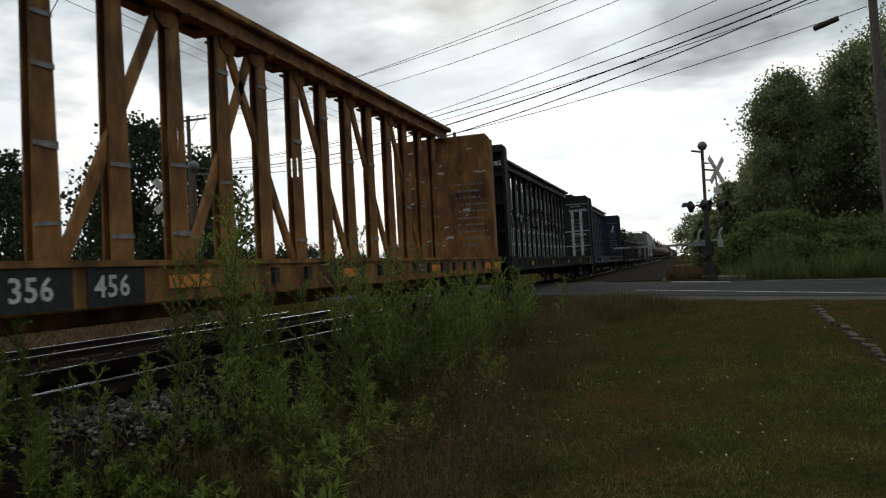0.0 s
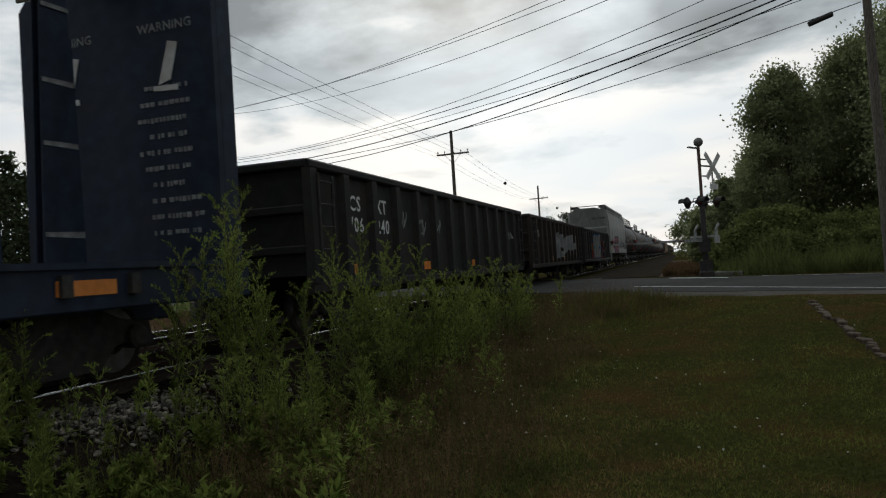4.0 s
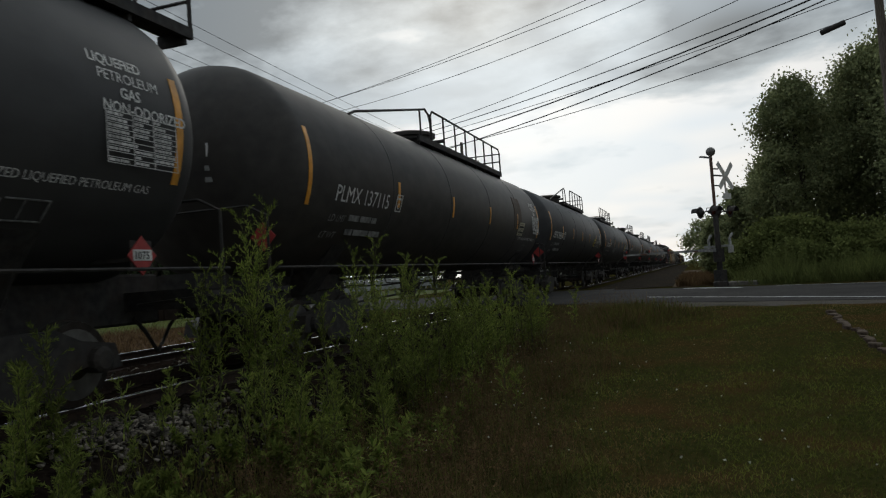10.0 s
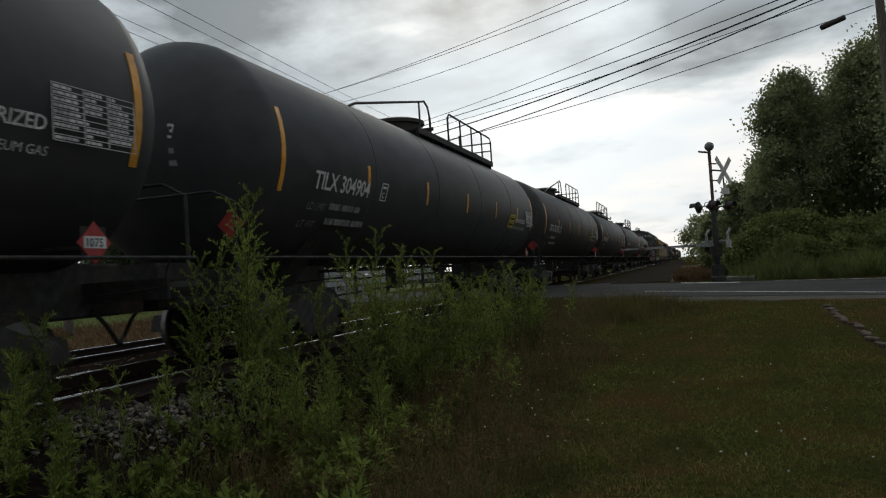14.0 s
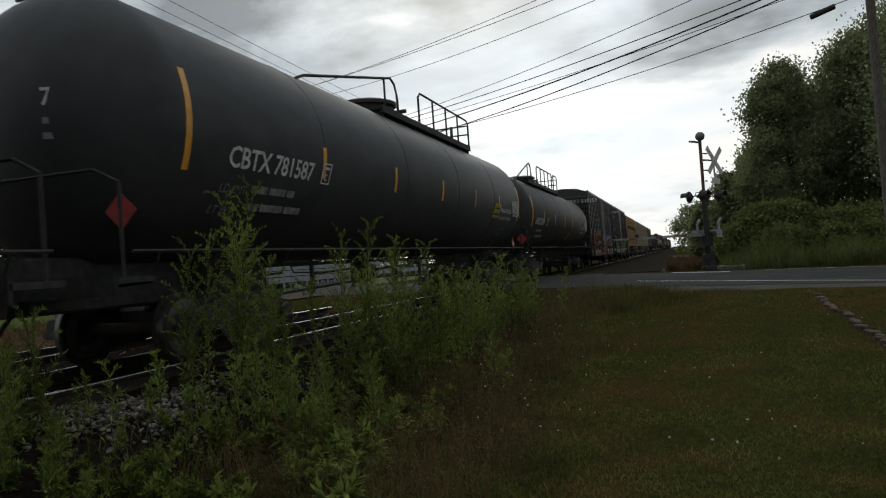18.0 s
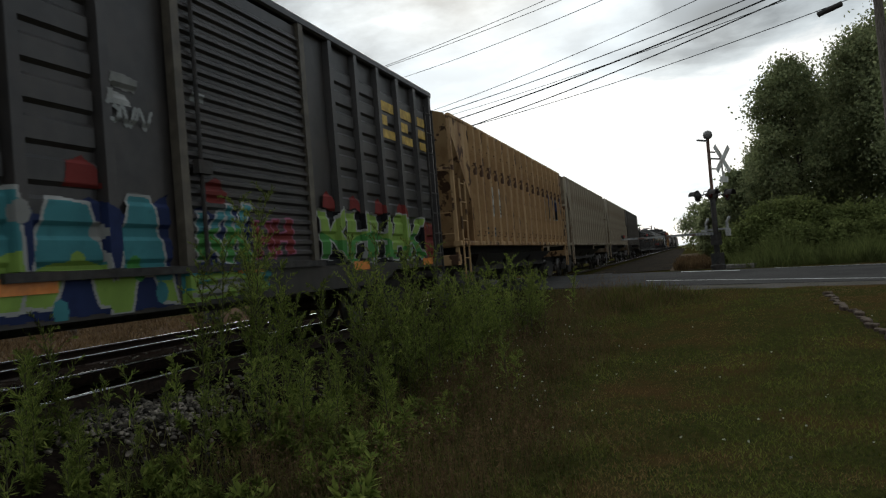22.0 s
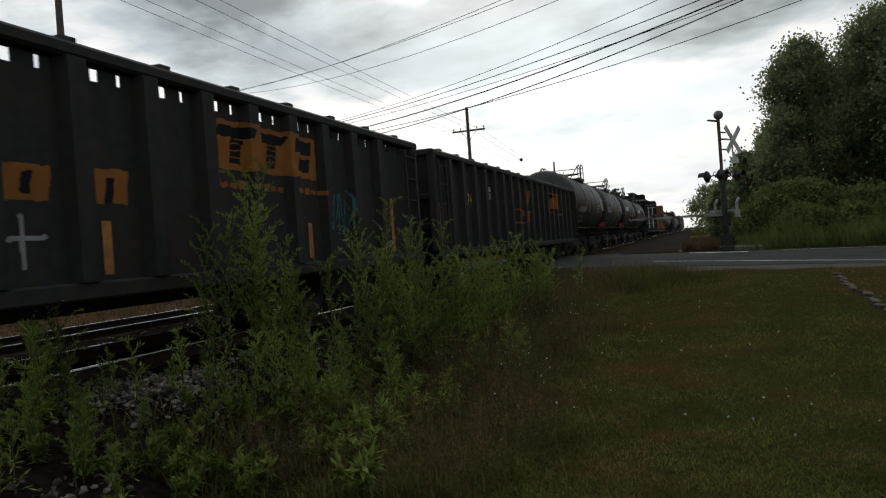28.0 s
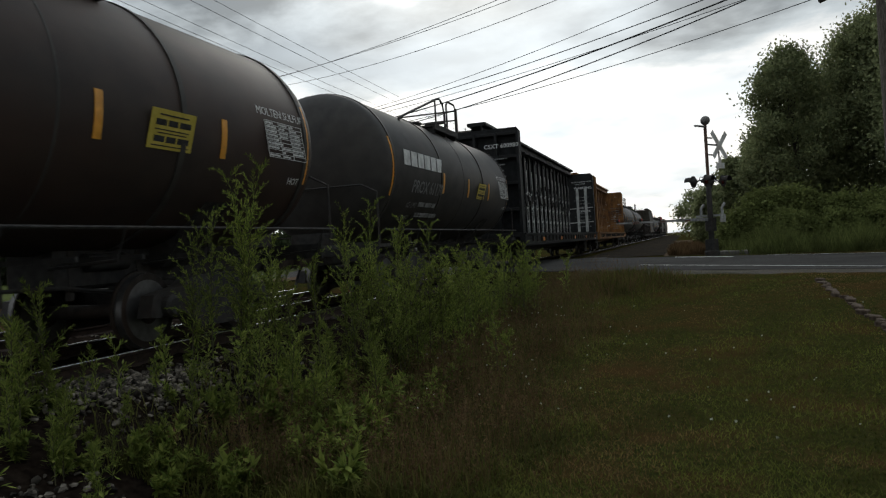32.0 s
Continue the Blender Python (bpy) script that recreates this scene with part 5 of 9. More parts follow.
    def curved(y0, y1, z0, z1, material, name, text=""):
        b = Build()
        n = 6
        a0, a1 = (math.asin(max(-0.99, min(0.99, (z - zc) / radius))) for z in (z0, z1))
        for q in range(n + 1):
            ang = a0 + (a1 - a0) * q / n
            for rr in (radius + 0.001, radius + 0.009):
                for y in (y0, y1):
                    b.v.append((rr * math.cos(ang), y, zc + rr * math.sin(ang)))
        for q in range(n):
            i, j = 4 * q, 4 * q + 4
            b.f += [(i + 2, i + 3, j + 3, j + 2), (i, i + 2, j + 2, j), (i + 1, j + 1, j + 3, i + 3)]
        b.f += [(0, 1, 3, 2), (4 * n, 4 * n + 2, 4 * n + 3, 4 * n + 1)]
        return part(name, b.mesh(name, material), car, text)
    ys = [cap - h, h - cap] + list(reflectors)
    for k, y in enumerate(ys):
        big = k < 2
        curved(y - 0.05, y + 0.05, zc - (0.60 if big else 0.42), zc + (0.52 if big else 0.04), "reflector", "reflector_strip", "yellow reflective strip")

    def wrap(words, y, z, size, material="white_paint", lift=0.008):
        part("lettering", text_mesh(words, size, material, 0.96), car, "painted reporting mark", on_shell(y, z, lift) @ pose(0, 0, 0, 90, 0, 90))
    if mark:
        wrap(mark, -h + cap + mark_at, zc - 0.48 + mark_up, 0.37, "grey_paint" if logo else "white_paint")
        for j, words in enumerate(("LD LMT", "LT WT")):
            wrap(words, -h + cap + mark_at - 0.03 - 0.05 * j, zc - 0.78 - 0.24 * j, 0.17, "grey_paint")
        if mark in WEIGHTS:
            for j, words in enumerate(WEIGHTS[mark]):
                wrap(words, -h + cap + mark_at + 0.63, zc - 0.78 - 0.24 * j, 0.17, "grey_paint")
        else:
            part("small_lettering", shared("tank_small", lambda: bars_mesh(2, 1.35, 0.24, 0.10, "grey_paint", 3)), car, "small stencilled lettering too worn to read", on_shell(-h + cap + mark_at + 0.63, zc - 0.66))
        if not insulated:
            # small framed plate mark after the number
            part("plate_mark", shared("platec", lambda: Build().box(-0.003, 0.003, 0, 0.26, 0, 0.02).box(-0.003, 0.003, 0, 0.26, 0.30, 0.32).box(-0.003, 0.003, 0, 0.02, 0.02, 0.30).box(-0.003, 0.003, 0.24, 0.26, 0.02, 0.30).box(-0.003, 0.003, 0.06, 0.20, 0.22, 0.26).mesh("plate_mark", "white_paint")), car, "white framed plate mark", on_shell(-h + cap + mark_at + 2.36, zc - 0.50))
            wrap("C", -h + cap + mark_at + 2.43, zc - 0.45, 0.15)
    # data table, placard and hazard diamond near the far end
    def table():
        rnd = random.Random(8)
        b = Build()
        for r in range(10):
            b.box(-0.003, 0.003, 0, 0.96, -0.055 * r - 0.006, -0.055 * r)
        for q in (0.0, 0.34, 0.62, 0.954):
            b.box(-0.003, 0.003, q, q + 0.006, -0.5, 0)
        for r in range(9):
            for q0, q1 in ((0.02, 0.32), (0.36, 0.60), (0.64, 0.94)):
                q = q0
                while q < q1 - 0.06 and rnd.random() < 0.9:
                    w = rnd.uniform(0.02, 0.07)
                    b.box(-0.003, 0.003, q, q + w, -0.055 * r - 0.043, -0.055 * r - 0.018)
                    q += w + 0.015
        return b.mesh("data_table", "white_paint")
    part("data_table", shared("tank_table", table), car, "white stencilled data table", on_shell(h - cap - (1.10 if insulated else 1.03), zc + (0.18 if insulated else 0.0)))
    # large notice with dark lines, at the tank's rear third
    spot = placard_at if placard_at is not None else (notice if notice is not None else h - cap - 3.3)
    low_z = zc - (1.0 if notice is not None else 0.60 if not insulated else 0.42)
    board = part("placard", shared(("yplac", notice is not None, stacked), lambda: Build().box(-0.004, 0.004, 0, 0.70, 0, 0.42).mesh("placard", "orange_paint" if notice is not None else "label_pale" if stacked else "label_yellow")), car, "faded orange notice panel" if notice is not None else "pale emergency notice" if stacked else "yellow emergency notice", on_shell(spot, low_z))
    if notice is None:
        for z0, z1, u0, u1 in ((0.355, 0.37, 0.12, 0.58), (0.25, 0.315, 0.08, 0.24), (0.25, 0.315, 0.27, 0.42), (0.25, 0.315, 0.45, 0.63), (0.20, 0.212, 0.08, 0.62), (0.165, 0.177, 0.12, 0.58), (0.075, 0.14, 0.08, 0.24), (0.075, 0.14, 0.27, 0.42), (0.075, 0.14, 0.45, 0.63), (0.03, 0.042, 0.06, 0.64)):
            part("placard_line", shared(("yplacl", z0, u0), lambda: Build().box(0.004, 0.008, u0, u1, z0, z1).mesh("placard_line", "dark_paint")), board)
    if not insulated and mark:
        if stacked:
            for j, words in enumerate(("LIQUEFIED", "PETROLEUM", "GAS", "NON-ODORIZED")):
                wrap(words, h - cap - 1.16 + (0.0, 0.08, 0.33, 0.10)[j], zc + 0.44 - 0.15 * j, 0.15)
            wrap("NON-ODORIZED LIQUEFIED PETROLEUM GAS", h - cap - 2.75, zc - 0.72, 0.12)
        else:
            wrap("NON-ODORIZED", h - cap - 2.42, zc - 0.42, 0.18)
            wrap("LIQUEFIED PETROLEUM GAS", h - cap - 2.46, zc - 0.62, 0.12)
        # open frame of a card holder, painted white
        part("card_frame", shared("cardf", lambda: Build().box(-0.003, 0.003, 0, 0.5, 0, 0.015).box(-0.003, 0.003, 0.05, 0.5, 0.225, 0.24).box(-0.003, 0.003, 0, 0.015, 0.015, 0.225).box(-0.003, 0.003, 0.485, 0.5, 0.015, 0.225).box(-0.003, 0.003, 0.24, 0.25, 0.015, 0.225).mesh("card_frame", "grey_paint")), car, "white outlined card holder", on_shell(h - cap - 1.95, zc - 1.05))
    if insulated and mark:
        wrap("MOLTEN SULFUR", *((h - cap - 2.1, zc - 0.5, 0.15) if patch else (h - cap - 1.25, zc + 0.24, 0.16)))
        for q in (-2.5, 0.15) if patch else ():
            part("small_lettering", shared("tank_lines", lambda: bars_mesh(4, 1.0, 0.09, 0.045, "grey_paint", 9)), car, "small stencilled lettering too worn to read", on_shell(q, zc - 0.5))["kind"] = "stuff"
        wrap("HOT", h - cap - 0.42, zc - 0.62, 0.14)
    if patch:
        curved(patch[0], patch[1], zc + patch[2], zc + patch[3], patch[4], "paint_patch", "pale repair patch on the shell")
    if not insulated:
        part("hazard_placard", shared("haz", lambda: Build().prism([(0, -0.2), (0.2, 0), (0, 0.2), (-0.2, 0)], "x", -0.006, 0.006).mesh("hazard_placard", "placard_red")), car, "red diamond hazard placard", pose(1.42, h - cap - 0.45, 1.45))
        part("placard_holder", shared("hazh", lambda: Build().box(0.7, 1.41, -0.04, 0.04, 1.40, 1.44).box(1.40, 1.412, -0.15, 0.15, 1.30, 1.60).mesh("placard_holder", "black_iron")), car, "", pose(0, h - cap - 0.45, 0))
        part("hazard_number", shared("hazn", lambda: Build().box(-0.004, 0.004, -0.13, 0.13, -0.05, 0.06).mesh("hazard_number", "white_paint")), car, "", pose(1.428, h - cap - 0.45, 1.45))
    if not insulated and mark:
        letters(car, "1075", h - cap - 0.575, 1.415, 0.11, "dark_paint", 1.436, "hazard number", 1.0)
    if endmark and mark:
        b = text_mesh(mark.split()[-1], 0.26, "white_paint")
        part("lettering", b, car, "painted reporting mark", pose(0.42, -h + 0.02, zc + 0.1, 90, 0, 22))
        for j in range(2):
            part("small_lettering", shared("tank_end_small", lambda: Build().box(0, 0.2, -0.003, 0.003, 0, 0.07).box(0.26, 0.48, -0.003, 0.003, 0, 0.07).box(0.54, 0.72, -0.003, 0.003, 0, 0.07).mesh("small_lettering", "grey_paint")), car, "small stencilled lettering too worn to read", pose(0.44, -h + 0.025, zc - 0.1 - 0.16 * j, 90, 0, 22) @ pose(0, 0, 0, -90, 0, 0))
        part("hazard_placard", shared("haz", None), car, "red diamond hazard placard", pose(1.12, -h + 0.30, zc - 1.05, 0, 0, -90))
    if tag:
        scrawl(car, on_shell, -3.95, 2.55, 1.15, 0.55, 2)
        scrawl(car, on_shell, -2.9, 1.95, 1.2, 0.4, 5)
    if logo:
        logo(car, h, wrap, on_shell)
    for s in (-1, 1):
        truck_parts(car, s * (h - 2.5))
    coupler(car, h - 0.3, 0.95)
    return car


HOP_RIBS = (-6.1, -5.5, -4.78, -4.02, -3.25, -2.45, -1.6, -0.74, 0.2, 1.12, 2.04, 2.95, 3.85, 4.72, 5.56, 6.42)


def hopper(front, rear, paint, label, ribs=0, mark=None, endmark="", graffiti=None, patches=(), tags=(), strips=()):
    """A covered hopper: side sheets, sloped ends, hopper bottoms, roof walk and ladders."""
    length = rear - front
    h = length / 2
    car = new_car("covered_hopper", label)
    smooth_side = ribs == 0
    low = 1.42 if not smooth_side else 1.20
    key = (paint, round(length, 2), ribs)

    def body():
        b = Build()
        # cross-section bulges on the smooth car
        if smooth_side:
            sec = [(1.50, low + 0.36), (1.585, 2.2), (1.60, 3.0), (1.57, 3.8), (1.46, 4.52)]
        else:
            sec = [(1.50, low), (1.50, 2.55), (1.50, 4.05), (1.50, 4.46)]
        roof = [(1.30, 4.60), (0.55, 4.82), (-0.55, 4.82), (-1.30, 4.60)]
        ring = sec + roof + [(-x, z) for x, z in reversed(sec)] + [(-1.2, low), (1.2, low)]
        ins = {z: (0.0 if z > 3.4 else 0.0) for _, z in ring}
        rows = []
        for s in (-1, 1):
            rows.append([(x, s * (h - 0.12 - (1.75 * max(0.0, (3.25 - z) / 1.9) if smooth_side else min(1.3, max(0.0, (4.05 - z) * 0.87)))), z) for x, z in ring])
        n = len(ring)
        vs = rows[0] + rows[1]
        fs = [tuple(range(n - 1, -1, -1)), tuple(range(n, 2 * n))] + [(i, (i + 1) % n, n + (i + 1) % n, n + i) for i in range(n)]
        b.add(vs, fs)
        return b.mesh("body", paint, True)
    part("body", shared(("hop_body", key), body), car, "sheet-steel hopper body with sloped ends")
    for s in (1, -1):
        part("side_sill", shared(("hop_sill", key), lambda: Build().box(1.40, 1.585, -h, h, low - 0.02, low + (0.34 if smooth_side else 0.10), 0.02).mesh("side_sill", paint)), car, "", pose(0, 0, 0, 0, 0, 0 if s > 0 else 180))
        for y in HOP_RIBS if ribs else ():
            part("side_rib", shared(("hop_rib", paint), lambda: Build().prism([(0.0, -0.075), (0.12, -0.055), (0.135, -0.035), (0.135, 0.035), (0.12, 0.055), (0.0, 0.075)], "z", low, 4.46).mesh("side_rib", paint)), car, "", pose(s * 1.5, y, 0, 0, 0, 0 if s > 0 else 180))
        part("roof_edge", shared(("hop_edge", key), lambda: Build().box(1.40, 1.52, -h + 0.1, h - 0.1, 4.44, 4.56, 0.03).mesh("roof_edge", paint)), car, "", pose(0, 0, 0, 0, 0, 0 if s > 0 else 180))
        inner, drop = (0.0, 0.0) if smooth_side else (0.82, 0.07)
        part("roof_walk", shared(("hop_walk", key), lambda: Build().box(0.82 - inner, 1.36 - inner, -h + 0.75, h - 0.75, 4.92 - drop, 4.97 - drop).mesh("roof_walk", "black_iron")), car, "", pose(0, 0, 0, 0, 0, 0 if s > 0 else 180))

        def brackets():
            b = Build()
            for k in range(14):
                y = -h + 0.8 + (length - 1.6) * k / 13
                b.box(1.37 - inner, 1.41 - inner, y - 0.03, y + 0.03, 4.5, 4.98 - drop)
                b.box(0.8 - inner, 1.37 - inner, y - 0.02, y + 0.02, 4.8, 4.92 - drop)
            return b.mesh("walk_brackets", paint)
        part("walk_brackets", shared(("hop_brk", key), brackets), car, "", pose(0, 0, 0, 0, 0, 0 if s > 0 else 180))

        def end_frame():
            b = Build()
            for x in (-1.46, 1.46):
                b.box(x - 0.045, x + 0.045, -0.045, 0.045, 1.0, 4.5, 0.01)
            b.box(-1.5, 1.5, -0.12, 0.12, 0.95, 1.2, 0.02)
            for x in (-0.5, 0.5):
                b.box(x - 0.05, x + 0.05, -0.03, 0.05, 1.1, 3.3)
            for z in (1.7, 2.2):
                b.tube([(-1.46, 0, z), (-0.6, 0, z)], 0.016, 6)
                b.tube([(0.6, 0, z), (1.46, 0, z)], 0.016, 6)
            b.box(-1.46, 1.46, -0.02, 0.1, 3.2, 3.3)
            return b.mesh("end_frame", paint)
        part("end_frame", shared(("hop_end", paint), end_frame), car, "", pose(0, s * (h - 0.1), 0, 0, 0, 0 if s > 0 else 180))
        ladder(car, 1.60, s * (h - 0.36), 0.55, 3.0, 6, 0.42, "y", paint)
        reach = 1.36 - inner
        part("end_walk", shared(("hop_endwalk", smooth_side), lambda: Build().box(-reach, reach, 0.0, 0.38, 4.972 - drop, 5.0 - drop).box(-reach, 0.04 - reach, 0.15, 0.2, 4.5, 4.972 - drop).box(reach - 0.04, reach, 0.15, 0.2, 4.5, 4.972 - drop).mesh("end_walk", "black_iron")), car, "dark grating walk across the roof end", pose(0, s * (h - 0.68) - (0.19 if s > 0 else 0.19), 0))

    def chute(y):
        b = Build()
        for q0, q1, w0, w1 in ((low, 0.46, 1.9, 0.35),):
            vs = [(sx * 1.3, sy * w0, q0) for sx in (-1, 1) for sy in (-1, 1)] + [(sx * 0.55, sy * w1, q1) for sx in (-1, 1) for sy in (-1, 1)]
            b.add(vs, [(0, 1, 3, 2), (4, 6, 7, 5), (0, 4, 5, 1), (2, 3, 7, 6), (0, 2, 6, 4), (1, 5, 7, 3)])
        b.box(-0.7, 0.7, -0.45, 0.45, 0.36, 0.5, 0.02)
        return b.mesh("hopper_chute", "black_iron")
    for k in range(3):
        part("hopper_chute", shared("chute", lambda: chute(0)), car, "dark sloped discharge chute", pose(0, (k - 1) * (length - 5.2) / 3, 0))
    part("centre_sill", shared(("hop_cs", key), lambda: Build().box(-0.3, 0.3, -h, h, 0.68, 1.1, 0.03).box(-0.95, 0.95, -h + 2.6, h - 2.6, 0.72, low + 0.05).mesh("centre_sill", "black_iron")), car)
    for y, z0, z1 in ((1.55 - h, low + 0.12, low + 0.85),) if smooth_side else strips:
        panel(car, y - 0.05, y + 0.05, z0, z1, "reflector_orange", 1.60 if smooth_side else 1.508, "reflector_strip", "orange reflective strip")
    for m, y0, y1, z0, z1 in patches:
        # painted panels lie between the ribs
        cuts = [y0] + ([] if smooth_side else [q for q in HOP_RIBS if y0 < q < y1]) + [y1]
        for a, c in zip(cuts, cuts[1:]):
            panel(car, a + (0.09 if a in HOP_RIBS else 0), c - (0.09 if c in HOP_RIBS else 0), z0, z1, m, 1.612 if smooth_side else 1.506, "painted_panel", "faded painted panel", 0.003)
    if mark:
        for words, y, z, size, colour in mark:
            letters(car, words, y, z, size, colour, 1.625 if smooth_side else 1.515)
    if graffiti:
        rib_at = HOP_RIBS if ribs else ()

        def on_side(y, z):
            if smooth_side and z < 1.55:
                return 1.592
            if smooth_side:
                return 1.506 + 0.085 * min(1.0, (z - 1.56) / 0.64) + 0.016 * max(0.0, min(1.0, (z - 2.2) / 0.8))
            return 1.636 if min(abs(y - q) for q in rib_at) < 0.06 else 1.505
        mural(car, graffiti[1], graffiti[0], on_side)
    for y0, y1, z0, z1 in tags:
        scrawl(car, lambda y, z, lift: pose(1.60, y, z), y0, z0, y1 - y0, z1 - z0, 3)
        car.children[-1].data.materials[0] = M["dark_paint"]
    bars(car, -h + 2.5, 1.9, 2, 1.6, 0.13, 0.06, "dark_paint", 1.61 if smooth_side else 1.512)
    plate = (2.9, low + 0.45) if smooth_side else (4.83, 0.7)
    panel(car, plate[0], plate[0] + 0.4, low + 0.35 + plate[1] * 0.27, low + 0.75 + plate[1] * 0.27, "dark_paint", 1.61 if smooth_side else 1.508, "data_plate", "dark framed data plate")
    panel(car, plate[0] + 0.03, plate[0] + 0.37, low + 0.38 + plate[1] * 0.27, low + 0.72 + plate[1] * 0.27, "grey_paint", 1.616 if smooth_side else 1.513, "data_plate_face", "")
    if endmark:
        end_letters(car, endmark, 0.25 if smooth_side else 0.5, 3.9, 0.2, h - 0.10, "dark_paint")
    for s in (-1, 1):
        truck_parts(car, s * (h - 1.9))
    coupler(car, h - 0.1, 0.7)
    return car


def boxcar(front, rear, label, mark, graffiti, door=(5.9, 8.9), emblem=4.4, endmark="", door_paint="box_door", bays=7):
    """A steel boxcar with side posts, corrugated panels and a sliding door."""
    length = rear - front
    h = length / 2
    car = new_car("boxcar", label)
    d0, d1 = -h + door[0], -h + door[1]
    key = round(length, 2)
    posts_at = [-h + 0.1 + (d0 + h - 0.1) * k / bays for k in range(bays)] + [d1 + (h - 0.1 - d1) * k / bays for k in range(1, bays + 1)]
    part("body", shared(("bx_body", key), lambda: Build().prism([(-1.45, 1.08), (1.45, 1.08), (1.45, 4.70), (0.9, 4.88), (0, 4.95), (-0.9, 4.88), (-1.45, 4.70)], "y", -h + 0.08, h - 0.08).mesh("body", "box_brown")), car, "dark steel box body")
    part("underframe", shared(("bx_uf", key), lambda: Build().box(-0.35, 0.35, -h, h, 0.62, 1.08, 0.03).box(-1.4, 1.4, -h + 0.1, -h + 0.3, 0.9, 1.1).box(-1.4, 1.4, h - 0.3, h - 0.1, 0.9, 1.1).mesh("underframe", "black_iron")), car)
    for s in (1, -1):
        part("side_sill", shared(("bx_sill", key), lambda: Build().prism([(-h, 0.98), (-h, 1.2), (h, 1.2), (h, 0.98), (h - 2.6, 0.98), (h - 3.2, 0.76), (-h + 3.2, 0.76), (-h + 2.6, 0.98)], "x", -0.03, 0.05).mesh("side_sill", "box_brown")), car, "", pose(s * 1.47, 0, 0, 0, 0, 0 if s > 0 else 180))
        part("top_rail", shared(("bx_top", key), lambda: Build().box(1.42, 1.56, -h, h, 4.60, 4.75, 0.03).mesh("top_rail", "box_brown")), car, "", pose(0, 0, 0, 0, 0, 0 if s > 0 else 180))
        for y in posts_at:
            part("side_post", shared("bx_post", lambda: Build().prism([(0.0, -0.085), (0.10, -0.06), (0.10, 0.06), (0.0, 0.085)], "z", 1.15, 4.62).mesh("side_post", "box_brown")), car, "", pose(s * 1.45, y, 0, 0, 0, 0 if s > 0 else 180))
        for y0, y1 in zip(posts_at, posts_at[1:]):
            if s < 0 or y1 - y0 > 2.0:
                continue

            def ribbed():
                w = y1 - y0
                line = [(-0.004, 1.22)]
                for q in range(9):
                    z = 1.38 + 0.345 * q
                    line += [(0.0, z - 0.13), (0.035, z - 0.09), (0.035, z + 0.09), (0.0, z + 0.13)]
                return Build().prism(line + [(-0.004, 4.5)], "y", 0.11, w - 0.11).mesh("side_panel", "box_brown")
            part("side_panel", shared(("bx_panel", round(y1 - y0, 2)), ribbed), car, "", pose(1.452, y0, 0))

        def end_wall():
            line = [(-0.02, 1.05), (0.06, 1.05)]
            for q in range(11):
                z = 1.3 + 0.305 * q
                line += [(0.06, z - 0.11), (0.15, z - 0.05), (0.15, z + 0.05), (0.06, z + 0.11)]
            return Build().prism(line + [(0.06, 4.66), (-0.02, 4.66)], "x", -1.5, 1.5).mesh("end_wall", "box_brown")
        wall = part("end_wall", shared("bx_end", end_wall), car, "ribbed steel end", pose(0, s * (h - 0.1), 0, 0, 0, 0 if s > 0 else 180))
        part("gable_plate", shared("bx_gable", lambda: Build().prism([(-1.5, 4.66), (1.5, 4.66), (0.9, 4.90), (0, 4.97), (-0.9, 4.90)], "y", -0.02, 0.06).mesh("gable_plate", "box_brown")), wall)
        ladder(car, 1.62, s * (h - 0.45), 0.7, 2.4 if s < 0 else 4.3, 5 if s < 0 else 9, 0.44, "y", "black_iron")
        ladder(car, 1.1, s * (h + 0.1), 0.9, 4.3, 9, 0.44, "x", "black_iron", "end_ladder")

    def door_mesh():
        line = [(0.0, 1.2), (0.05, 1.2)]
        for q in range(23):
            z = 1.32 + 0.138 * q
            line += [(0.05, z - 0.05), (0.085, z - 0.02), (0.085, z + 0.02), (0.05, z + 0.05)]
        b = Build().prism(line + [(0.05, 4.55), (0.0, 4.55)], "y", d0 + 0.1, d1 - 0.1)
        return b.mesh("door", door_paint)
    dr = part("door", shared(("bx_door", key, door), door_mesh), car, "corrugated sliding steel door", pose(1.47, 0, 0))
    for q0 in (d0 - 0.03, d1 - 0.1):
        part("door_edge", shared("bx_edge", lambda: Build().box(0.0, 0.11, 0, 0.13, 1.15, 4.6).mesh("door_edge", door_paint)), dr, "", pose(0, q0, 0))
    part("door_bar", shared("bx_bar", lambda: Build().tube([(0, 0, 1.2), (0, 0, 4.4)], 0.025, 6).box(-0.02, 0.06, -0.12, 0.12, 2.2, 2.35).mesh("door_bar", "black_iron")), dr, "", pose(0.12, d0 + 0.3, 0))
    part("door_track", shared(("bx_trk", key, door), lambda: Build().box(0.0, 0.12, d0 - 2.2, d1 + 0.2, 1.12, 1.2).mesh("door_track", "black_iron")), car, "", pose(1.47, 0, 0))
    for k in range(5):
        y = -h + 0.9 + (length - 1.8) * k / 4
        panel(car, y - 0.28, y + 0.28, 1.02, 1.16, "reflector_orange", 1.532, "reflector", "orange reflective patch")
    for words, y, z, size, colour in mark:
        letters(car, words, y, z, size, colour, 1.50, spread=1.15)
    emblem_bays = [q for q in zip(posts_at, posts_at[1:]) if q[0] > emblem][:3]
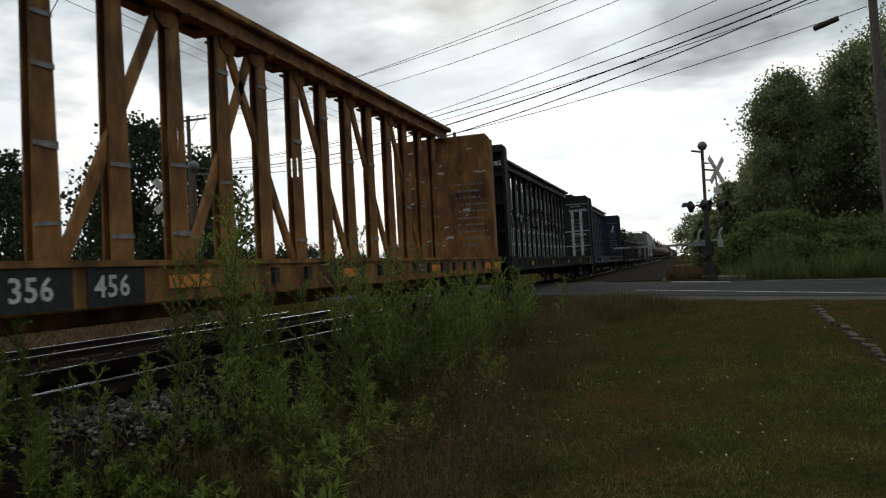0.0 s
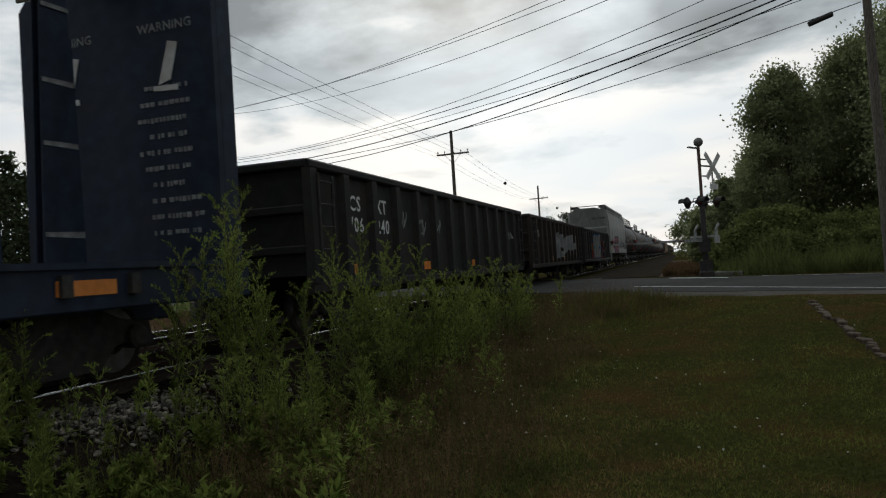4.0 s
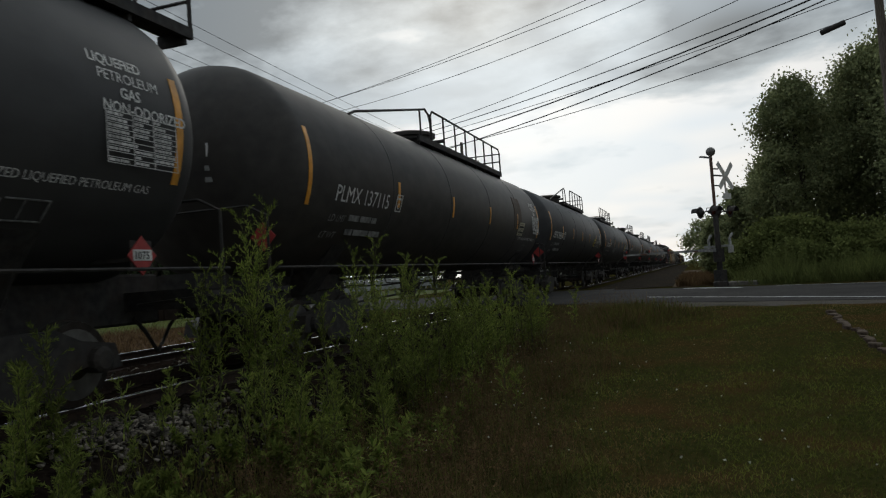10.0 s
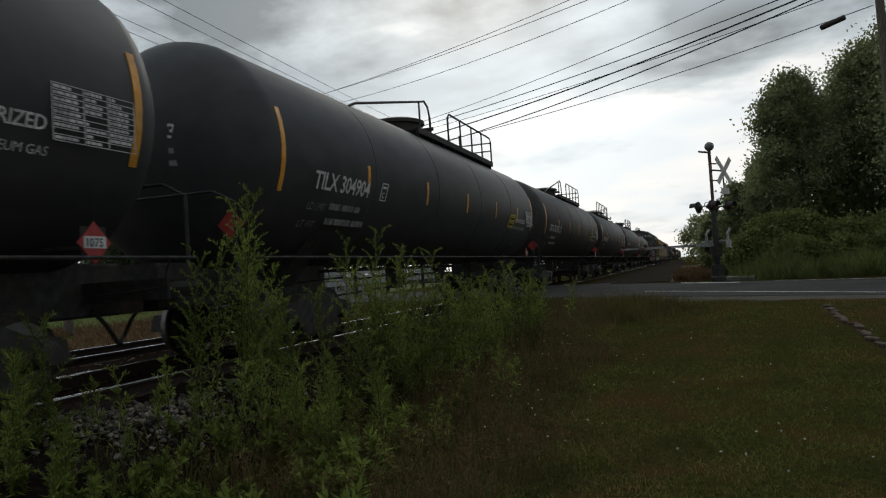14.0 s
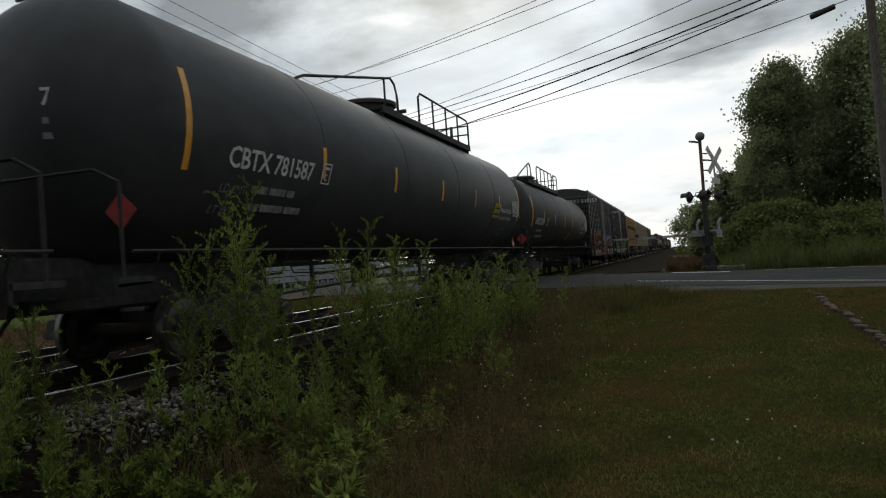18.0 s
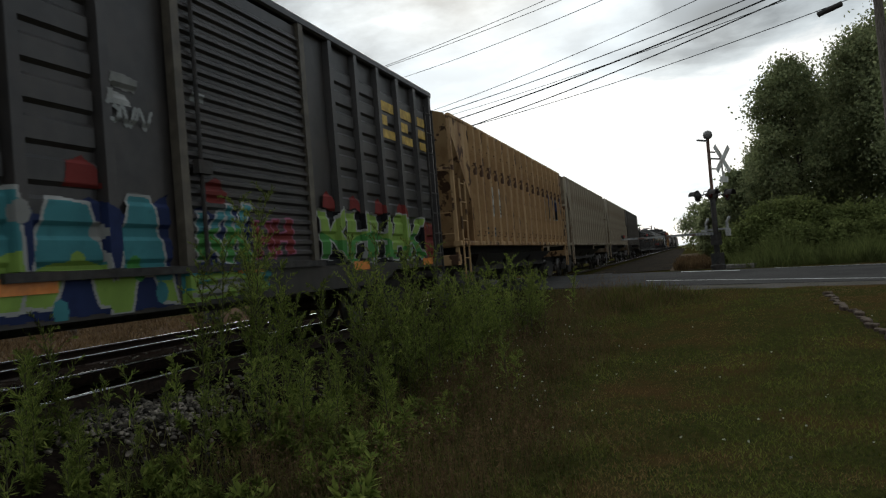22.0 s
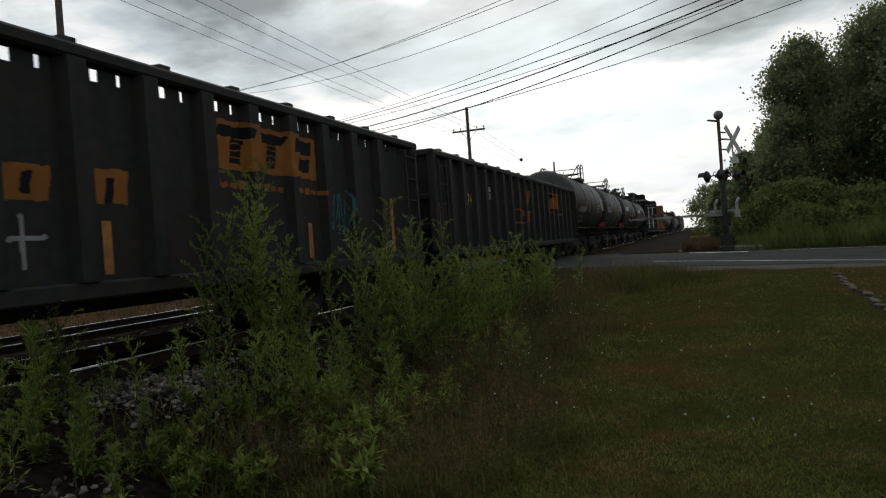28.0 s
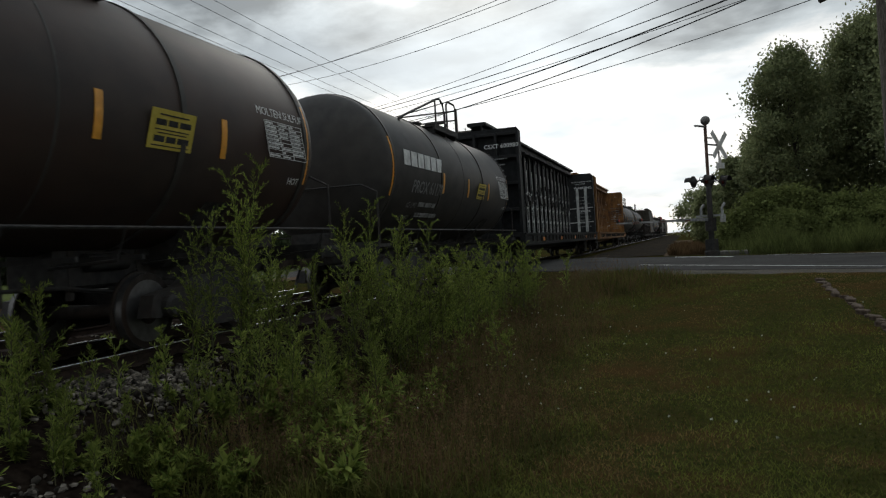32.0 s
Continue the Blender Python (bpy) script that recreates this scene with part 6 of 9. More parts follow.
    for k, (p0, p1) in enumerate(emblem_bays):
        y, w = p0 + 0.13, min(0.62, p1 - p0 - 0.26)
        shape = ((0, 1, 3.90, 4.08), (0, 0.45 + 0.2 * k, 3.64, 3.82), (0.1 * k, 1, 3.40, 3.56))
        for a0, a1, z0, z1 in shape:
            panel(car, y + a0 * w, y + a1 * w, z0, z1, "gold_paint", 1.498, "painted_emblem", "worn gold block emblem", 0.004)

    def on_side(y, z):
        if d0 - 0.02 < y < d1 + 0.02:
            if y < d0 + 0.1 or y > d1 - 0.1:
                return 1.586
            ph = abs((z - 1.32 + 0.069) % 0.138 - 0.069)
            return 1.526 + 0.035 * max(0.0, min(1.0, (0.05 - ph) / 0.03))
        if z < 1.2:
            return 1.528
        d = min(abs(y - q) for q in posts_at)
        if d < 0.11:
            return 1.456 + 0.10 * min(1.0, (0.11 - d) / 0.03)
        ph = abs((z - 1.38 + 0.1725) % 0.345 - 0.1725)
        return 1.458 + 0.035 * max(0.0, min(1.0, (0.13 - ph) / 0.04))
    mural(car, graffiti[1], graffiti[0], on_side)
    end_letters(car, endmark, 0.25, 4.02, 0.30, h + 0.06)
    for s in (-1, 1):
        truck_parts(car, s * (h - 2.0))
    coupler(car, h - 0.1, 0.6)
    return car


# the cars from the leading one back; places are along the track at the start
TRAIN = []


def couple(car, front, rear):
    TRAIN.append((car, (front + rear) / 2))


def railgon_logo(car, h, on_side):
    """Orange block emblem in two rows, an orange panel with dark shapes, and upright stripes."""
    def quad(y0, y1, z0, z1, paint, skew=0.04):
        return ("fill", [(y0, z0), (y1, z0), (y1 + skew, z1), (y0 + skew, z1)], (paint, paint), None, 0.0)
    upper = [quad(-2.38, -2.20, 2.08, 2.42, "amber"), quad(-2.2, -1.87, 2.30, 2.42, "amber"), quad(-1.48, -1.0, 2.10, 2.42, "amber"), quad(-1.32, -1.2, 2.18, 2.24, "black"), quad(-1.34, -1.14, 2.31, 2.35, "black"), quad(-0.55, -0.36, 2.10, 2.42, "amber"), quad(-0.17, 0.02, 2.10, 2.50, "amber")]
    upper += [quad(-2.40, -0.9, 1.84, 1.88, "amber"), quad(-0.96, -0.9, 1.70, 1.84, "amber"), quad(-1.5, -0.9, 1.66, 1.70, "amber"), quad(-2.42, -0.9, 1.44, 1.49, "amber")]
    upper += [quad(-0.52, 0.0, 1.50, 1.86, "amber"), quad(-0.34, -0.2, 1.62, 1.76, "black"), quad(-0.52, -0.28, 1.55, 1.59, "black"), quad(0.34, 0.78, 1.56, 1.86, "amber"), quad(0.50, 0.60, 1.62, 1.80, "black"), quad(1.20, 1.66, 1.56, 1.88, "amber"), quad(1.38, 1.48, 1.56, 1.80, "black")]
    mural(car, upper, (-2.46, 1.74, 1.42, 2.52), on_side)
    # dark slanted blocks with fine stripes across the orange panel
    board = [quad(2.97, 5.34, 2.01, 2.59, "amber", 0.0)] + [quad(y, y + w, z0, z1, "black", 0.06) for y, w, z0, z1 in ((3.08, 0.62, 2.40, 2.53), (3.30, 0.22, 2.09, 2.40), (3.84, 0.62, 2.40, 2.53), (4.06, 0.22, 2.09, 2.40), (4.60, 0.60, 2.34, 2.53), (4.66, 0.46, 2.09, 2.28))]
    board += [quad(3.2, 4.5, z, z + 0.012, "amber", 0.02) for z in (2.16, 2.24, 2.32, 2.38)]
    board += [quad(2.95 + 0.17 * q, 2.95 + 0.17 * q + 0.13, 1.80, 1.86 + 0.03 * (q % 3 == 0), "amber", 0.0) for q in range(15) if q not in (5, 9)]
    mural(car, board, (2.9, 5.5, 1.78, 2.62), on_side)
    for y, z1 in ((-8.53, 1.85), (-3.97, 1.42), (-2.17, 1.40), (-0.28, 1.40), (1.38, 1.40), (5.06, 1.40), (7.96, 1.85)):
        panel(car, y - 0.055, y + 0.055, 0.91, z1, "orange_paint", 1.519, "orange_stripe", "upright orange stripe", 0.003)
    for y0, y1, z0, z1 in ((-4.78, -4.53, 2.36, 2.38), (-4.78, -4.53, 2.08, 2.10), (-4.78, -4.76, 2.10, 2.36), (-4.55, -4.53, 2.10, 2.36)):
        panel(car, y0, y1, z0, z1, "white_paint", 1.519, "plate_frame", "thin white painted frame", 0.003)
    letters(car, "PLATE", -4.74, 2.27, 0.085, x=1.523)
    letters(car, "C", -4.70, 2.13, 0.14, x=1.523)
    letters(car, "RSG20", 7.42, 1.0, 0.16, x=1.523)
    bars(car, 7.5, 1.9, 4, 0.22, 0.08, 0.045, x=1.519)


def tank_logo(car, h, wrap, on_shell):
    part("painted_emblem", shared("procor", lambda: [b := Build(), [b.box(-0.004, 0.004, 0.40 * k, 0.40 * k + 0.33, 0, 0.30) for k in range(6)], b.mesh("painted_emblem", "white_paint")][2]), car, "row of white block shapes, a company emblem", on_shell(-h + 1.26, 2.60))


couple(centerbeam(-1.5, 20.9, "beam_yellow", "mustard and rust centerbeam lumber car, empty", mark="356 456", middle=-0.1), -1.5, 20.9)
couple(centerbeam(22.35, 44.0, "beam_black", "black centerbeam lumber car with torn pale wrapping", True, "", "CSXT 60085", wide=(0.24, 0.17)), 22.35, 44.0)
couple(centerbeam(45.0, 66.6, "beam_blue", "dark blue centerbeam lumber car, empty", False, "735988", "735988", wide=(0.285, 0.17)), 45.0, 66.6)
couple(gondola(68.2, 83.1, 2.70, "gon_black", "black ribbed gondola with chalk tags", graffiti=((-4.0, 6.2, 1.0, 2.5), scribble(-3.82, -3.35, 1.75, 2.18, 3, "chalk", 7) + scribble(-2.85, -2.2, 1.66, 2.0, 4, "chalk", 8) + scribble(-1.75, -1.2, 1.75, 2.05, 3, "chalk", 9) + scribble(5.4, 6.0, 1.7, 1.95, 3, "white", 10)), mark=(("CS", -5.95, 2.02, 0.36), ("XT", -4.85, 2.02, 0.36), ("706", -6.0, 1.66, 0.36), ("240", -4.85, 1.66, 0.36))), 68.2, 83.1)
couple(gondola(84.6, 98.4, 2.70, "gon_brown", "dark brown ribbed gondola with white graffiti", graffiti=((-1.4, 5.6, 0.92, 2.45), piece(-0.9, 4.9, 1.0, 2.2, 6, ("grey", "grey"), "silver", 3, 0.03) + scribble(-1.3, -0.4, 1.6, 2.0, 3, "white", 4)), mark=(("70", -5.2, 1.9, 0.36),)), 84.6, 98.4)
couple(gondola(99.9, 114.6, 2.70, "gon_black", "black gondola with blue, white and red graffiti", 15, graffiti=((-3.6, 5.6, 0.90, 2.52), [("fill", [(-3.6, 0.9), (-3.6, 1.6), (-3.1, 2.0), (-2.7, 2.4), (1.62, 2.45), (1.62, 0.9)], ("blue", "silver"), "blue", 0.03), ("fill", [(-3.6, 0.9), (-3.5, 1.8), (-2.9, 1.9), (-2.6, 0.9)], ("orange", "red"), "navy", 0.03)] + piece(-2.75, 1.45, 1.0, 2.45, 5, ("silver", "silver"), "white", 21, 0.022) + [("fill", [(y, z), (y + 0.05, z + 0.2), (y + 0.17, z + 0.12), (y + 0.16, z - 0.06)], (c, c), None, 0.0) for y, z, c in ((-2.3, 1.5, "teal"), (-1.6, 1.2, "blue"), (-0.9, 1.25, "orange"), (-0.3, 1.7, "teal"), (0.35, 1.3, "orange"), (0.8, 1.5, "blue"))] + piece(1.66, 3.1, 0.92, 2.1, 2, ("red", "navy"), "black", 22, 0.04, "red") + piece(3.15, 4.0, 1.2, 2.2, 2, ("silver", "grey"), "black", 23, 0.03) + piece(4.1, 4.9, 0.95, 2.3, 1, ("orange", "red"), "black", 24, 0.03)), mark=(("CSXT", -6.15, 1.98, 0.34), ("706", -6.1, 1.60, 0.34), ("850", -5.0, 1.60, 0.34))), 99.9, 114.6)
MURAL = [("fill", [(-5.2, 1.24), (-5.0, 1.9), (-4.7, 2.1), (-4.5, 1.24)], ("teal", "teal"), None, 0.0), ("fill", [(-4.7, 1.22), (-4.62, 2.2), (-4.22, 2.62), (-2.75, 2.54), (-2.6, 2.62), (-1.8, 2.64), (-0.48, 2.62), (-0.5, 2.18), (-0.72, 1.22)], ("black", "black"), None, 0.0)]
MURAL += [("fill", [(-4.55, 1.25), (-4.45, 2.3), (-4.15, 2.52), (-3.52, 2.5), (-3.52, 2.15), (-3.95, 2.1), (-3.98, 1.72), (-3.52, 1.6), (-3.57, 1.25)], ("magenta", "magenta"), "black", 0.03), ("fill", [(-4.0, 1.9), (-4.0, 2.12), (-3.6, 2.12), (-3.6, 1.9)], ("blue", "blue"), "black", 0.03)]
MURAL += [("fill", [(-3.42, 1.25), (-3.38, 2.5), (-2.95, 2.48), (-2.74, 2.3), (-2.77, 1.95), (-2.92, 1.85), (-2.76, 1.7), (-2.78, 1.25), (-3.04, 1.25), (-3.06, 1.6), (-3.18, 1.6), (-3.2, 1.25)], ("magenta", "magenta"), "white", 0.014), ("fill", [(-3.2, 1.95), (-3.2, 2.2), (-3.02, 2.22), (-2.99, 1.97)], ("black", "black"), None, 0.0), ("fill", [(-3.2, 1.25), (-3.18, 1.58), (-3.06, 1.58), (-3.04, 1.25)], ("blue", "blue"), "black", 0.02)]
MURAL += [("fill", [(-2.66, 1.25), (-2.6, 2.5), (-1.92, 2.55), (-2.0, 1.25)], ("gold", "gold"), "black", 0.03), ("fill", [(-2.24 + 0.12 * math.cos(q * 0.524), 2.03 + 0.14 * math.sin(q * 0.524)) for q in range(12)], ("black", "black"), None, 0.0), ("stroke", [(-2.55, 1.8), (-2.52, 2.2)], ("orange", "orange"), None, 0.04)]
MURAL += [("stroke", [(-2.45 + 0.07 * q, 2.5), (-2.45 + 0.07 * q, 2.42 - 0.06 * (q * 3 % 4))], ("white", "white"), None, 0.013) for q in range(7)] + [("stroke", [(-2.4, 2.5), (-1.95, 2.52)], ("white", "white"), None, 0.016), ("stroke", [(-1.95, 2.5), (-2.0, 1.7)], ("white", "white"), None, 0.013)]
MURAL += [("fill", [(-1.88, 1.25), (-1.75, 2.5), (-0.56, 2.55), (-0.62, 2.24), (-1.32, 2.2), (-1.36, 2.05), (-1.1, 2.03), (-1.12, 1.92), (-1.4, 1.9), (-1.5, 1.78), (-0.75, 1.8), (-0.85, 1.25)], ("magenta", "magenta"), "black", 0.03), ("fill", [(-1.1, 1.86), (-1.2, 2.06), (-0.8, 2.14), (-0.45, 1.9), (-0.36, 1.25), (-0.75, 1.25), (-0.7, 1.76)], ("teal", "blue"), None, 0.0), ("stroke", [(-0.3, 1.7), (-0.26, 2.14)], ("orange", "orange"), None, 0.03)]
MURAL += [("stroke", [(y, z), (y + 0.01, z + 0.02)], ("silver", "silver"), None, r) for y, z, r in ((-3.46, 1.35, 0.03), (-3.47, 1.55, 0.045), (-3.46, 1.8, 0.03), (-3.48, 2.1, 0.04), (-3.45, 2.35, 0.03), (-3.12, 2.12, 0.04), (-2.7, 1.4, 0.03), (-2.7, 1.62, 0.035), (-2.69, 2.05, 0.03), (-2.69, 2.25, 0.035), (-1.3, 2.12, 0.035), (-1.36, 1.98, 0.03), (-0.58, 2.4, 0.04), (-0.6, 2.3, 0.03), (-4.0, 1.78, 0.04))]
MURAL += scribble(0.05, 2.3, 1.64, 2.1, 11, "black", 91, 0.016) + scribble(2.5, 3.3, 1.6, 1.9, 4, "black", 93, 0.014) + scribble(3.8, 6.7, 1.68, 2.2, 15, "black", 92, 0.017)
couple(hopper(116.0, 133.5, "hopper_grey", "pale grey smooth-sided covered hopper with magenta graffiti", 0, (("GPLX", -7.2, 2.56, 0.36, "dark_paint"), ("78029", -7.2, 2.12, 0.36, "dark_paint"), ("HAMMERING ON SIDE", 0.79, 2.42, 0.13, "dark_paint"), ("OF CAR WILL", 1.05, 2.30, 0.13, "dark_paint")), "GPLX 78029", ((-5.25, 7.0, 1.22, 2.66), MURAL)), 116.0, 133.5)
DOME1, DOME2, DOME4 = 0.3, 0.05, 0.3
LPG = "long black liquefied-gas tank car with yellow reflectors"
# strip to strip places of the long gas tanks, their walkway rails and rising pipe rails
for k, (s0, s1, mark, span, tube, dome, gap) in enumerate(((134.73, 150.96, "PLMX 135411", ((-7.6, 0.2), (0.75, 9.2)), None, DOME1, 1.21), (153.74, 169.86, "PLMX 137115", ((-0.95, 5.6),), (-5.4, -1.1), DOME2, 0.8),
                                                       (172.5, 188.5, "CBTX 784300", ((1.15, 5.65),), (-4.4, -0.25), DOME2, 0.51), (191.2, 207.65, "CBTX 781559", ((-5.2, -0.2), (0.75, 1.4)), None, DOME4, 0.74),
                                                       (210.33, 226.37, "TILX 304904", ((1.15, 5.4),), (-4.6, -0.35), DOME2, 0.87), (229.05, 245.27, "CBTX 781572", ((1.15, 5.4),), (-4.6, -0.35), DOME2, 0.75),
                                                       (247.95, 264.5, "CBTX 781588", ((-5.2, -0.2), (0.75, 1.4)), None, DOME4, 0.47), (267.2, 284.17, "CBTX 781587", ((0.9, 5.1),), (-4.9, -0.6), DOME2, 0.75))):
    front, rear = s0 - 0.87, s1 + 0.87
    couple(tank_car(front, rear, 1.60, "tank_dirty" if k in (1, 5) else "tank_black", LPG, mark, rail_span=span, dome=dome, tag=k == 3, mark_at=gap, tube=tube, stacked=k < 2, patch=(4.5, 5.42, -0.45, 0.55, "hopper_dull") if k == 1 else None, placard_at=5.02 if k == 1 else None, reflectors=(-4.6, -2.3, 0.23, 2.84, 5.4) if k == 0 else (-4.75, -1.5, 1.69, 4.89) if k == 1 else (-5.49, -2.3, 0.47, 3.2, 5.8) if k == 6 else (-5.3, -2.4, 0.45, 3.2, 5.8)), front, rear)
couple(tank_car(286.3, 304.2, 1.50, "tank_dirty", "dusty dark tank car with stencilled marks", "SHQX 5830", rail_span=((-4.0, -0.2), (0.3, 1.35)), tube=(-8.3, -5.3), dome=-3.0, bottom=1.2, reflectors=(-5.7, -3.0, -0.2, 2.4, 5.18), notice=1.25, mark_at=0.65), 286.3, 304.2)
RED_CAR = [("fill", [(-7.2, 0.74), (-7.2, 1.2), (7.2, 1.2), (7.2, 0.74)], ("rust", "rust"), None, 0.0)] + piece(-7.0, 6.9, 0.80, 1.14, 22, ("black", "white", "orange"), None, 47, 0.0)
RED_CAR += [("fill", [(-7.2, 1.15), (-7.2, 2.0), (-4.5, 2.3), (-2.3, 2.15), (-1.15, 2.2), (-1.15, 1.15)], ("orange", "red"), None, 0.0)] + piece(-7.0, -2.5, 1.25, 2.4, 5, ("orange", "rust"), "white", 42, 0.035)
RED_CAR += [("fill", [(-2.1, 2.1), (-1.98, 2.56), (-1.15, 2.38), (-1.15, 1.9), (-1.5, 2.05)], ("cream", "orange"), "white", 0.03), ("fill", [(-2.3, 1.5), (-2.25, 2.15), (-1.75, 2.05), (-1.72, 1.75), (-2.0, 1.6)], ("rust", "rust"), "white", 0.035), ("fill", [(-2.22, 1.3), (-2.2, 1.72), (-1.95, 1.62), (-1.75, 1.34)], ("grey", "black"), "white", 0.035), ("fill", [(-1.55, 0.8), (-1.55, 1.5), (-1.2, 1.5), (-1.2, 0.8)], ("black", "rust"), "white", 0.03)]
RED_CAR += [("fill", [(-0.3, 1.8), (0.3, 2.1), (0.36, 2.74), (0.75, 2.78), (1.25, 2.62), (1.75, 2.45), (1.78, 1.5), (-0.3, 1.5)], ("purple", "purple"), None, 0.0)]
RED_CAR += [("fill", [(-1.05, 2.38), (-0.75, 2.05), (-0.1, 1.78), (0.42, 1.74), (0.58, 2.1), (0.70, 2.45), (0.86, 2.0), (1.05, 1.72), (1.3, 1.55), (1.75, 1.5), (1.75, 1.28), (-1.05, 1.28)], ("cream", "orange"), "gold", 0.02)]
RED_CAR += [("stroke", [(-1.0, z + 0.14), (0.1, z), (1.7, z - 0.04)], (c, c), None, w) for z, c, w in ((1.52, "gold", 0.03), (1.40, "rust", 0.035), (1.62, "orange", 0.025), (1.76, "cream", 0.02))]
RED_CAR += [("fill", [(1.86, 1.3), (1.84, 2.45), (2.0, 2.45), (2.02, 2.1), (2.5, 2.1), (2.52, 1.3)], ("cream", "purple"), "white", 0.025), ("fill", [(2.55, 1.18), (2.55, 1.6), (7.1, 1.55), (7.1, 1.18)], ("rust", "rust"), None, 0.0), ("fill", [(5.75, 1.9), (5.8, 2.7), (6.2, 3.2), (6.9, 3.1), (6.95, 2.2), (6.4, 1.8)], ("purple", "purple"), None, 0.0)]
RED_CAR += scribble(2.65, 6.9, 1.32, 2.16, 6, "white", 48, 0.045) + scribble(2.7, 6.8, 1.3, 1.8, 5, "cream", 49, 0.03) + scribble(-2.1, -1.75, 2.75, 3.05, 2, "teal", 44, 0.04) + scribble(-2.15, -1.7, 3.05, 3.3, 3, "chalk", 45, 0.03)
couple(boxcar(304.8, 319.5, "dark boxcar with white, purple and orange graffiti", (("CSXT", -6.3, 2.62, 0.42, "gold_paint"), ("507155", -6.3, 2.28, 0.30, "white_paint")), ((-7.2, 7.2, 0.74, 3.4), RED_CAR), (6.25, 9.16), 4.2, "CSXT 507153", "box_door", 7), 304.8, 319.5)
BLUE_CAR = piece(-5.0, -1.36, 0.80, 2.0, 4, ("teal", "lime"), "white", 52, 0.022, "navy") + [("fill", [(y + r * math.cos(q * 0.785), z + 1.3 * r * math.sin(q * 0.785)) for q in range(8)], (c, c), None, 0.0) for y, z, r, c in ((-3.0, 1.05, 0.12, "lime"), (-2.6, 1.25, 0.10, "lime"), (-3.5, 1.3, 0.12, "lime"), (-2.2, 0.95, 0.12, "lime"), (-2.85, 0.85, 0.09, "teal"), (-1.9, 1.2, 0.10, "green"), (-3.9, 0.95, 0.12, "lime"), (-1.6, 0.95, 0.09, "teal"), (-2.35, 1.55, 0.08, "silver"), (-3.2, 1.7, 0.09, "silver"))]
BLUE_CAR += [("fill", [(-1.3, 0.80), (-1.3, 1.15), (0.4, 1.1), (0.3, 0.85)], ("teal", "lime"), None, 0.0)] + piece(-1.2, 0.3, 0.84, 1.12, 3, ("lime", "silver"), None, 57, 0.0) + piece(-1.02, 0.0, 1.18, 1.92, 2, ("teal", "green"), "white", 58, 0.02, "navy") + piece(0.1, 0.95, 1.25, 1.8, 2, ("red", "red"), "pink", 55, 0.015)
BLUE_CAR += [("fill", [(y, z), (y + 0.05, z + 0.22), (y + 0.25, z + 0.3), (y + 0.4, z + 0.15), (y + 0.42, z)], ("red", "red"), None, 0.0) for y, z in ((-4.3, 1.95), (-2.7, 1.95), (-0.85, 1.9), (2.0, 1.95), (2.9, 1.95), (3.9, 1.95), (4.9, 1.92))] + piece(6.15, 6.8, 1.15, 2.0, 1, ("red", "red"), "orange", 54, 0.02, "red") + piece(1.9, 6.15, 1.12, 2.06, 5, ("lime", "green"), "white", 51, 0.022, "black")
BLUE_CAR += [("fill", [(-2.15, 2.98), (-2.1, 3.12), (-1.7, 3.08), (-1.72, 2.95)], ("silver", "silver"), None, 0.0), ("fill", [(-2.2, 2.78), (-2.18, 2.92), (-1.85, 2.92), (-1.82, 2.8)], ("white", "white"), None, 0.0), ("fill", [(-0.95, 3.02), (-0.95, 3.12), (-0.72, 3.12), (-0.72, 3.02)], ("chalk", "chalk"), None, 0.0)] + scribble(-2.2, -1.6, 2.6, 2.8, 3, "chalk", 53, 0.02)
couple(boxcar(320.7, 335.1, "dark boxcar with blue and green graffiti", (("CSXT", -6.0, 2.62, 0.40, "gold_paint"), ("136162", -6.0, 2.1, 0.40, "gold_paint")), ((-6.9, 6.9, 0.78, 3.6), BLUE_CAR), (5.99, 8.81), 3.6, "CSXT 136162", "box_brown", 6), 320.7, 335.1)
couple(hopper(336.4, 351.9, "hopper_cream", "cream covered hopper badly stained with rust", 16, (("MW", -4.62, 2.67, 0.37, "dark_paint"), ("CX", -3.86, 2.67, 0.37, "dark_paint"), ("460", -4.66, 2.30, 0.37, "dark_paint"), ("485", -3.90, 2.30, 0.37, "dark_paint")), "460485", ((3.5, 6.9, 2.2, 3.6), piece(3.65, 6.7, 2.35, 3.45, 3, ("navy", "black"), "grey", 61, 0.025)), (("white_panel", -4.69, -3.36, 2.22, 3.04), ("grey_paint", -4.69, -4.12, 1.66, 1.92))), 336.4, 351.9)
couple(hopper(353.2, 368.6, "hopper_tan", "greyish tan ribbed covered hopper with rust streaks", 16, (("M", -5.86, 2.47, 0.36, "dark_paint"), ("W", -5.22, 2.47, 0.36, "dark_paint"), ("C", -4.44, 2.47, 0.36, "dark_paint"), ("X", -3.66, 2.47, 0.36, "dark_paint"), ("46", -5.88, 2.12, 0.36, "dark_paint"), ("04", -5.22, 2.12, 0.36, "dark_paint"), ("34", -4.48, 2.12, 0.36, "dark_paint"), ("LD LMT", -4.5, 1.78, 0.13, "dark_paint"), ("LT WT", -4.5, 1.6, 0.13, "dark_paint")), "460434", None, (("white_panel", -5.98, -2.5, 2.04, 2.78),), strips=((-6.0, 1.5, 2.46), (-3.08, 1.55, 1.92), (-0.62, 1.55, 1.92), (2.2, 1.55, 1.92), (5.0, 1.55, 1.92))), 353.2, 368.6)
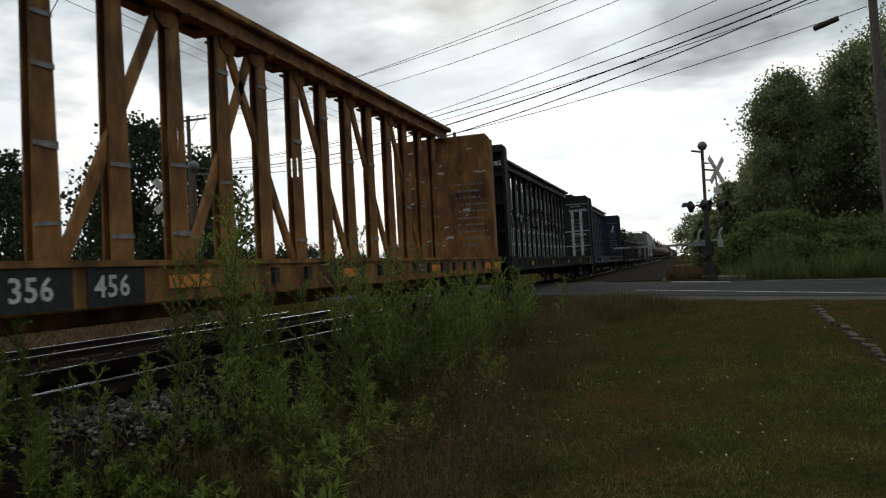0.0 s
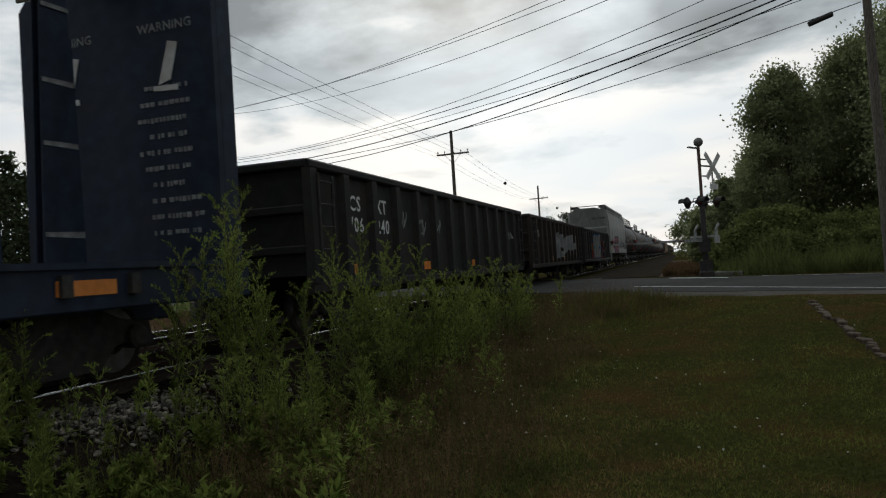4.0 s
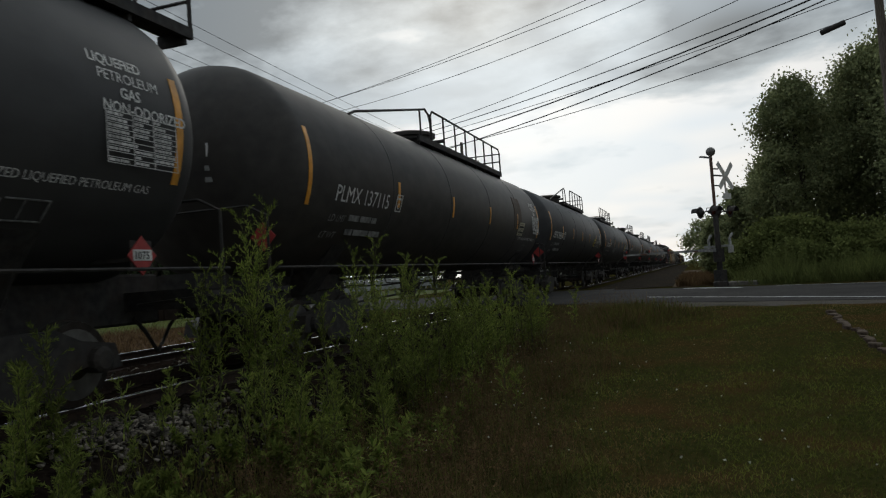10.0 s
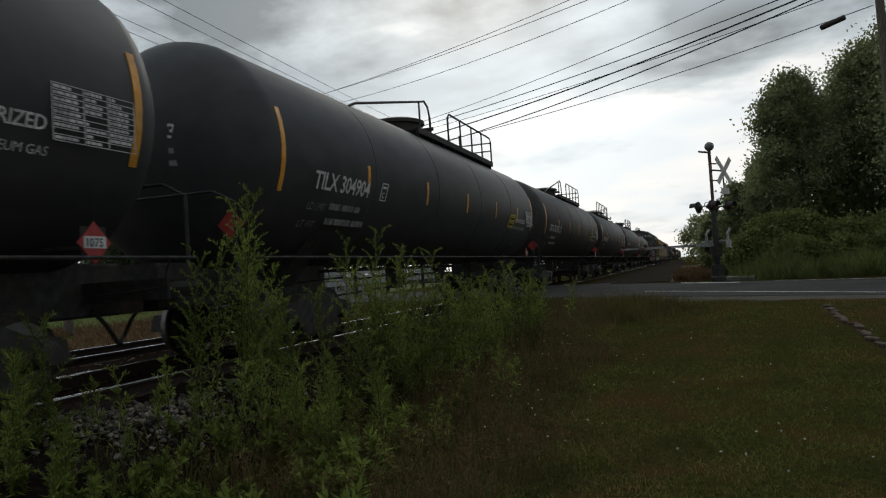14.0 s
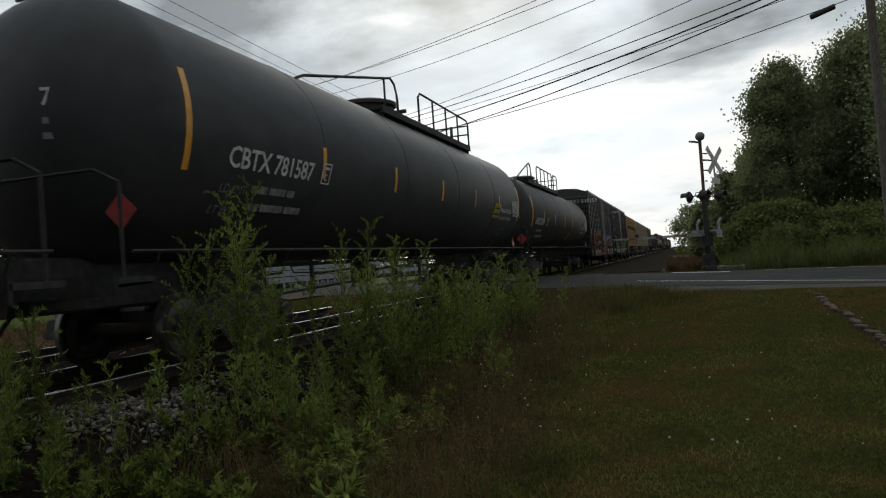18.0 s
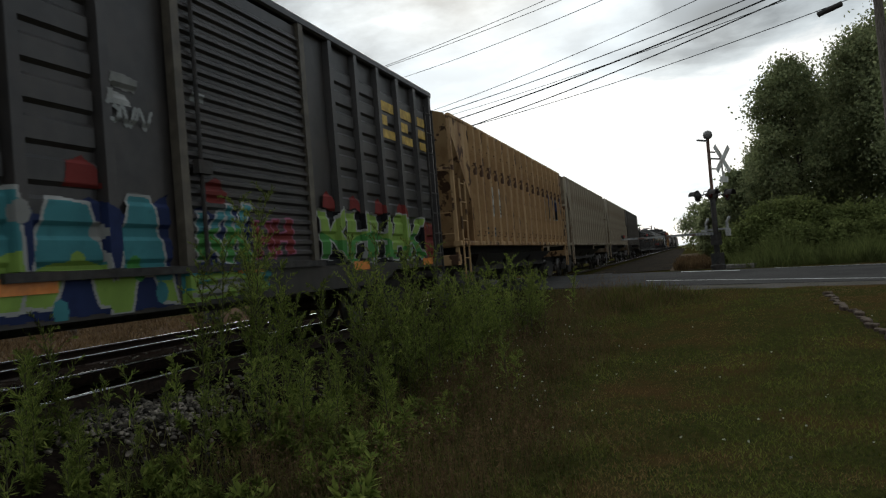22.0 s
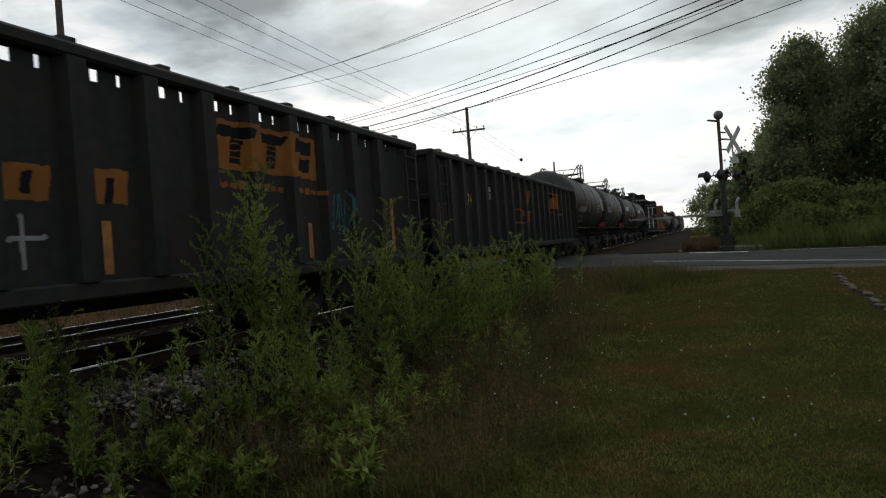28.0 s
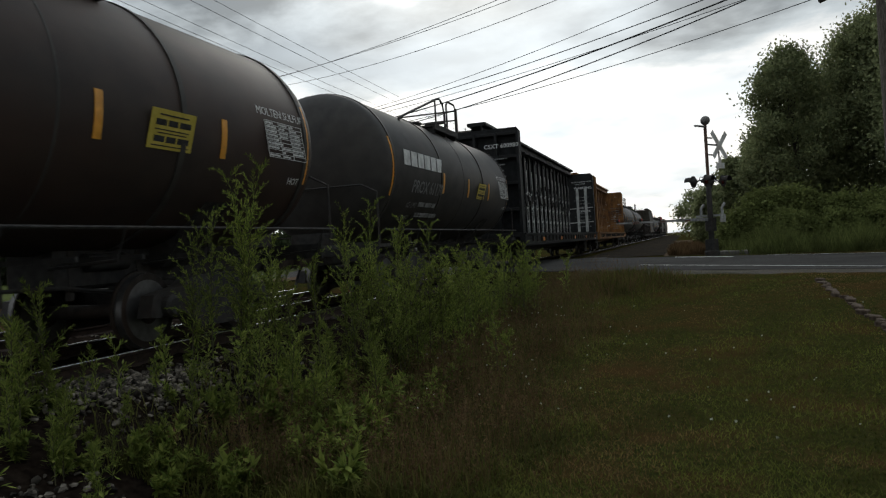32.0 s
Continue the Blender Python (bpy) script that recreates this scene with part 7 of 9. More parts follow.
couple(hopper(369.8, 385.1, "hopper_tan", "greyish tan ribbed covered hopper with dark streaks", 16, (("MW", -4.62, 2.67, 0.37, "dark_paint"), ("CX", -3.86, 2.67, 0.37, "dark_paint"), ("460", -4.66, 2.30, 0.37, "dark_paint"), ("419", -3.90, 2.30, 0.37, "dark_paint")), "460419", strips=((-6.0, 1.5, 2.3), (6.14, 1.5, 2.3))), 369.8, 385.1)
couple(hopper(386.2, 401.0, "hopper_dull", "dull grey ribbed covered hopper with faded panels", 16, (), "", None, (("white_panel", 4.16, 4.36, 2.04, 2.26), ("white_panel", -1.0, 0.9, 2.4, 3.3)), strips=((6.14, 1.75, 2.1), (6.1, 2.1, 2.42), (3.3, 1.7, 2.1), (-6.0, 1.5, 2.3))), 386.2, 401.0)
couple(gondola(402.3, 420.6, 2.95, "gon_black", "tall black gondola with orange block emblem", 16, (("86", -6.85, 1.88, 0.36, "gold_paint"),), ((-4.3, 7.0, 1.0, 2.3), [("stroke", [(0.5, 1.02), (0.5, 1.44)], ("chalk", "chalk"), None, 0.022), ("stroke", [(0.28, 1.24), (0.72, 1.26)], ("chalk", "chalk"), None, 0.02)] + scribble(-4.0, -3.35, 1.5, 2.1, 4, "chalk", 71) + scribble(5.5, 6.3, 1.2, 1.9, 4, "teal", 72, 0.01)), True, railgon_logo), 402.3, 420.6)
couple(gondola(421.5, 439.6, 2.95, "gon_black", "tall black gondola with orange block emblem", 16, (("2974", -7.0, 1.88, 0.36, "gold_paint"),), None, True, railgon_logo), 421.5, 439.6)
for s0, s1, mark, logo, strips, notice_at in ((440.9, 450.7, "GATX 208830", None, (-1.64, -0.55, 1.84), 2.33), (452.9, 461.75, "TCBX 136163", None, (-2.23, 0.34, 1.94), 1.15), (464.65, 473.46, "PROX 61169", tank_logo, (-1.6, 0.46, 2.42), 1.12), (476.8, 486.1, "PROX 61170", tank_logo, (-1.6, 0.4, 2.4), 1.2)):
    front, rear = s0 - 0.7, s1 + 0.7
    couple(tank_car(front, rear, 1.47, "tank_rust" if s0 == 464.65 else "tank_dirty", "short dusty tank car for molten sulphur", mark, rail_span=((0.4, 1.2),), tube=(-2.95, 0.1), dome=0.3, bottom=1.1, insulated=True, logo=logo, endmark=s0 < 470, patch=(-1.85, -1.2, -0.05, 0.75, "spray_chalk") if mark[:4] == "TCBX" else None, reflectors=strips, placard_at=notice_at, mark_at=0.06 if mark[:4] == "TCBX" else 1.05, mark_up=0.2 if mark[:4] == "TCBX" else 0.0, cap=0.7), front, rear)
couple(centerbeam(488.0, 509.4, "beam_black", "black centerbeam lumber car with torn pale wrapping", True, "", "CSXT 600980"), 488.0, 509.4)
couple(centerbeam(510.6, 531.9, "beam_yellow", "mustard and rust centerbeam lumber car, empty"), 510.6, 531.9)
at = 533.5
for k in range(11):
    if k in (0, 1, 4, 5, 8):
        couple(tank_car(at, at + 15, 1.45, "tank_dirty", "distant dusty tank car", "", rail_span=((-1.0, 1.8),), endmark=False, reflectors=(-3.5, 0.0, 3.5)), at, at + 15)
        at += 16.8
    elif k in (2, 6):
        couple(gondola(at, at + 15.5, 2.3, "gon_brown", "distant brown ribbed gondola car"), at, at + 15.5)
        at += 17.0
    else:
        couple(hopper(at, at + 15.3, "hopper_dull", "distant grey covered hopper", 0), at, at + 15.3)
        at += 16.7

# speed of the train, metres a second every four seconds
SPEEDS = [14.78, 14.59, 14.17, 14.28, 14.65, 15.05, 14.71, 14.14, 14.08]


def travelled(t):
    s, q = 0.0, 0.0
    while q < t - 1e-9:
        dt = min(0.1, t - q)
        k = min(7, int(q / 4))
        f = (q + dt / 2 - 4 * k) / 4
        s += (SPEEDS[k] + (SPEEDS[k + 1] - SPEEDS[k]) * f) * dt
        q += dt
    return s


def motions():
    times = [2.0 * k for k in range(17)]
    way = [(t, travelled(t)) for t in times]
    for car, place in TRAIN:
        walk(car, [(t, pose(TRACK, place - s, RAIL)) for t, s in way])
    # tall weeds nod in the wind of the passing cars
    for k, (weed, x, y, z, turn, size) in enumerate(SWAYING):
        rows = []
        for j in range(65):
            t = 0.5 * j
            gust = 0.6 + 0.4 * math.sin(0.9 * t + 0.35 * y)
            ahead = -1.6 * gust + 1.1 * math.sin(3.1 * t + 1.7 * k) + 0.7 * math.sin(5.3 * t + 0.9 * k)
            aside = 0.9 * math.sin(2.6 * t + 2.3 * k) + 0.5 * math.sin(4.4 * t + k)
            rows.append((t, pose(x, y, z, -ahead, aside, 0) @ pose(0, 0, 0, 0, 0, turn) @ Matrix.Scale(size, 4)))
        walk(weed, rows)


# ---------------------------------------------------------------- poles, wires and the crossing signal
def utility_pole(x, y, base, height, label, arm_z=(0.9,), lean=(0, 0), turn=0.0, arms=1.25):
    pole = thing("utility_pole", label, "utility pole", "utility poles", at=pose(x, y, base, lean[0], lean[1], turn))
    part("shaft", shared(("shaft", height), lambda: Build().tube([(0, 0, -0.4), (0, 0, height * 0.5), (0, 0, height)], 0.17, 12, 0.11).mesh("shaft", "wood_pole", True)), pole)
    for dz in arm_z:
        arm = part("crossarm", shared(("arm", arms), lambda: Build().box(-arms, arms, -0.05, 0.05, -0.06, 0.06, 0.01).mesh("crossarm", "wood_pole")), pole, "", pose(0, 0.14, height - dz))
        for q in (-0.92, -0.5, 0.5, 0.92):
            part("insulator", shared("insul", lambda: Build().lathe([(0, 0.02), (0.08, 0.02), (0.09, 0.05), (0.15, 0.05), (0.17, 0.03), (0.2, 0.03)], "z", 10).mesh("insulator", "concrete", True)), arm, "", pose(q * arms, 0, 0.06))
        for s in (-1, 1):
            part("arm_brace", shared(("abrace", arms, s), lambda: Build().tube([(0, 0.0, -0.75), (s * arms * 0.5, 0, -0.03)], 0.018, 5).mesh("arm_brace", "steel")), arm)
    return pole


for y in (51.0, 96.0, 141.0, 190.0, 240.0):
    utility_pole(-15.4 - 0.045 * (y - 51), y, 0.3, 11.3, "far weathered wooden pole with one crossarm", (1.7,))
utility_pole(-27.9, 36.8, 0.2, 11.5, "weathered wooden pole with crossarm and insulators beyond the tracks", (0.25,), arms=1.2)
utility_pole(-20.9, 20.0, 0.2, 12.9, "tall weathered wooden pole with a high crossarm", (0.1, 0.9))
utility_pole(5.85, 24.0, 0.4, 9.6, "leaning weathered wooden pole beside the road", (0.3,), (0, -2.2), 60)
utility_pole(7.75, 14.6, 0.2, 10.6, "weathered wooden pole at the lawn edge", (0.3,), (0, 0), 60)


def cable(name, label, a, b, sag, r, beyond=0.0):
    a, b = Vector(a), Vector(b)
    pts = []
    n = 28
    for k in range(n + 1):
        q = (1 + beyond) * k / n
        p = a + (b - a) * q
        p.z -= 4 * sag * q * (1 - q)
        pts.append(p)
    return thing(name, label, "cable", "overhead cables", me=Build().tube(pts, r, 5).raw(name, "wire"))


SPAN = [((-28.9, 36.8, 11.65), (3.81, 17.0, 9.48), 1.0, 0.010), ((-28.6, 36.8, 11.65), (3.79, 17.0, 9.07), 0.8, 0.010), ((-26.9, 36.8, 11.65), (3.78, 17.0, 8.87), 1.2, 0.010),
        ((-27.9, 36.8, 9.0), (3.73, 17.0, 8.01), 1.25, 0.010), ((-27.9, 36.8, 8.8), (3.69, 17.0, 7.39), 0.95, 0.014), ((-27.9, 36.8, 8.6), (3.67, 17.0, 6.99), 0.8, 0.009),
        ((-27.9, 36.8, 8.5), (3.68, 17.0, 7.27), 1.2, 0.021), ((-27.9, 36.8, 8.3), (3.68, 17.0, 7.15), 1.45, 0.017)]
for a, b, sag, r in SPAN:
    cable("overhead_cable", "black overhead cable strung across the tracks", a, b, sag, r, 0.123)
cable("overhead_cable", "black telephone cable with a splice case", (-27.9, 36.8, 8.2), (5.6, 24.0, 8.62), 1.1, 0.014)
thing("splice_case", "dark cylindrical cable splice case hung by the pole", "splice case", me=Build().lathe([(-0.36, 0.04), (-0.34, 0.085), (0.34, 0.085), (0.36, 0.04)], "x", 12).mesh("splice_case", "black_iron", True), at=pose(4.58, 24.40, 8.40, 0, -13, -20))
for x, z, r in ((-16.6, 9.75, 0.008), (-16.0, 9.75, 0.008), (-14.8, 9.75, 0.008), (-14.2, 9.75, 0.008)):
    for k, (y0, y1) in enumerate(((-20.0, 51.0), (51.0, 96.0), (96.0, 141.0), (141.0, 190.0), (190.0, 240.0))):
        dx = [0.045 * (max(v, -20) - 51) for v in (y0, y1)]
        cable("line_wire", "thin pole-line wire beside the railway", (x - dx[0], y0, z), (x - dx[1], y1, z), 0.5, r)
for x, y, z in ((-15.9, 70.0, 9.45), (-17.4, 111.0, 9.45)):
    thing("wire_marker", "small black marker ball on a pole-line wire", "wire marker", me=shared("ball", lambda: Build().lathe([(-0.17 * math.cos(math.pi * k / 8), max(0.004, 0.17 * math.sin(math.pi * k / 8))) for k in range(9)], "z", 12).mesh("wire_marker", "black_iron", True)), at=pose(x, y, z))


def crossing_signal(x, y, base, turn, height, label, gate=True):
    """Mast with bell, crossbuck, flashing lamps and a gate, facing the road traffic along local +x."""
    s = thing("crossing_signal", label, "crossing signal", at=pose(x, y, base, 0, 0, turn))
    part("mast", Build().tube([(0, 0, 0), (0, 0, height)], 0.065, 14).mesh("mast", "mast_rust", True), s, "rusty brown tubular mast")
    part("mast_sleeve", Build().lathe([(0.4, 0.10), (0.42, 0.115), (2.85, 0.105), (2.9, 0.07)], "z", 14).mesh("mast_sleeve", "black_iron", True), s, "dark lower sleeve of the mast")
    part("mast_base", Build().lathe([(-0.2, 0.3), (0.12, 0.3), (0.2, 0.16), (0.45, 0.1)], "z", 14).box(-0.2, 0.2, -0.2, 0.2, 0.08, 0.62, 0.03).mesh("mast_base", "black_iron"), s)
    part("bell", Build().lathe([(-0.19 * math.cos(math.pi * k / 10), max(0.005, 0.19 * math.sin(math.pi * k / 10))) for k in range(11)], "x", 18, (0.02, 0, height + 0.12)).mesh("bell", "steel", True), s, "round grey warning bell")
    part("bell_bracket", Build().box(-0.05, 0.05, -0.75, 0.05, height - 0.16, height - 0.10).mesh("bell_bracket", "steel"), s)
    zc = height - 0.88
    for a in (-45, 45):
        part("crossbuck_blade", shared("blade", lambda: Build().box(-0.012, 0.012, -0.74, 0.74, -0.115, 0.115, 0.004).mesh("crossbuck_blade", "white_panel")), s, "weathered white crossbuck board", pose(0.16 + (0.03 if a > 0 else 0), 0.72, zc, a, 0, 0))
    part("crossbuck_bracket", Build().box(0.06, 0.13, 0.0, 0.74, zc - 0.03, zc + 0.03).box(0.06, 0.13, 0.0, 0.3, zc - 0.45, zc - 0.40).box(0.06, 0.13, 0.0, 0.3, zc + 0.25, zc + 0.30).box(0.10, 0.14, 0.70, 0.76, zc - 0.9, zc + 0.1).mesh("crossbuck_bracket", "steel"), s)
    part("track_sign", Build().box(0.145, 0.165, 0.45, 1.05, zc - 0.98, zc - 0.74).box(0.145, 0.165, 0.64, 0.82, zc - 0.74, zc - 0.52).mesh("track_sign", "white_panel"), s, "small white sign plate")
    zl = 3.02
    part("lamp_arm", Build().tube([(0, -0.68, zl + 0.03), (0, 0.68, zl + 0.03)], 0.028, 8).tube([(0, -0.66, zl + 0.03), (0, -0.58, zl + 0.17), (0, 0.58, zl + 0.17), (0, 0.66, zl + 0.03)], 0.016, 6).box(-0.11, 0.11, -0.11, 0.11, zl - 0.1, zl + 0.24, 0.02).mesh("lamp_arm", "black_iron"), s)
    hood = [(0.2 * math.cos(math.pi * k / 8), 0.2 * math.sin(math.pi * k / 8)) for k in range(9)]
    hood += [(0.188 * math.cos(math.pi * k / 8), 0.188 * math.sin(math.pi * k / 8)) for k in range(8, -1, -1)]
    for side in (1, -1):
        for q in (-0.62, 0.62):
            unit = part("flasher", shared("flasher", lambda: Build().lathe([(-0.17, 0.04), (-0.15, 0.09), (-0.05, 0.16), (0.0, 0.16)], "x", 16).lathe([(-0.012, 0.16), (-0.012, 0.245), (0.0, 0.245), (0.0, 0.16)], "x", 20).mesh("flasher", "black_iron")), s, "black round flasher lamp", pose(side * 0.3, q, zl, 0, 0, 0 if side > 0 else 180))
            part("hood", shared("hood", lambda: Build().prism(hood, "x", 0.0, 0.30).mesh("hood", "black_iron")), unit)
            part("lens", shared("lens", lambda: Build().lathe([(0.002, 0.14), (0.02, 0.10)], "x", 16).mesh("lens", "red_lamp", True)), unit)
            part("lamp_bracket", shared("lampbr", lambda: Build().tube([(-0.3, 0, 0.03), (-0.15, 0, 0.0)], 0.025, 6).mesh("lamp_bracket", "black_iron")), unit)
    if not gate:
        return s
    part("gate_mechanism", Build().box(-0.16, 0.16, -0.2, 0.2, 0.95, 1.5, 0.04).mesh("gate_mechanism", "black_iron"), s, "dark gate machine box")
    part("cross_bar", Build().box(-0.72, 0.5, 0.10, 0.16, 1.55, 1.64, 0.01).mesh("cross_bar", "pale_steel"), s, "pale grey steel cross bar")
    for q in (-0.48, 0.48):
        part("counterweight_arm", shared("cwarm", lambda: Build().box(-0.04, 0.04, 0.06, 0.16, 1.45, 1.92, 0.01).prism([(0.06, 1.88), (0.16, 1.88), (0.36, 2.06), (0.30, 2.12)], "x", -0.04, 0.04).mesh("counterweight_arm", "pale_steel")), s, "upright pale grey counterweight arm", pose(q, 0, 0))
    part("counterweight", Build().box(0.42, 0.56, 0.0, 0.24, 1.30, 1.62, 0.02).mesh("counterweight", "pale_steel"), s)
    arm = part("gate_arm", Build().prism([(-6.2, 1.40), (-6.2, 1.46), (-2.0, 1.50), (-0.2, 1.52), (-0.2, 1.38), (-2.0, 1.40)], "x", -0.02, 0.02).mesh("gate_arm", "grey_paint"), s, "long lowered gate arm with faded stripes")
    for k in range(7):
        y0 = -6.1 + 0.84 * k
        part("stripe", shared(("stripe", k), lambda: Build().box(-0.023, 0.023, y0, y0 + 0.40, 1.402, 1.456).mesh("stripe", "mast_rust" if k % 2 else "pale_steel")), arm)
    for q in (-6.1, -4.75, -3.55):
        lamp = part("arm_lamp", shared("armlamp", lambda: Build().lathe([(-0.05, 0.05), (0.05, 0.05), (0.06, 0.03)], "x", 10).box(-0.03, 0.03, -0.03, 0.03, -0.09, -0.02).mesh("arm_lamp", "black_iron")), arm, "", pose(0, q, 1.54))
        part("lamp_lens", shared("armlens", lambda: Build().lathe([(0.061, 0.045), (0.075, 0.02)], "x", 10).lathe([(-0.075, 0.02), (-0.051, 0.045)], "x", 10).mesh("lamp_lens", "placard_red", True)), lamp)
    return s


crossing_signal(1.08, 32.0, 0.60, -33, 5.42, "rusty crossing signal mast with bell, crossbuck and lowered gate")
crossing_signal(-15.2, 20.3, 0.35, 150, 5.0, "far crossing signal mast with crossbuck beyond the tracks", False)
thing("concrete_pad", "low weathered concrete pad beside the crossing signal", "pad", me=Build().box(-0.6, 0.6, -0.4, 0.4, -0.1, 0.2, 0.04).mesh("concrete_pad", "concrete"), at=pose(2.0, 32.4, 0.5, 0, 0, -20))


# ---------------------------------------------------------------- things beyond the tracks
def white_fence():
    f = thing("board_fence", "long white board fence across the far lawn", "fence")
    for k in range(26):
        y = 40 + 2.0 * k
        part("post", shared("fpost", lambda: Build().box(-0.07, 0.07, -0.07, 0.07, 0, 2.25, 0.01).mesh("post", "house_white")), f, "", pose(-32, y, 0.15))
        if k < 25:
            for z0 in (0.75, 1.28, 1.80):
                part("board", shared("fboard", lambda: Build().box(0.07, 0.10, 0.02, 1.98, 0, 0.46).mesh("board", "house_white")), f, "", pose(-32, y, 0.15 + z0))


white_fence()


def parked_car(x, y, turn, label, paint):
    c = thing("parked_car", label, "car", "parked cars", at=pose(x, y, 0.18, 0, 0, turn))
    body = [(-2.2, 0.35), (-2.15, 0.85), (-1.7, 1.0), (-1.2, 1.5), (0.5, 1.55), (1.2, 1.05), (2.05, 0.9), (2.2, 0.6), (2.18, 0.35)]
    part("body", shared(("cbody", paint), lambda: Build().prism(body, "x", -0.86, 0.86).mesh("body", paint)), c)
    part("windows", shared("cwin", lambda: Build().prism([(-1.45, 1.05), (-1.12, 1.42), (0.42, 1.47), (0.98, 1.05)], "x", -0.875, 0.875).mesh("windows", "glass_dark")), c)
    for q in (-1.35, 1.35):
        for s in (-0.8, 0.8):
            w = part("wheel", shared("cwheel", lambda: Build().lathe([(-0.11, 0.2), (-0.11, 0.32), (0.11, 0.32), (0.11, 0.2)], "x", 18).mesh("wheel", "black_iron", True)), c, "", pose(s, q, 0.32))
            part("rim", shared("crim", lambda: Build().lathe([(-0.115, 0.19), (0.115, 0.19)], "x", 14).mesh("rim", "steel", True)), w)


parked_car(-37.0, 40.5, 80, "dark parked car on the far lawn", "glass_dark")

strip("weed_strip", "strip of reddish dry weeds beside the far track", "ground", "soil_brown", -25.0, -13.6, -4, 27, 0.05, 1.0, width_steps=12)
strip("far_lawn", "green mown lawn beyond the weed strip", "lawn", "field", -110, -24.9, 5, 110, 0.02, 4.0, width_steps=16)
strip("dry_verge", "brown dry-grass verge beside the ballast past the road", "ground", "verge_brown", -0.9, 0.9, 33.2, 90, 0.02, 2.0, width_steps=4)

strip("cinder_shoulder", "grey cinder shoulder beside the track past the road", "ground", "cinder", -4.8, -0.9, 34.8, 260, 0.03, 3.0, width_steps=5)


# ---------------------------------------------------------------- plants
def leaf_quad(b, p, d, n, length, width):
    """A pointed leaf from p along d, its face square to n."""
    s = d.cross(n)
    if s.length < 1e-4:
        s = Vector((1, 0, 0))
    s.normalize()
    k = len(b.v)
    m = p + d * (length * 0.45)
    b.v += [tuple(p), tuple(m + s * width), tuple(p + d * length), tuple(m - s * width)]
    b.f.append((k, k + 1, k + 2, k + 3))


def rand_dir(rnd):
    z, a = rnd.uniform(-1, 1), rnd.uniform(0, 2 * math.pi)
    r = math.sqrt(1 - z * z)
    return Vector((r * math.cos(a), r * math.sin(a), z))


def mugwort(height, seed, lush=1.0):
    """Stem and leaf meshes of a tall feathery weed: rising side shoots with curled tips, all set with fine narrow leaves."""
    rnd = random.Random(seed)
    stem, leaf = Build(), Build()
    for st in range(rnd.choice((1, 2, 2)) if lush > 0.7 else 1):
        hh = height * (1.0 if st == 0 else rnd.uniform(0.5, 0.85))
        az, tilt = rnd.uniform(0, 6.28), rnd.uniform(0.02, 0.12) + 0.09 * st
        bx, by = rnd.uniform(-0.08, 0.08), rnd.uniform(-0.08, 0.08)

        def at(q):
            r = tilt * hh * (q ** 1.5)
            droop = 0.05 * hh * max(0, q - 0.85) / 0.15
            return Vector((bx + (r + droop) * math.cos(az), by + (r + droop) * math.sin(az), hh * (q - 0.35 * max(0, q - 0.93))))
        stem.tube([at(k / 10) for k in range(11)], 0.006 + 0.002 * hh, 5, 0.002)
        n = int(17 * hh / 2.0 * lush) + 6
        for k in range(n):
            q = 0.22 + 0.72 * (k + rnd.random()) / n
            p = at(q)
            ang = 2.4 * k + rnd.uniform(-0.5, 0.5)
            blen = (0.50 * (1 - q) ** 0.55 + 0.12) * rnd.uniform(0.6, 1.15) * min(1.0, hh / 1.5)
            out = Vector((math.cos(ang), math.sin(ang), 0))
            rise = rnd.uniform(1.1, 1.9)
            curl = rnd.uniform(0.2, 1.0)
            pts = [p]
            for j in range(1, 6):
                f = j / 5
                way = (out * (0.8 + 0.5 * curl * f * f) + Vector((0, 0, rise * (1 - curl * f ** 3)))).normalized()
                pts.append(pts[-1] + way * blen / 5)
            stem.tube(pts, 0.003, 4, 0.001)
            m = int((14 + 115 * blen) * (0.45 + 0.55 * lush))
            for j in range(m):
                u = min(0.999, (rnd.random() ** 0.8)) * 5
                i = int(u)
                w = pts[i].lerp(pts[i + 1], u - i)
                d0 = (pts[i + 1] - pts[i]).normalized()
                d = (d0 * 0.9 + rand_dir(rnd) * 0.8 + Vector((0, 0, 0.15))).normalized()
                leaf_quad(leaf, w, d, rand_dir(rnd), rnd.uniform(0.030, 0.066) * (1.25 - 0.12 * u), rnd.uniform(0.0030, 0.0058))
        # the leading shoot ends in a dense plume
        for j in range(int((60 + 50 * hh) * lush)):
            q = 1 - 0.38 * rnd.random() ** 1.2
            d = ((at(1.0) - at(0.9)).normalized() + rand_dir(rnd) * 0.8).normalized()
            leaf_quad(leaf, at(q), d, rand_dir(rnd), rnd.uniform(0.025, 0.06), rnd.uniform(0.0024, 0.0044))
        # broader lobed leaves low on the stem
        for j in range(int(30 * hh * lush)):
            q = rnd.uniform(0.03, 0.5)
            d = (rand_dir(rnd) + Vector((0, 0, 0.35))).normalized()
            for lobe in range(3):
                leaf_quad(leaf, at(q) + d * 0.04 * lobe, (d + rand_dir(rnd) * 0.5).normalized(), Vector((0, 0, 1)) + rand_dir(rnd) * 0.4, rnd.uniform(0.05, 0.10), rnd.uniform(0.006, 0.012))
    return stem, leaf


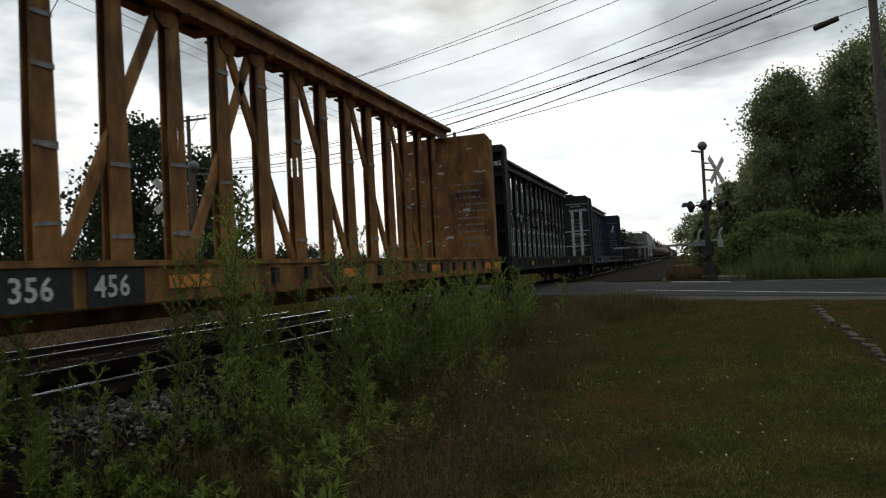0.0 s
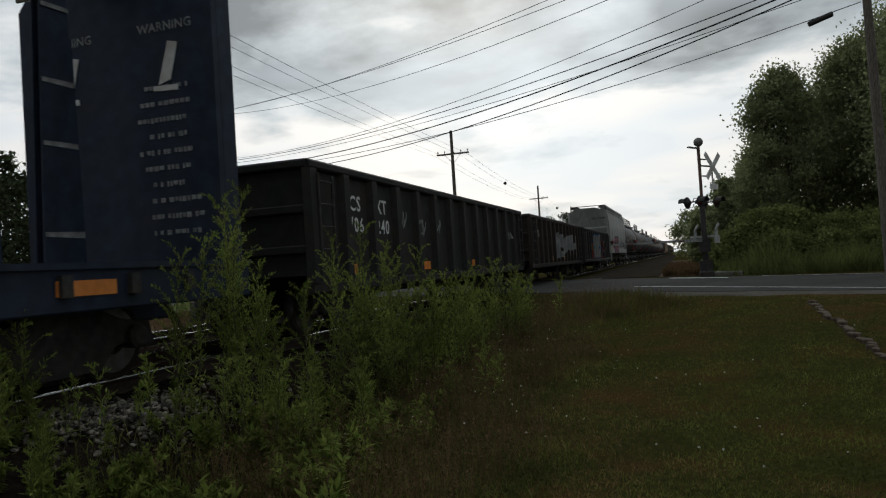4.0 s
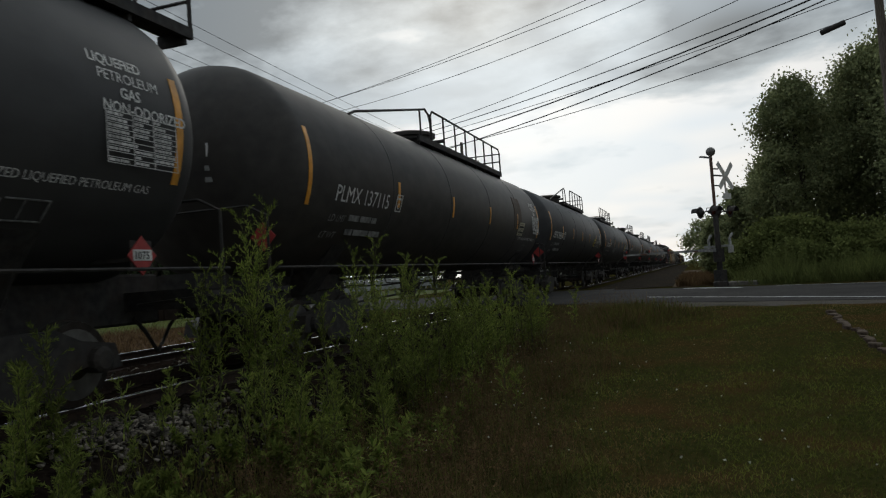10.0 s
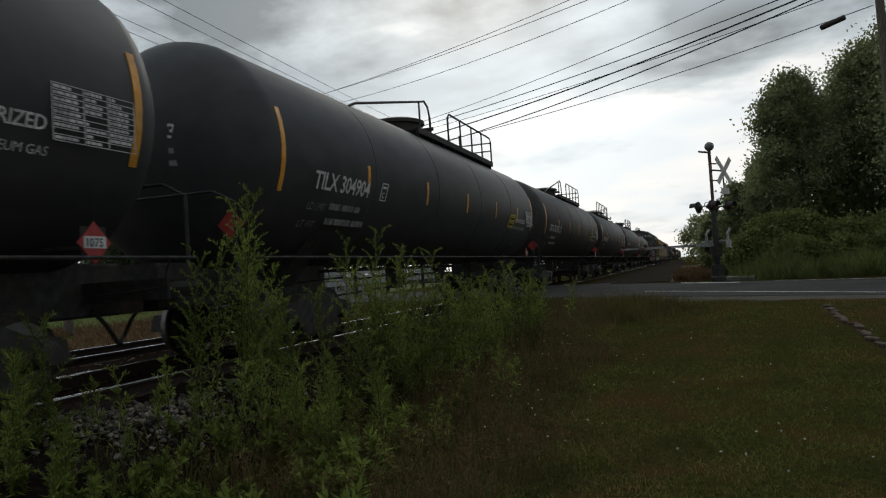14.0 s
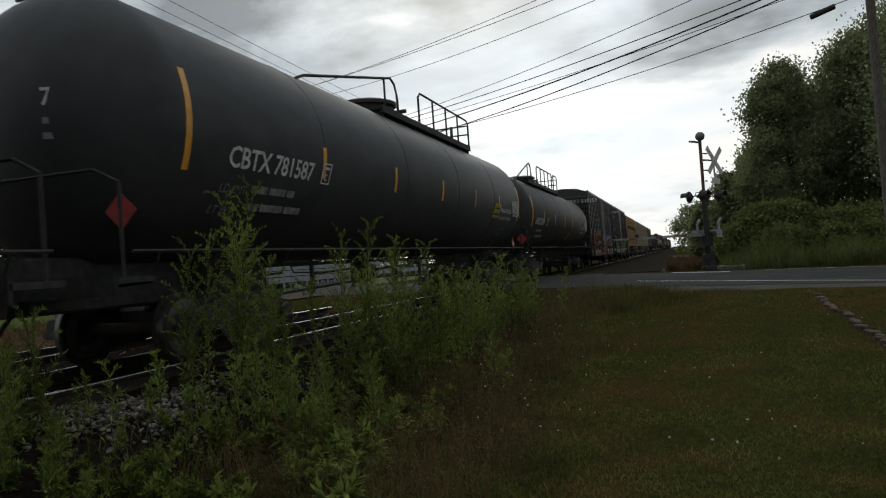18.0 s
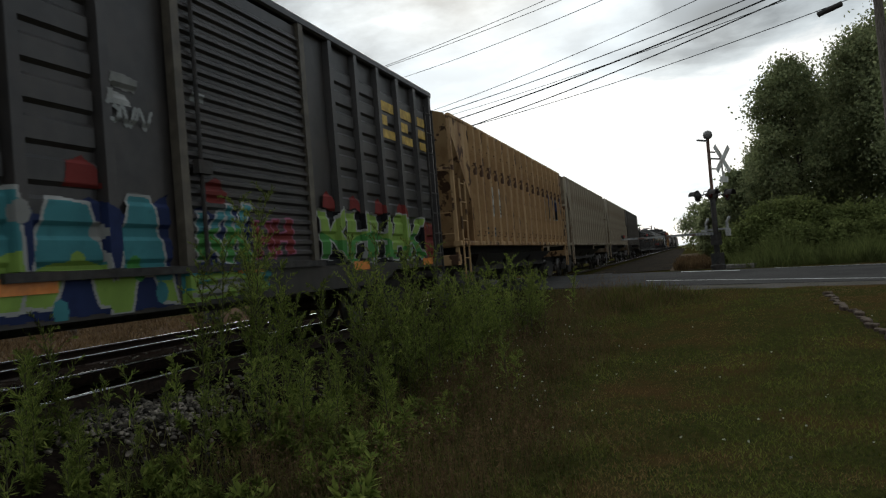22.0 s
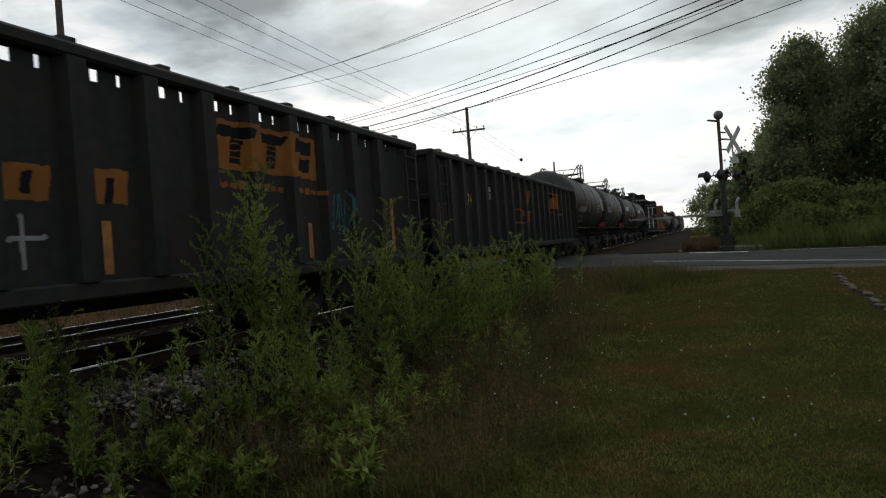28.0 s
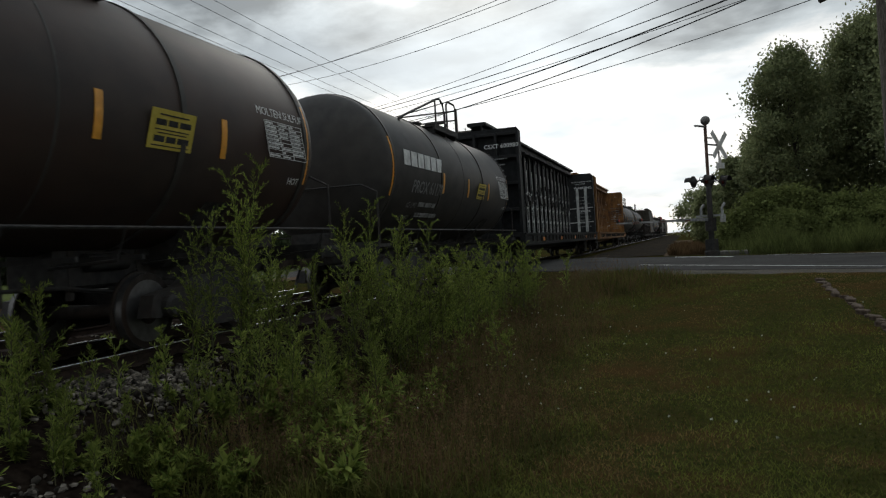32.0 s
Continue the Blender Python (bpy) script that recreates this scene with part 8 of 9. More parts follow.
def broad_weed(height, seed):
    """A low weed with larger cut leaves in whorls."""
    rnd = random.Random(seed)
    stem, leaf = Build(), Build()
    for st in range(5):
        a, t = rnd.uniform(0, 6.28), rnd.uniform(0.1, 0.7)
        hh = height * rnd.uniform(0.5, 1.0)
        top = Vector((math.cos(a) * t * hh, math.sin(a) * t * hh, hh))
        stem.tube([(0, 0, 0), top * 0.5 + Vector((0, 0, 0.05 * hh)), top], 0.004, 4, 0.002)
        for j in range(16):
            q = rnd.uniform(0.2, 1.0)
            d = (rand_dir(rnd) + Vector((0, 0, 0.3))).normalized()
            for lobe in range(4):
                leaf_quad(leaf, top * q, (d + rand_dir(rnd) * 0.55).normalized(), Vector((0, 0, 1)) + rand_dir(rnd) * 0.5, rnd.uniform(0.06, 0.12), rnd.uniform(0.010, 0.020))
    return stem, leaf


WEEDS = [(-4.27, 6.1, 2.25), (-4.23, 6.3, 2.2), (-4.08, 6.25, 1.7), (-4.6, 5.9, 1.55), (-4.39, 6.0, 1.75), (-4.25, 6.8, 1.5), (-3.85, 6.5, 1.3), (-3.65, 6.6, 1.5), (-3.84, 7.5, 1.95), (-3.60, 7.3, 1.7), (-3.76, 8.3, 2.15), (-3.73, 8.8, 1.9), (-3.45, 9.0, 1.85), (-3.27, 9.2, 1.95), (-3.86, 9.6, 1.65), (-3.72, 8.2, 1.5), (-3.49, 10.5, 1.55), (-3.37, 11, 1.5), (-3.26, 12, 1.55), (-3.02, 12.5, 1.65)]
WEEDS2 = [(-2.94, 13, 1.55), (-3.37, 11.6, 1.4), (-3.29, 12.8, 1.35), (-5.05, 4.7, 1.05), (-5.12, 4.6, 1.0), (-5.0, 4.3, 0.75), (-4.8, 4.3, 0.6), (-4.49, 4.9, 0.62), (-4.54, 4.7, 0.55), (-4.6, 4.6, 0.42), (-4.48, 5.3, 0.62), (-3.78, 5.6, 1.0), (-3.44, 5.7, 0.9), (-3.16, 5.9, 0.82), (-3.32, 7.0, 1.05), (-3.69, 5.2, 0.88), (-3.01, 5.3, 0.6), (-3.88, 4.9, 0.58)]


def make_weeds():
    rnd = random.Random(11)
    spots = list(WEEDS) + list(WEEDS2)
    for k in range(34):
        y = rnd.uniform(5.2, 15.5)
        x = -3.2 + rnd.gauss(0, 0.4) - 0.25 * max(0, (8 - y) / 4)
        spots.append((x, y, rnd.uniform(0.35, 0.75) if y < 8.5 else rnd.uniform(0.5, 1.2)))
    spots += [(-4.95, 3.9, 0.62), (-4.85, 3.75, 0.7), (-4.7, 3.6, 0.55), (-4.05, 3.75, 0.5), (-3.75, 3.9, 0.35), (-4.1, 3.25, 0.5), (-3.6, 3.55, 0.42), (-4.75, 4.0, 0.75), (-4.55, 3.8, 0.6), (-4.9, 4.25, 0.8), (-4.35, 3.6, 0.5), (-4.2, 3.9, 0.5), (-3.9, 3.6, 0.45), (-4.5, 4.15, 0.4)]
    for k in range(30):
        y = 7.9 + 5.6 * k / 29
        spots.append((-3.35 + 0.085 * (y - 9) + rnd.gauss(0, 0.2), y, rnd.uniform(0.75, 1.45)))
    spots += [(rnd.uniform(-5.2, -3.7), rnd.uniform(3.3, 6.6), rnd.uniform(0.15, 0.34)) for k in range(7)]
    for k in range(110):
        y = rnd.uniform(3.4, 7.5)
        x = rnd.uniform(-3.75, -2.0) - 0.1 * (y - 4) if k < 40 else rnd.uniform(-5.3, -2.6)
        if k >= 92:
            x, y = rnd.uniform(-4.8, -3.3), rnd.uniform(3.3, 4.4)
        if k >= 40 and abs(x + 4.75) < 0.42 and y > 4.7:
            x += 1.1
        me = shared(("broad", k % 4), lambda: (lambda sl: (sl[0].raw("stems", "stem"), sl[1].raw("leaves", "leaf_weed")))(broad_weed(0.34, 300 + k)))
        w = thing("weed_plant", "low green weed with broad cut leaves", "weed", "weeds beside the track", at=pose(x, y, max(land(x, y), bed_height(x, y) if x < -3.3 else -1) - 0.02, 0, 0, 97.0 * k) @ Matrix.Scale(rnd.uniform(0.6, 1.15) if k < 40 else rnd.uniform(0.35, 0.8), 4))
        part("stem", me[0], w)
        part("foliage", me[1], w)
    for k, (x, y, h) in enumerate(spots):
        size = min((0.6, 0.9, 1.3, 1.7, 2.1, 2.45), key=lambda s: abs(s - h))
        variant = k % 3
        thin = x < -4.45 and 4.4 < y < 5.2
        me = shared(("mug", size, variant, thin), lambda: (lambda sl: (sl[0].raw("stems", "stem"), sl[1].raw("leaves", "leaf_weed")))(mugwort(size, int(size * 100) + variant * 7, 0.5 if thin else 0.85)))
        z = max(land(x, y), bed_height(x, y) if x < -3.3 else -1)
        w = thing("weed_plant", "tall branching green weed with narrow leaves" if h > 1.2 else "low bushy green weed with narrow leaves", "weed", "weeds beside the track", at=pose(x, y, z - 0.02, 0, 0, 137.5 * k) @ Matrix.Scale(h / size, 4))
        part("stem", me[0], w)
        part("foliage", me[1], w)
        if h > 0.95 and y < 13:
            SWAYING.append((w, x, y, z - 0.02, 137.5 * k, h / size))


SWAYING = []
make_weeds()


def make_dry_grass():
    """Tall thin seeding stalks and rank grass between the weeds and the mown lawn."""
    rnd = random.Random(21)
    stalk, blade, head = Build(), Build(), Build()
    for k in range(8000):
        y = 4.2 + 16.0 * rnd.random() ** 1.3
        x = rnd.uniform(-3.6, -1.3 + 0.25 * math.sin(y * 1.3) - 0.02 * y) + max(0.0, rnd.gauss(0, 0.3))
        if noise.noise((x * 0.9, y * 0.6, 3.0)) < -0.25:
            continue
        z = land(x, y)
        h = rnd.uniform(0.18, 0.6) * (0.8 + 0.4 * noise.noise((x, y, 7.0)))
        a, t = rnd.uniform(0, 6.28), rnd.uniform(0.08, 0.7)
        p0 = Vector((x, y, z))
        p1 = p0 + Vector((math.cos(a) * t * h, math.sin(a) * t * h, h))
        s = Vector((math.cos(a + 1.57), math.sin(a + 1.57), 0)) * 0.002
        i = len(stalk.v)
        stalk.v += [tuple(p0 - s), tuple(p0 + s), tuple(p1)]
        stalk.f.append((i, i + 1, i + 2))
        if k % 2 == 0:
            for j in range(rnd.randint(5, 11)):
                q = p1 - Vector((0, 0, 1)) * rnd.uniform(0, 0.16) + rand_dir(rnd) * 0.02
                leaf_quad(head, q, (rand_dir(rnd) + Vector((0, 0, 0.8))).normalized(), rand_dir(rnd), rnd.uniform(0.014, 0.034), rnd.uniform(0.004, 0.008))
    for k in range(26000):
        y = 4.0 + 17.0 * rnd.random() ** 1.4
        x = rnd.uniform(-4.4, -1.1 + 0.25 * math.sin(y * 1.3) - 0.02 * y) + max(0.0, rnd.gauss(0, 0.35))
        z = max(land(x, y), bed_height(x, y) if x < -3.3 else -1)
        if x < -3.9 and rnd.random() < 0.72:
            continue
        h = rnd.uniform(0.06, 0.26) * (0.9 + 0.6 * noise.noise((x * 0.8, y * 0.8, 1.0))) * (1.0 - 0.55 * smooth(-2.3, -1.2, x))
        a, t = rnd.uniform(0, 6.28), rnd.uniform(0.2, 1.5)
        p0 = Vector((x, y, z - 0.01))
        pm = p0 + Vector((math.cos(a) * t * h * 0.3, math.sin(a) * t * h * 0.3, h * 0.65))
        p1 = p0 + Vector((math.cos(a) * t * h, math.sin(a) * t * h, h * 0.95))
        s = Vector((math.cos(a + 1.57), math.sin(a + 1.57), 0)) * rnd.uniform(0.003, 0.006)
        i = len(blade.v)
        blade.v += [tuple(p0 - s), tuple(p0 + s), tuple(pm + s * 0.8), tuple(pm - s * 0.8), tuple(p1)]
        blade.f += [(i, i + 1, i + 2, i + 3), (i + 3, i + 2, i + 4)]
    # a dark ragged tuft at the road edge
    for k in range(3600):
        x, y = -1.3 + rnd.gauss(0, 0.75), 17.2 + rnd.gauss(0, 0.9)
        p0, h = Vector((x, y, land(x, y) - 0.01)), rnd.uniform(0.12, 0.5) * math.exp(-0.5 * ((x + 1.3) / 1.1) ** 2)
        leaf_quad(blade if k % 3 else stalk, p0, (rand_dir(rnd) * 0.6 + Vector((0, 0, 1))).normalized(), rand_dir(rnd), h, rnd.uniform(0.004, 0.009))
    thing("dry_stalks", "thin dry seeding grass stalks beside the lawn", "dry grass", kind="stuff", me=stalk.raw("dry_stalks", "leaf_dry"))
    thing("seed_heads", "brown seed heads on dry grass stalks", "dry grass", kind="stuff", me=head.raw("seed_heads", "leaf_dry"))
    thing("rank_grass", "rank uncut grass under the weeds", "grass", kind="stuff", me=blade.raw("rank_grass", "grass"))


make_dry_grass()


def make_lawn():
    rnd = random.Random(31)
    b, dry, flower = Build(), Build(), Build()
    for k in range(150000):
        y = 4.0 + 17.5 * rnd.random() ** 1.9
        x = rnd.uniform(-1.5 - 0.02 * y, 1.6 + 0.62 * y * 0.95)
        if x < -1.15 + 0.25 * math.sin(y * 1.3) - 0.02 * y and rnd.random() < 0.5:
            continue
        if y > road_edges(x)[0] - 1.7 - 0.7 * noise.noise((x * 0.9, y, 4.0)) and rnd.random() < 0.9:
            continue
        z = land(x, y)
        patch = 1.2 * noise.noise((x * 0.42, y * 0.36, 5.0)) + 0.5 * noise.noise((x * 1.7, y * 1.7, 9.0))
        h = rnd.uniform(0.012, 0.036) * (1.0 + 0.7 * patch)
        a, t = rnd.uniform(0, 6.28), rnd.uniform(0.4, 1.9)
        s = Vector((math.cos(a + 1.57), math.sin(a + 1.57), 0)) * rnd.uniform(0.0020, 0.0042) * (1 + 0.05 * y)
        p0 = Vector((x, y, z - 0.004))
        p1 = p0 + Vector((math.cos(a) * t * h, math.sin(a) * t * h, max(0.009, h)))
        worn = 0.55 * math.exp(-((x + 0.75) / 0.55) ** 2) + 0.35 * smooth(1.6, 2.8, x)
        to = dry if rnd.random() < 0.28 - 1.4 * patch + worn * (0.6 + noise.noise((x * 0.9, y * 0.7, 2.0))) else b
        i = len(to.v)
        to.v += [tuple(p0 - s), tuple(p0 + s), tuple(p1)]
        to.f.append((i, i + 1, i + 2))
    spots = [(0.44, 6.93), (0.64, 6.96), (0.79, 6.69), (-0.21, 6.26), (0.12, 6.2), (0.30, 6.15), (0.55, 5.7), (0.2, 8.9), (0.5, 9.6), (0.9, 10.4), (-0.3, 9.3), (0.05, 9.5)]
    spots += [(rnd.uniform(-1.0, 3.2), rnd.uniform(5.0, 14.0)) for k in range(24)] + [(rnd.uniform(-3.2, -0.8), rnd.uniform(5.0, 12.0)) for k in range(70)]
    for k, (x, y) in enumerate(spots):
        c = Vector((x, y, land(x, y) + (0.06 if k < 36 else rnd.uniform(0.15, 0.5))))
        r = 0.015 if k < 12 else rnd.uniform(0.006, 0.012)
        for j in range(16):
            leaf_quad(flower, c, (rand_dir(rnd) + Vector((0, 0, 0.5))).normalized(), rand_dir(rnd), r, r * 0.35)
    thing("lawn_grass", "short mown lawn grass, green with worn patches", "grass", kind="stuff", me=b.raw("lawn_grass", "lawn_blade"))
    thing("lawn_thatch", "short straw-coloured dry lawn grass", "dry grass", kind="stuff", me=dry.raw("lawn_thatch", "thatch"))
    thing("clover_flowers", "small white clover flowers dotted over the lawn", "flowers", kind="stuff", me=flower.raw("clover_flowers", "petal"))


make_lawn()


def pebble(b, x, y, z, r, rnd):
    """A broken, angular stone."""
    k, n, flat, turn = len(b.v), 5, rnd.uniform(0.45, 0.95), rnd.uniform(0, 6.28)
    wide = rnd.uniform(0.65, 1.0)
    tip = (rnd.gauss(0, 0.3), rnd.gauss(0, 0.3))
    for h, w in ((-0.5, 0.85), (0.2, 1.0), (0.75, 0.55)):
        for j in range(n):
            a = 6.283 * j / n
            q = r * w * rnd.uniform(0.65, 1.25)
            u, v = q * math.cos(a), wide * q * math.sin(a)
            b.v.append((x + u * math.cos(turn) - v * math.sin(turn), y + u * math.sin(turn) + v * math.cos(turn), z + r * flat * (h + (tip[0] * u + tip[1] * v) / r)))
    for i in range(2):
        for j in range(n):
            b.f.append((k + i * n + j, k + i * n + (j + 1) % n, k + (i + 1) * n + (j + 1) % n, k + (i + 1) * n + j))
    b.f.append(tuple(k + 2 * n + j for j in range(n)))


def make_stones():
    rnd = random.Random(41)
    b = Build()
    for k in range(7000):
        if k < 1500:
            # two bare patches between the weeds
            x, y = (rnd.gauss(-4.75, 0.33), rnd.gauss(5.45, 0.6)) if k < 1100 else (rnd.gauss(-5.5, 0.25), rnd.gauss(5.3, 0.3))
        else:
            y = 2.8 + 16.3 * rnd.random() ** 1.6
            x = rnd.uniform(-5.3, -3.5) if rnd.random() < 0.75 else rnd.uniform(-10.5, -7.6)
            if noise.noise((x * 1.1, y * 1.0, 6.0)) < rnd.uniform(0.1, 0.5):
                continue
        pebble(b, x, y, bed_height(x, y) + 0.01, rnd.uniform(0.014, 0.036), rnd)
    thing("ballast_stones", "loose grey-brown crushed stones on the ballast shoulder", "stones", kind="stuff", me=b.raw("ballast_stones", "stone"))
    edge = [(2.51, 16.1), (2.46, 14.9), (2.45, 14.0), (2.46, 13.3), (2.5, 12.5), (2.47, 11.6), (2.43, 10.8), (2.5, 10.0), (2.62, 9.3)]
    way = 0.0
    while way < len(edge) - 1.06:
        i = int(way)
        f = way - i
        x = edge[i][0] + (edge[i + 1][0] - edge[i][0]) * f + rnd.gauss(0, 0.03)
        y = edge[i][1] + (edge[i + 1][1] - edge[i][1]) * f
        one = Build()
        long, wide, thick = rnd.uniform(0.07, 0.15), rnd.uniform(0.05, 0.09), rnd.uniform(0.015, 0.055)
        rim = [(wide * math.cos(0.785 * q + 0.39) * rnd.uniform(0.85, 1.2), long * math.sin(0.785 * q + 0.39) * rnd.uniform(0.85, 1.2)) for q in range(8)]
        one.add([(a, c, -0.06) for a, c in rim] + [(a, c, thick * 0.7) for a, c in rim] + [(a * 0.82, c * 0.86, thick) for a, c in rim], [tuple(range(16, 24))] + [(r * 8 + q, r * 8 + (q + 1) % 8, r * 8 + 8 + (q + 1) % 8, r * 8 + 8 + q) for r in range(2) for q in range(8)])
        thing("edging_stone", "flat weathered tan stone in a row edging the lawn", "stone", "stones edging the lawn", me=one.raw("edging_stone", "edge_stone"), at=pose(x, y, land(x, y) + 0.01, rnd.gauss(0, 3), rnd.gauss(0, 4), rnd.gauss(0, 10)))
        way += 2.05 * long / math.hypot(edge[i + 1][0] - edge[i][0], edge[i + 1][1] - edge[i][1])


make_stones()


def crown(centres, per, spread, leaf, seed):
    rnd = random.Random(seed)
    b = Build()
    for c in centres:
        for k in range(per):
            p = Vector(c) + Vector((rnd.gauss(0, spread), rnd.gauss(0, spread), rnd.gauss(0, spread * 0.75)))
            d = rand_dir(rnd)
            leaf_quad(b, p, d, rand_dir(rnd), leaf * rnd.uniform(0.6, 1.3), leaf * rnd.uniform(0.28, 0.5))
    return b


def tree(x, y, base, height, radius, seed, label, leaf=0.42, clumps=170, per=80, low=0.16, material="leaf_tree", group="trees beside the road"):
    rnd = random.Random(seed)
    t = thing("tree", label, "tree", group, at=pose(x, y, base))
    wood = Build()
    lean = (rnd.uniform(-0.05, 0.05) * height, rnd.uniform(-0.05, 0.05) * height)
    trunk = [(lean[0] * (k / 8) ** 1.5, lean[1] * (k / 8) ** 1.5, height * 0.86 * k / 8) for k in range(9)]
    wood.tube(trunk, 0.028 * height * 0.7, 10, 0.03)
    centres = []
    for k in range(clumps):
        q = low + (1 - low) * rnd.random() ** 0.85
        ring = math.sin(math.pi * min(1, max(0.0, (q - low) / (1 - low)) ** 0.75 * 0.92 + 0.08)) ** 0.6
        a = rnd.uniform(0, 6.283)
        r = radius * ring * math.sqrt(rnd.uniform(0.25, 1.0)) * (1 + 0.25 * noise.noise((math.cos(a) * 2, math.sin(a) * 2, q * 4 + seed)))
        centres.append((lean[0] * q + r * math.cos(a), lean[1] * q + r * math.sin(a), height * q))
    for c in centres[:26]:
        z0 = max(0.12 * height, c[2] - 0.28 * height)
        q = z0 / (0.86 * height)
        p0 = Vector((lean[0] * q ** 1.5, lean[1] * q ** 1.5, z0))
        wood.tube([p0, p0.lerp(Vector(c), 0.5) + Vector((0, 0, -0.03 * height)), c], 0.008 * height * 0.7, 5, 0.012)
    part("trunk", wood.raw("trunk", "bark", True), t, "rough grey-brown trunk and limbs")
    part("crown", crown(centres, per, radius * (0.17 if per > 150 else 0.15), leaf, seed + 1).raw("crown", material), t, "dense leafy crown with ragged edge")
    return t


FINE = dict(leaf=0.18, per=230)
tree(6.7, 47.0, 0.5, 11.4, 2.5, 1, "broad dark green tree with a ragged crown", **FINE)
tree(10.4, 49.0, 0.5, 13.0, 3.2, 2, "tall dark green tree with a ragged crown", clumps=230, **FINE)
tree(13.8, 47.0, 0.5, 14.2, 4.0, 3, "tall dark green tree with a ragged crown", clumps=230, **FINE)
tree(12.4, 39.5, 0.5, 12.4, 3.0, 4, "leafy green tree overhung with vines", clumps=200, **FINE)
tree(5.9, 62.0, 0.5, 8.0, 1.9, 5, "lower dark green tree by the track", **FINE)
tree(10.5, 66.0, 0.5, 12.5, 3.6, 6, "dark green tree behind the others", clumps=140)
tree(17.5, 44.0, 0.5, 14.6, 4.6, 7, "tall dark green tree with a ragged crown", clumps=200)
SCRUB = dict(leaf=0.2, per=130, low=0.04)
tree(1.9, 60.0, 0.4, 4.4, 1.3, 15, "low dark green scrub tree by the track", clumps=80, **SCRUB)
tree(3.2, 50.0, 0.4, 5.6, 1.3, 16, "low dark green scrub tree by the track", clumps=100, **SCRUB)
tree(4.9, 49.0, 0.4, 7.0, 1.5, 17, "dark green scrub tree between the track and the tall trees", clumps=110, **SCRUB)
tree(3.4, 84.0, 0.4, 5.4, 2.2, 8, "small dark green tree far along the track", clumps=60, low=0.05)
tree(5.2, 110.0, 0.4, 7.0, 3.5, 9, "dark green tree far along the track", clumps=60, low=0.05)
tree(3.0, 150.0, 0.4, 9.0, 5.0, 10, "far dark green tree by the track", leaf=0.45, clumps=60, low=0.05)
FAR = "dark tree standing beyond the far lawn"
tree(-51.5, 60.0, 0.2, 17.2, 6.4, 12, FAR, leaf=0.5, clumps=150, per=55, low=0.12, material="leaf_far", group="trees beyond the far lawn")
tree(-46.0, 63.0, 0.2, 14.5, 4.6, 13, FAR, leaf=0.5, clumps=80, per=55, low=0.12, material="leaf_far", group="trees beyond the far lawn")
tree(-57.5, 63.0, 0.2, 13.5, 4.6, 14, FAR, leaf=0.5, clumps=80, per=55, low=0.12, material="leaf_far", group="trees beyond the far lawn")
for k, (x, y, h) in enumerate(((-70, 60, 16), (-76, 66, 15), (-82, 60, 16), (-66, 72, 12))):
    tree(x, y, 0.2, h, 4.2, 20 + k, FAR, leaf=0.5, clumps=90, per=50, low=0.08, material="leaf_far", group="trees beyond the far lawn")
for k in range(-9, 15):
    rnd_k = random.Random(160 + k)
    tree(-88 + 5.6 * k, 92 + 10 * rnd_k.random() + 1.2 * k, 0.2, rnd_k.uniform(4.0, 6.5), rnd_k.uniform(3.5, 5.0), 60 + k, "low dark tree in the far hedgerow", leaf=0.4, clumps=40, per=40, low=0.02, material="leaf_far", group="far hedgerow")
for k in range(5):
    tree(-42 + 5.2 * k, 250 + 9 * (k % 3), 0.2, (15, 17, 17, 15, 11)[k], 6.5, 90 + k, "far dark tree on the skyline", leaf=0.8, clumps=50, per=40, low=0.02, material="leaf_far", group="far trees on the skyline")


def bush(x, y, w, d, h, seed, label, leaf=0.15, clumps=90, per=90, spread=0.26, material="leaf_bush", group="thicket beside the road"):
    rnd = random.Random(seed)
    t = thing("bush", label, "bush", group, at=pose(x, y, 0.4))
    wood, centres = Build(), []
    for k in range(clumps):
        a, q = rnd.uniform(0, 6.283), rnd.random() ** 0.6
        zz = 0.92 * h * q * (0.9 + 0.2 * rnd.random())
        r = math.sqrt(max(0.05, 1 - (q * 0.95) ** 2)) * math.sqrt(rnd.uniform(0.35, 1))
        centres.append((w * r * math.cos(a), d * r * math.sin(a), max(0.15, zz)))
    for c in centres[:14]:
        wood.tube([(c[0] * 0.2, c[1] * 0.2, 0), (c[0] * 0.6, c[1] * 0.6, c[2] * 0.6), c], 0.025, 5, 0.006)
    part("branches", wood.raw("branches", "bark"), t)
    part("foliage", crown(centres, per, spread, leaf, seed + 5).raw("foliage", material), t, "dense leafy foliage")


for k, (x, y, w, d, h) in enumerate(((2.4, 36.2, 0.9, 1.2, 1.9), (3.5, 36.6, 1.2, 1.4, 2.8), (5.0, 37.0, 1.4, 1.5, 2.9), (6.5, 36.4, 1.3, 1.4, 2.5), (8.0, 36.0, 1.4, 1.5, 2.4), (9.6, 35.6, 1.4, 1.5, 2.5), (11.2, 35.2, 1.5, 1.5, 2.6), (4.4, 34.6, 1.0, 0.9, 1.6), (6.2, 34.0, 1.0, 0.9, 1.5), (7.8, 33.4, 1.1, 0.9, 1.6), (9.4, 32.8, 1.1, 0.9, 1.6))):
    bush(x, y, w, d, h, 130 + k, "bright green thicket bush at the road edge")


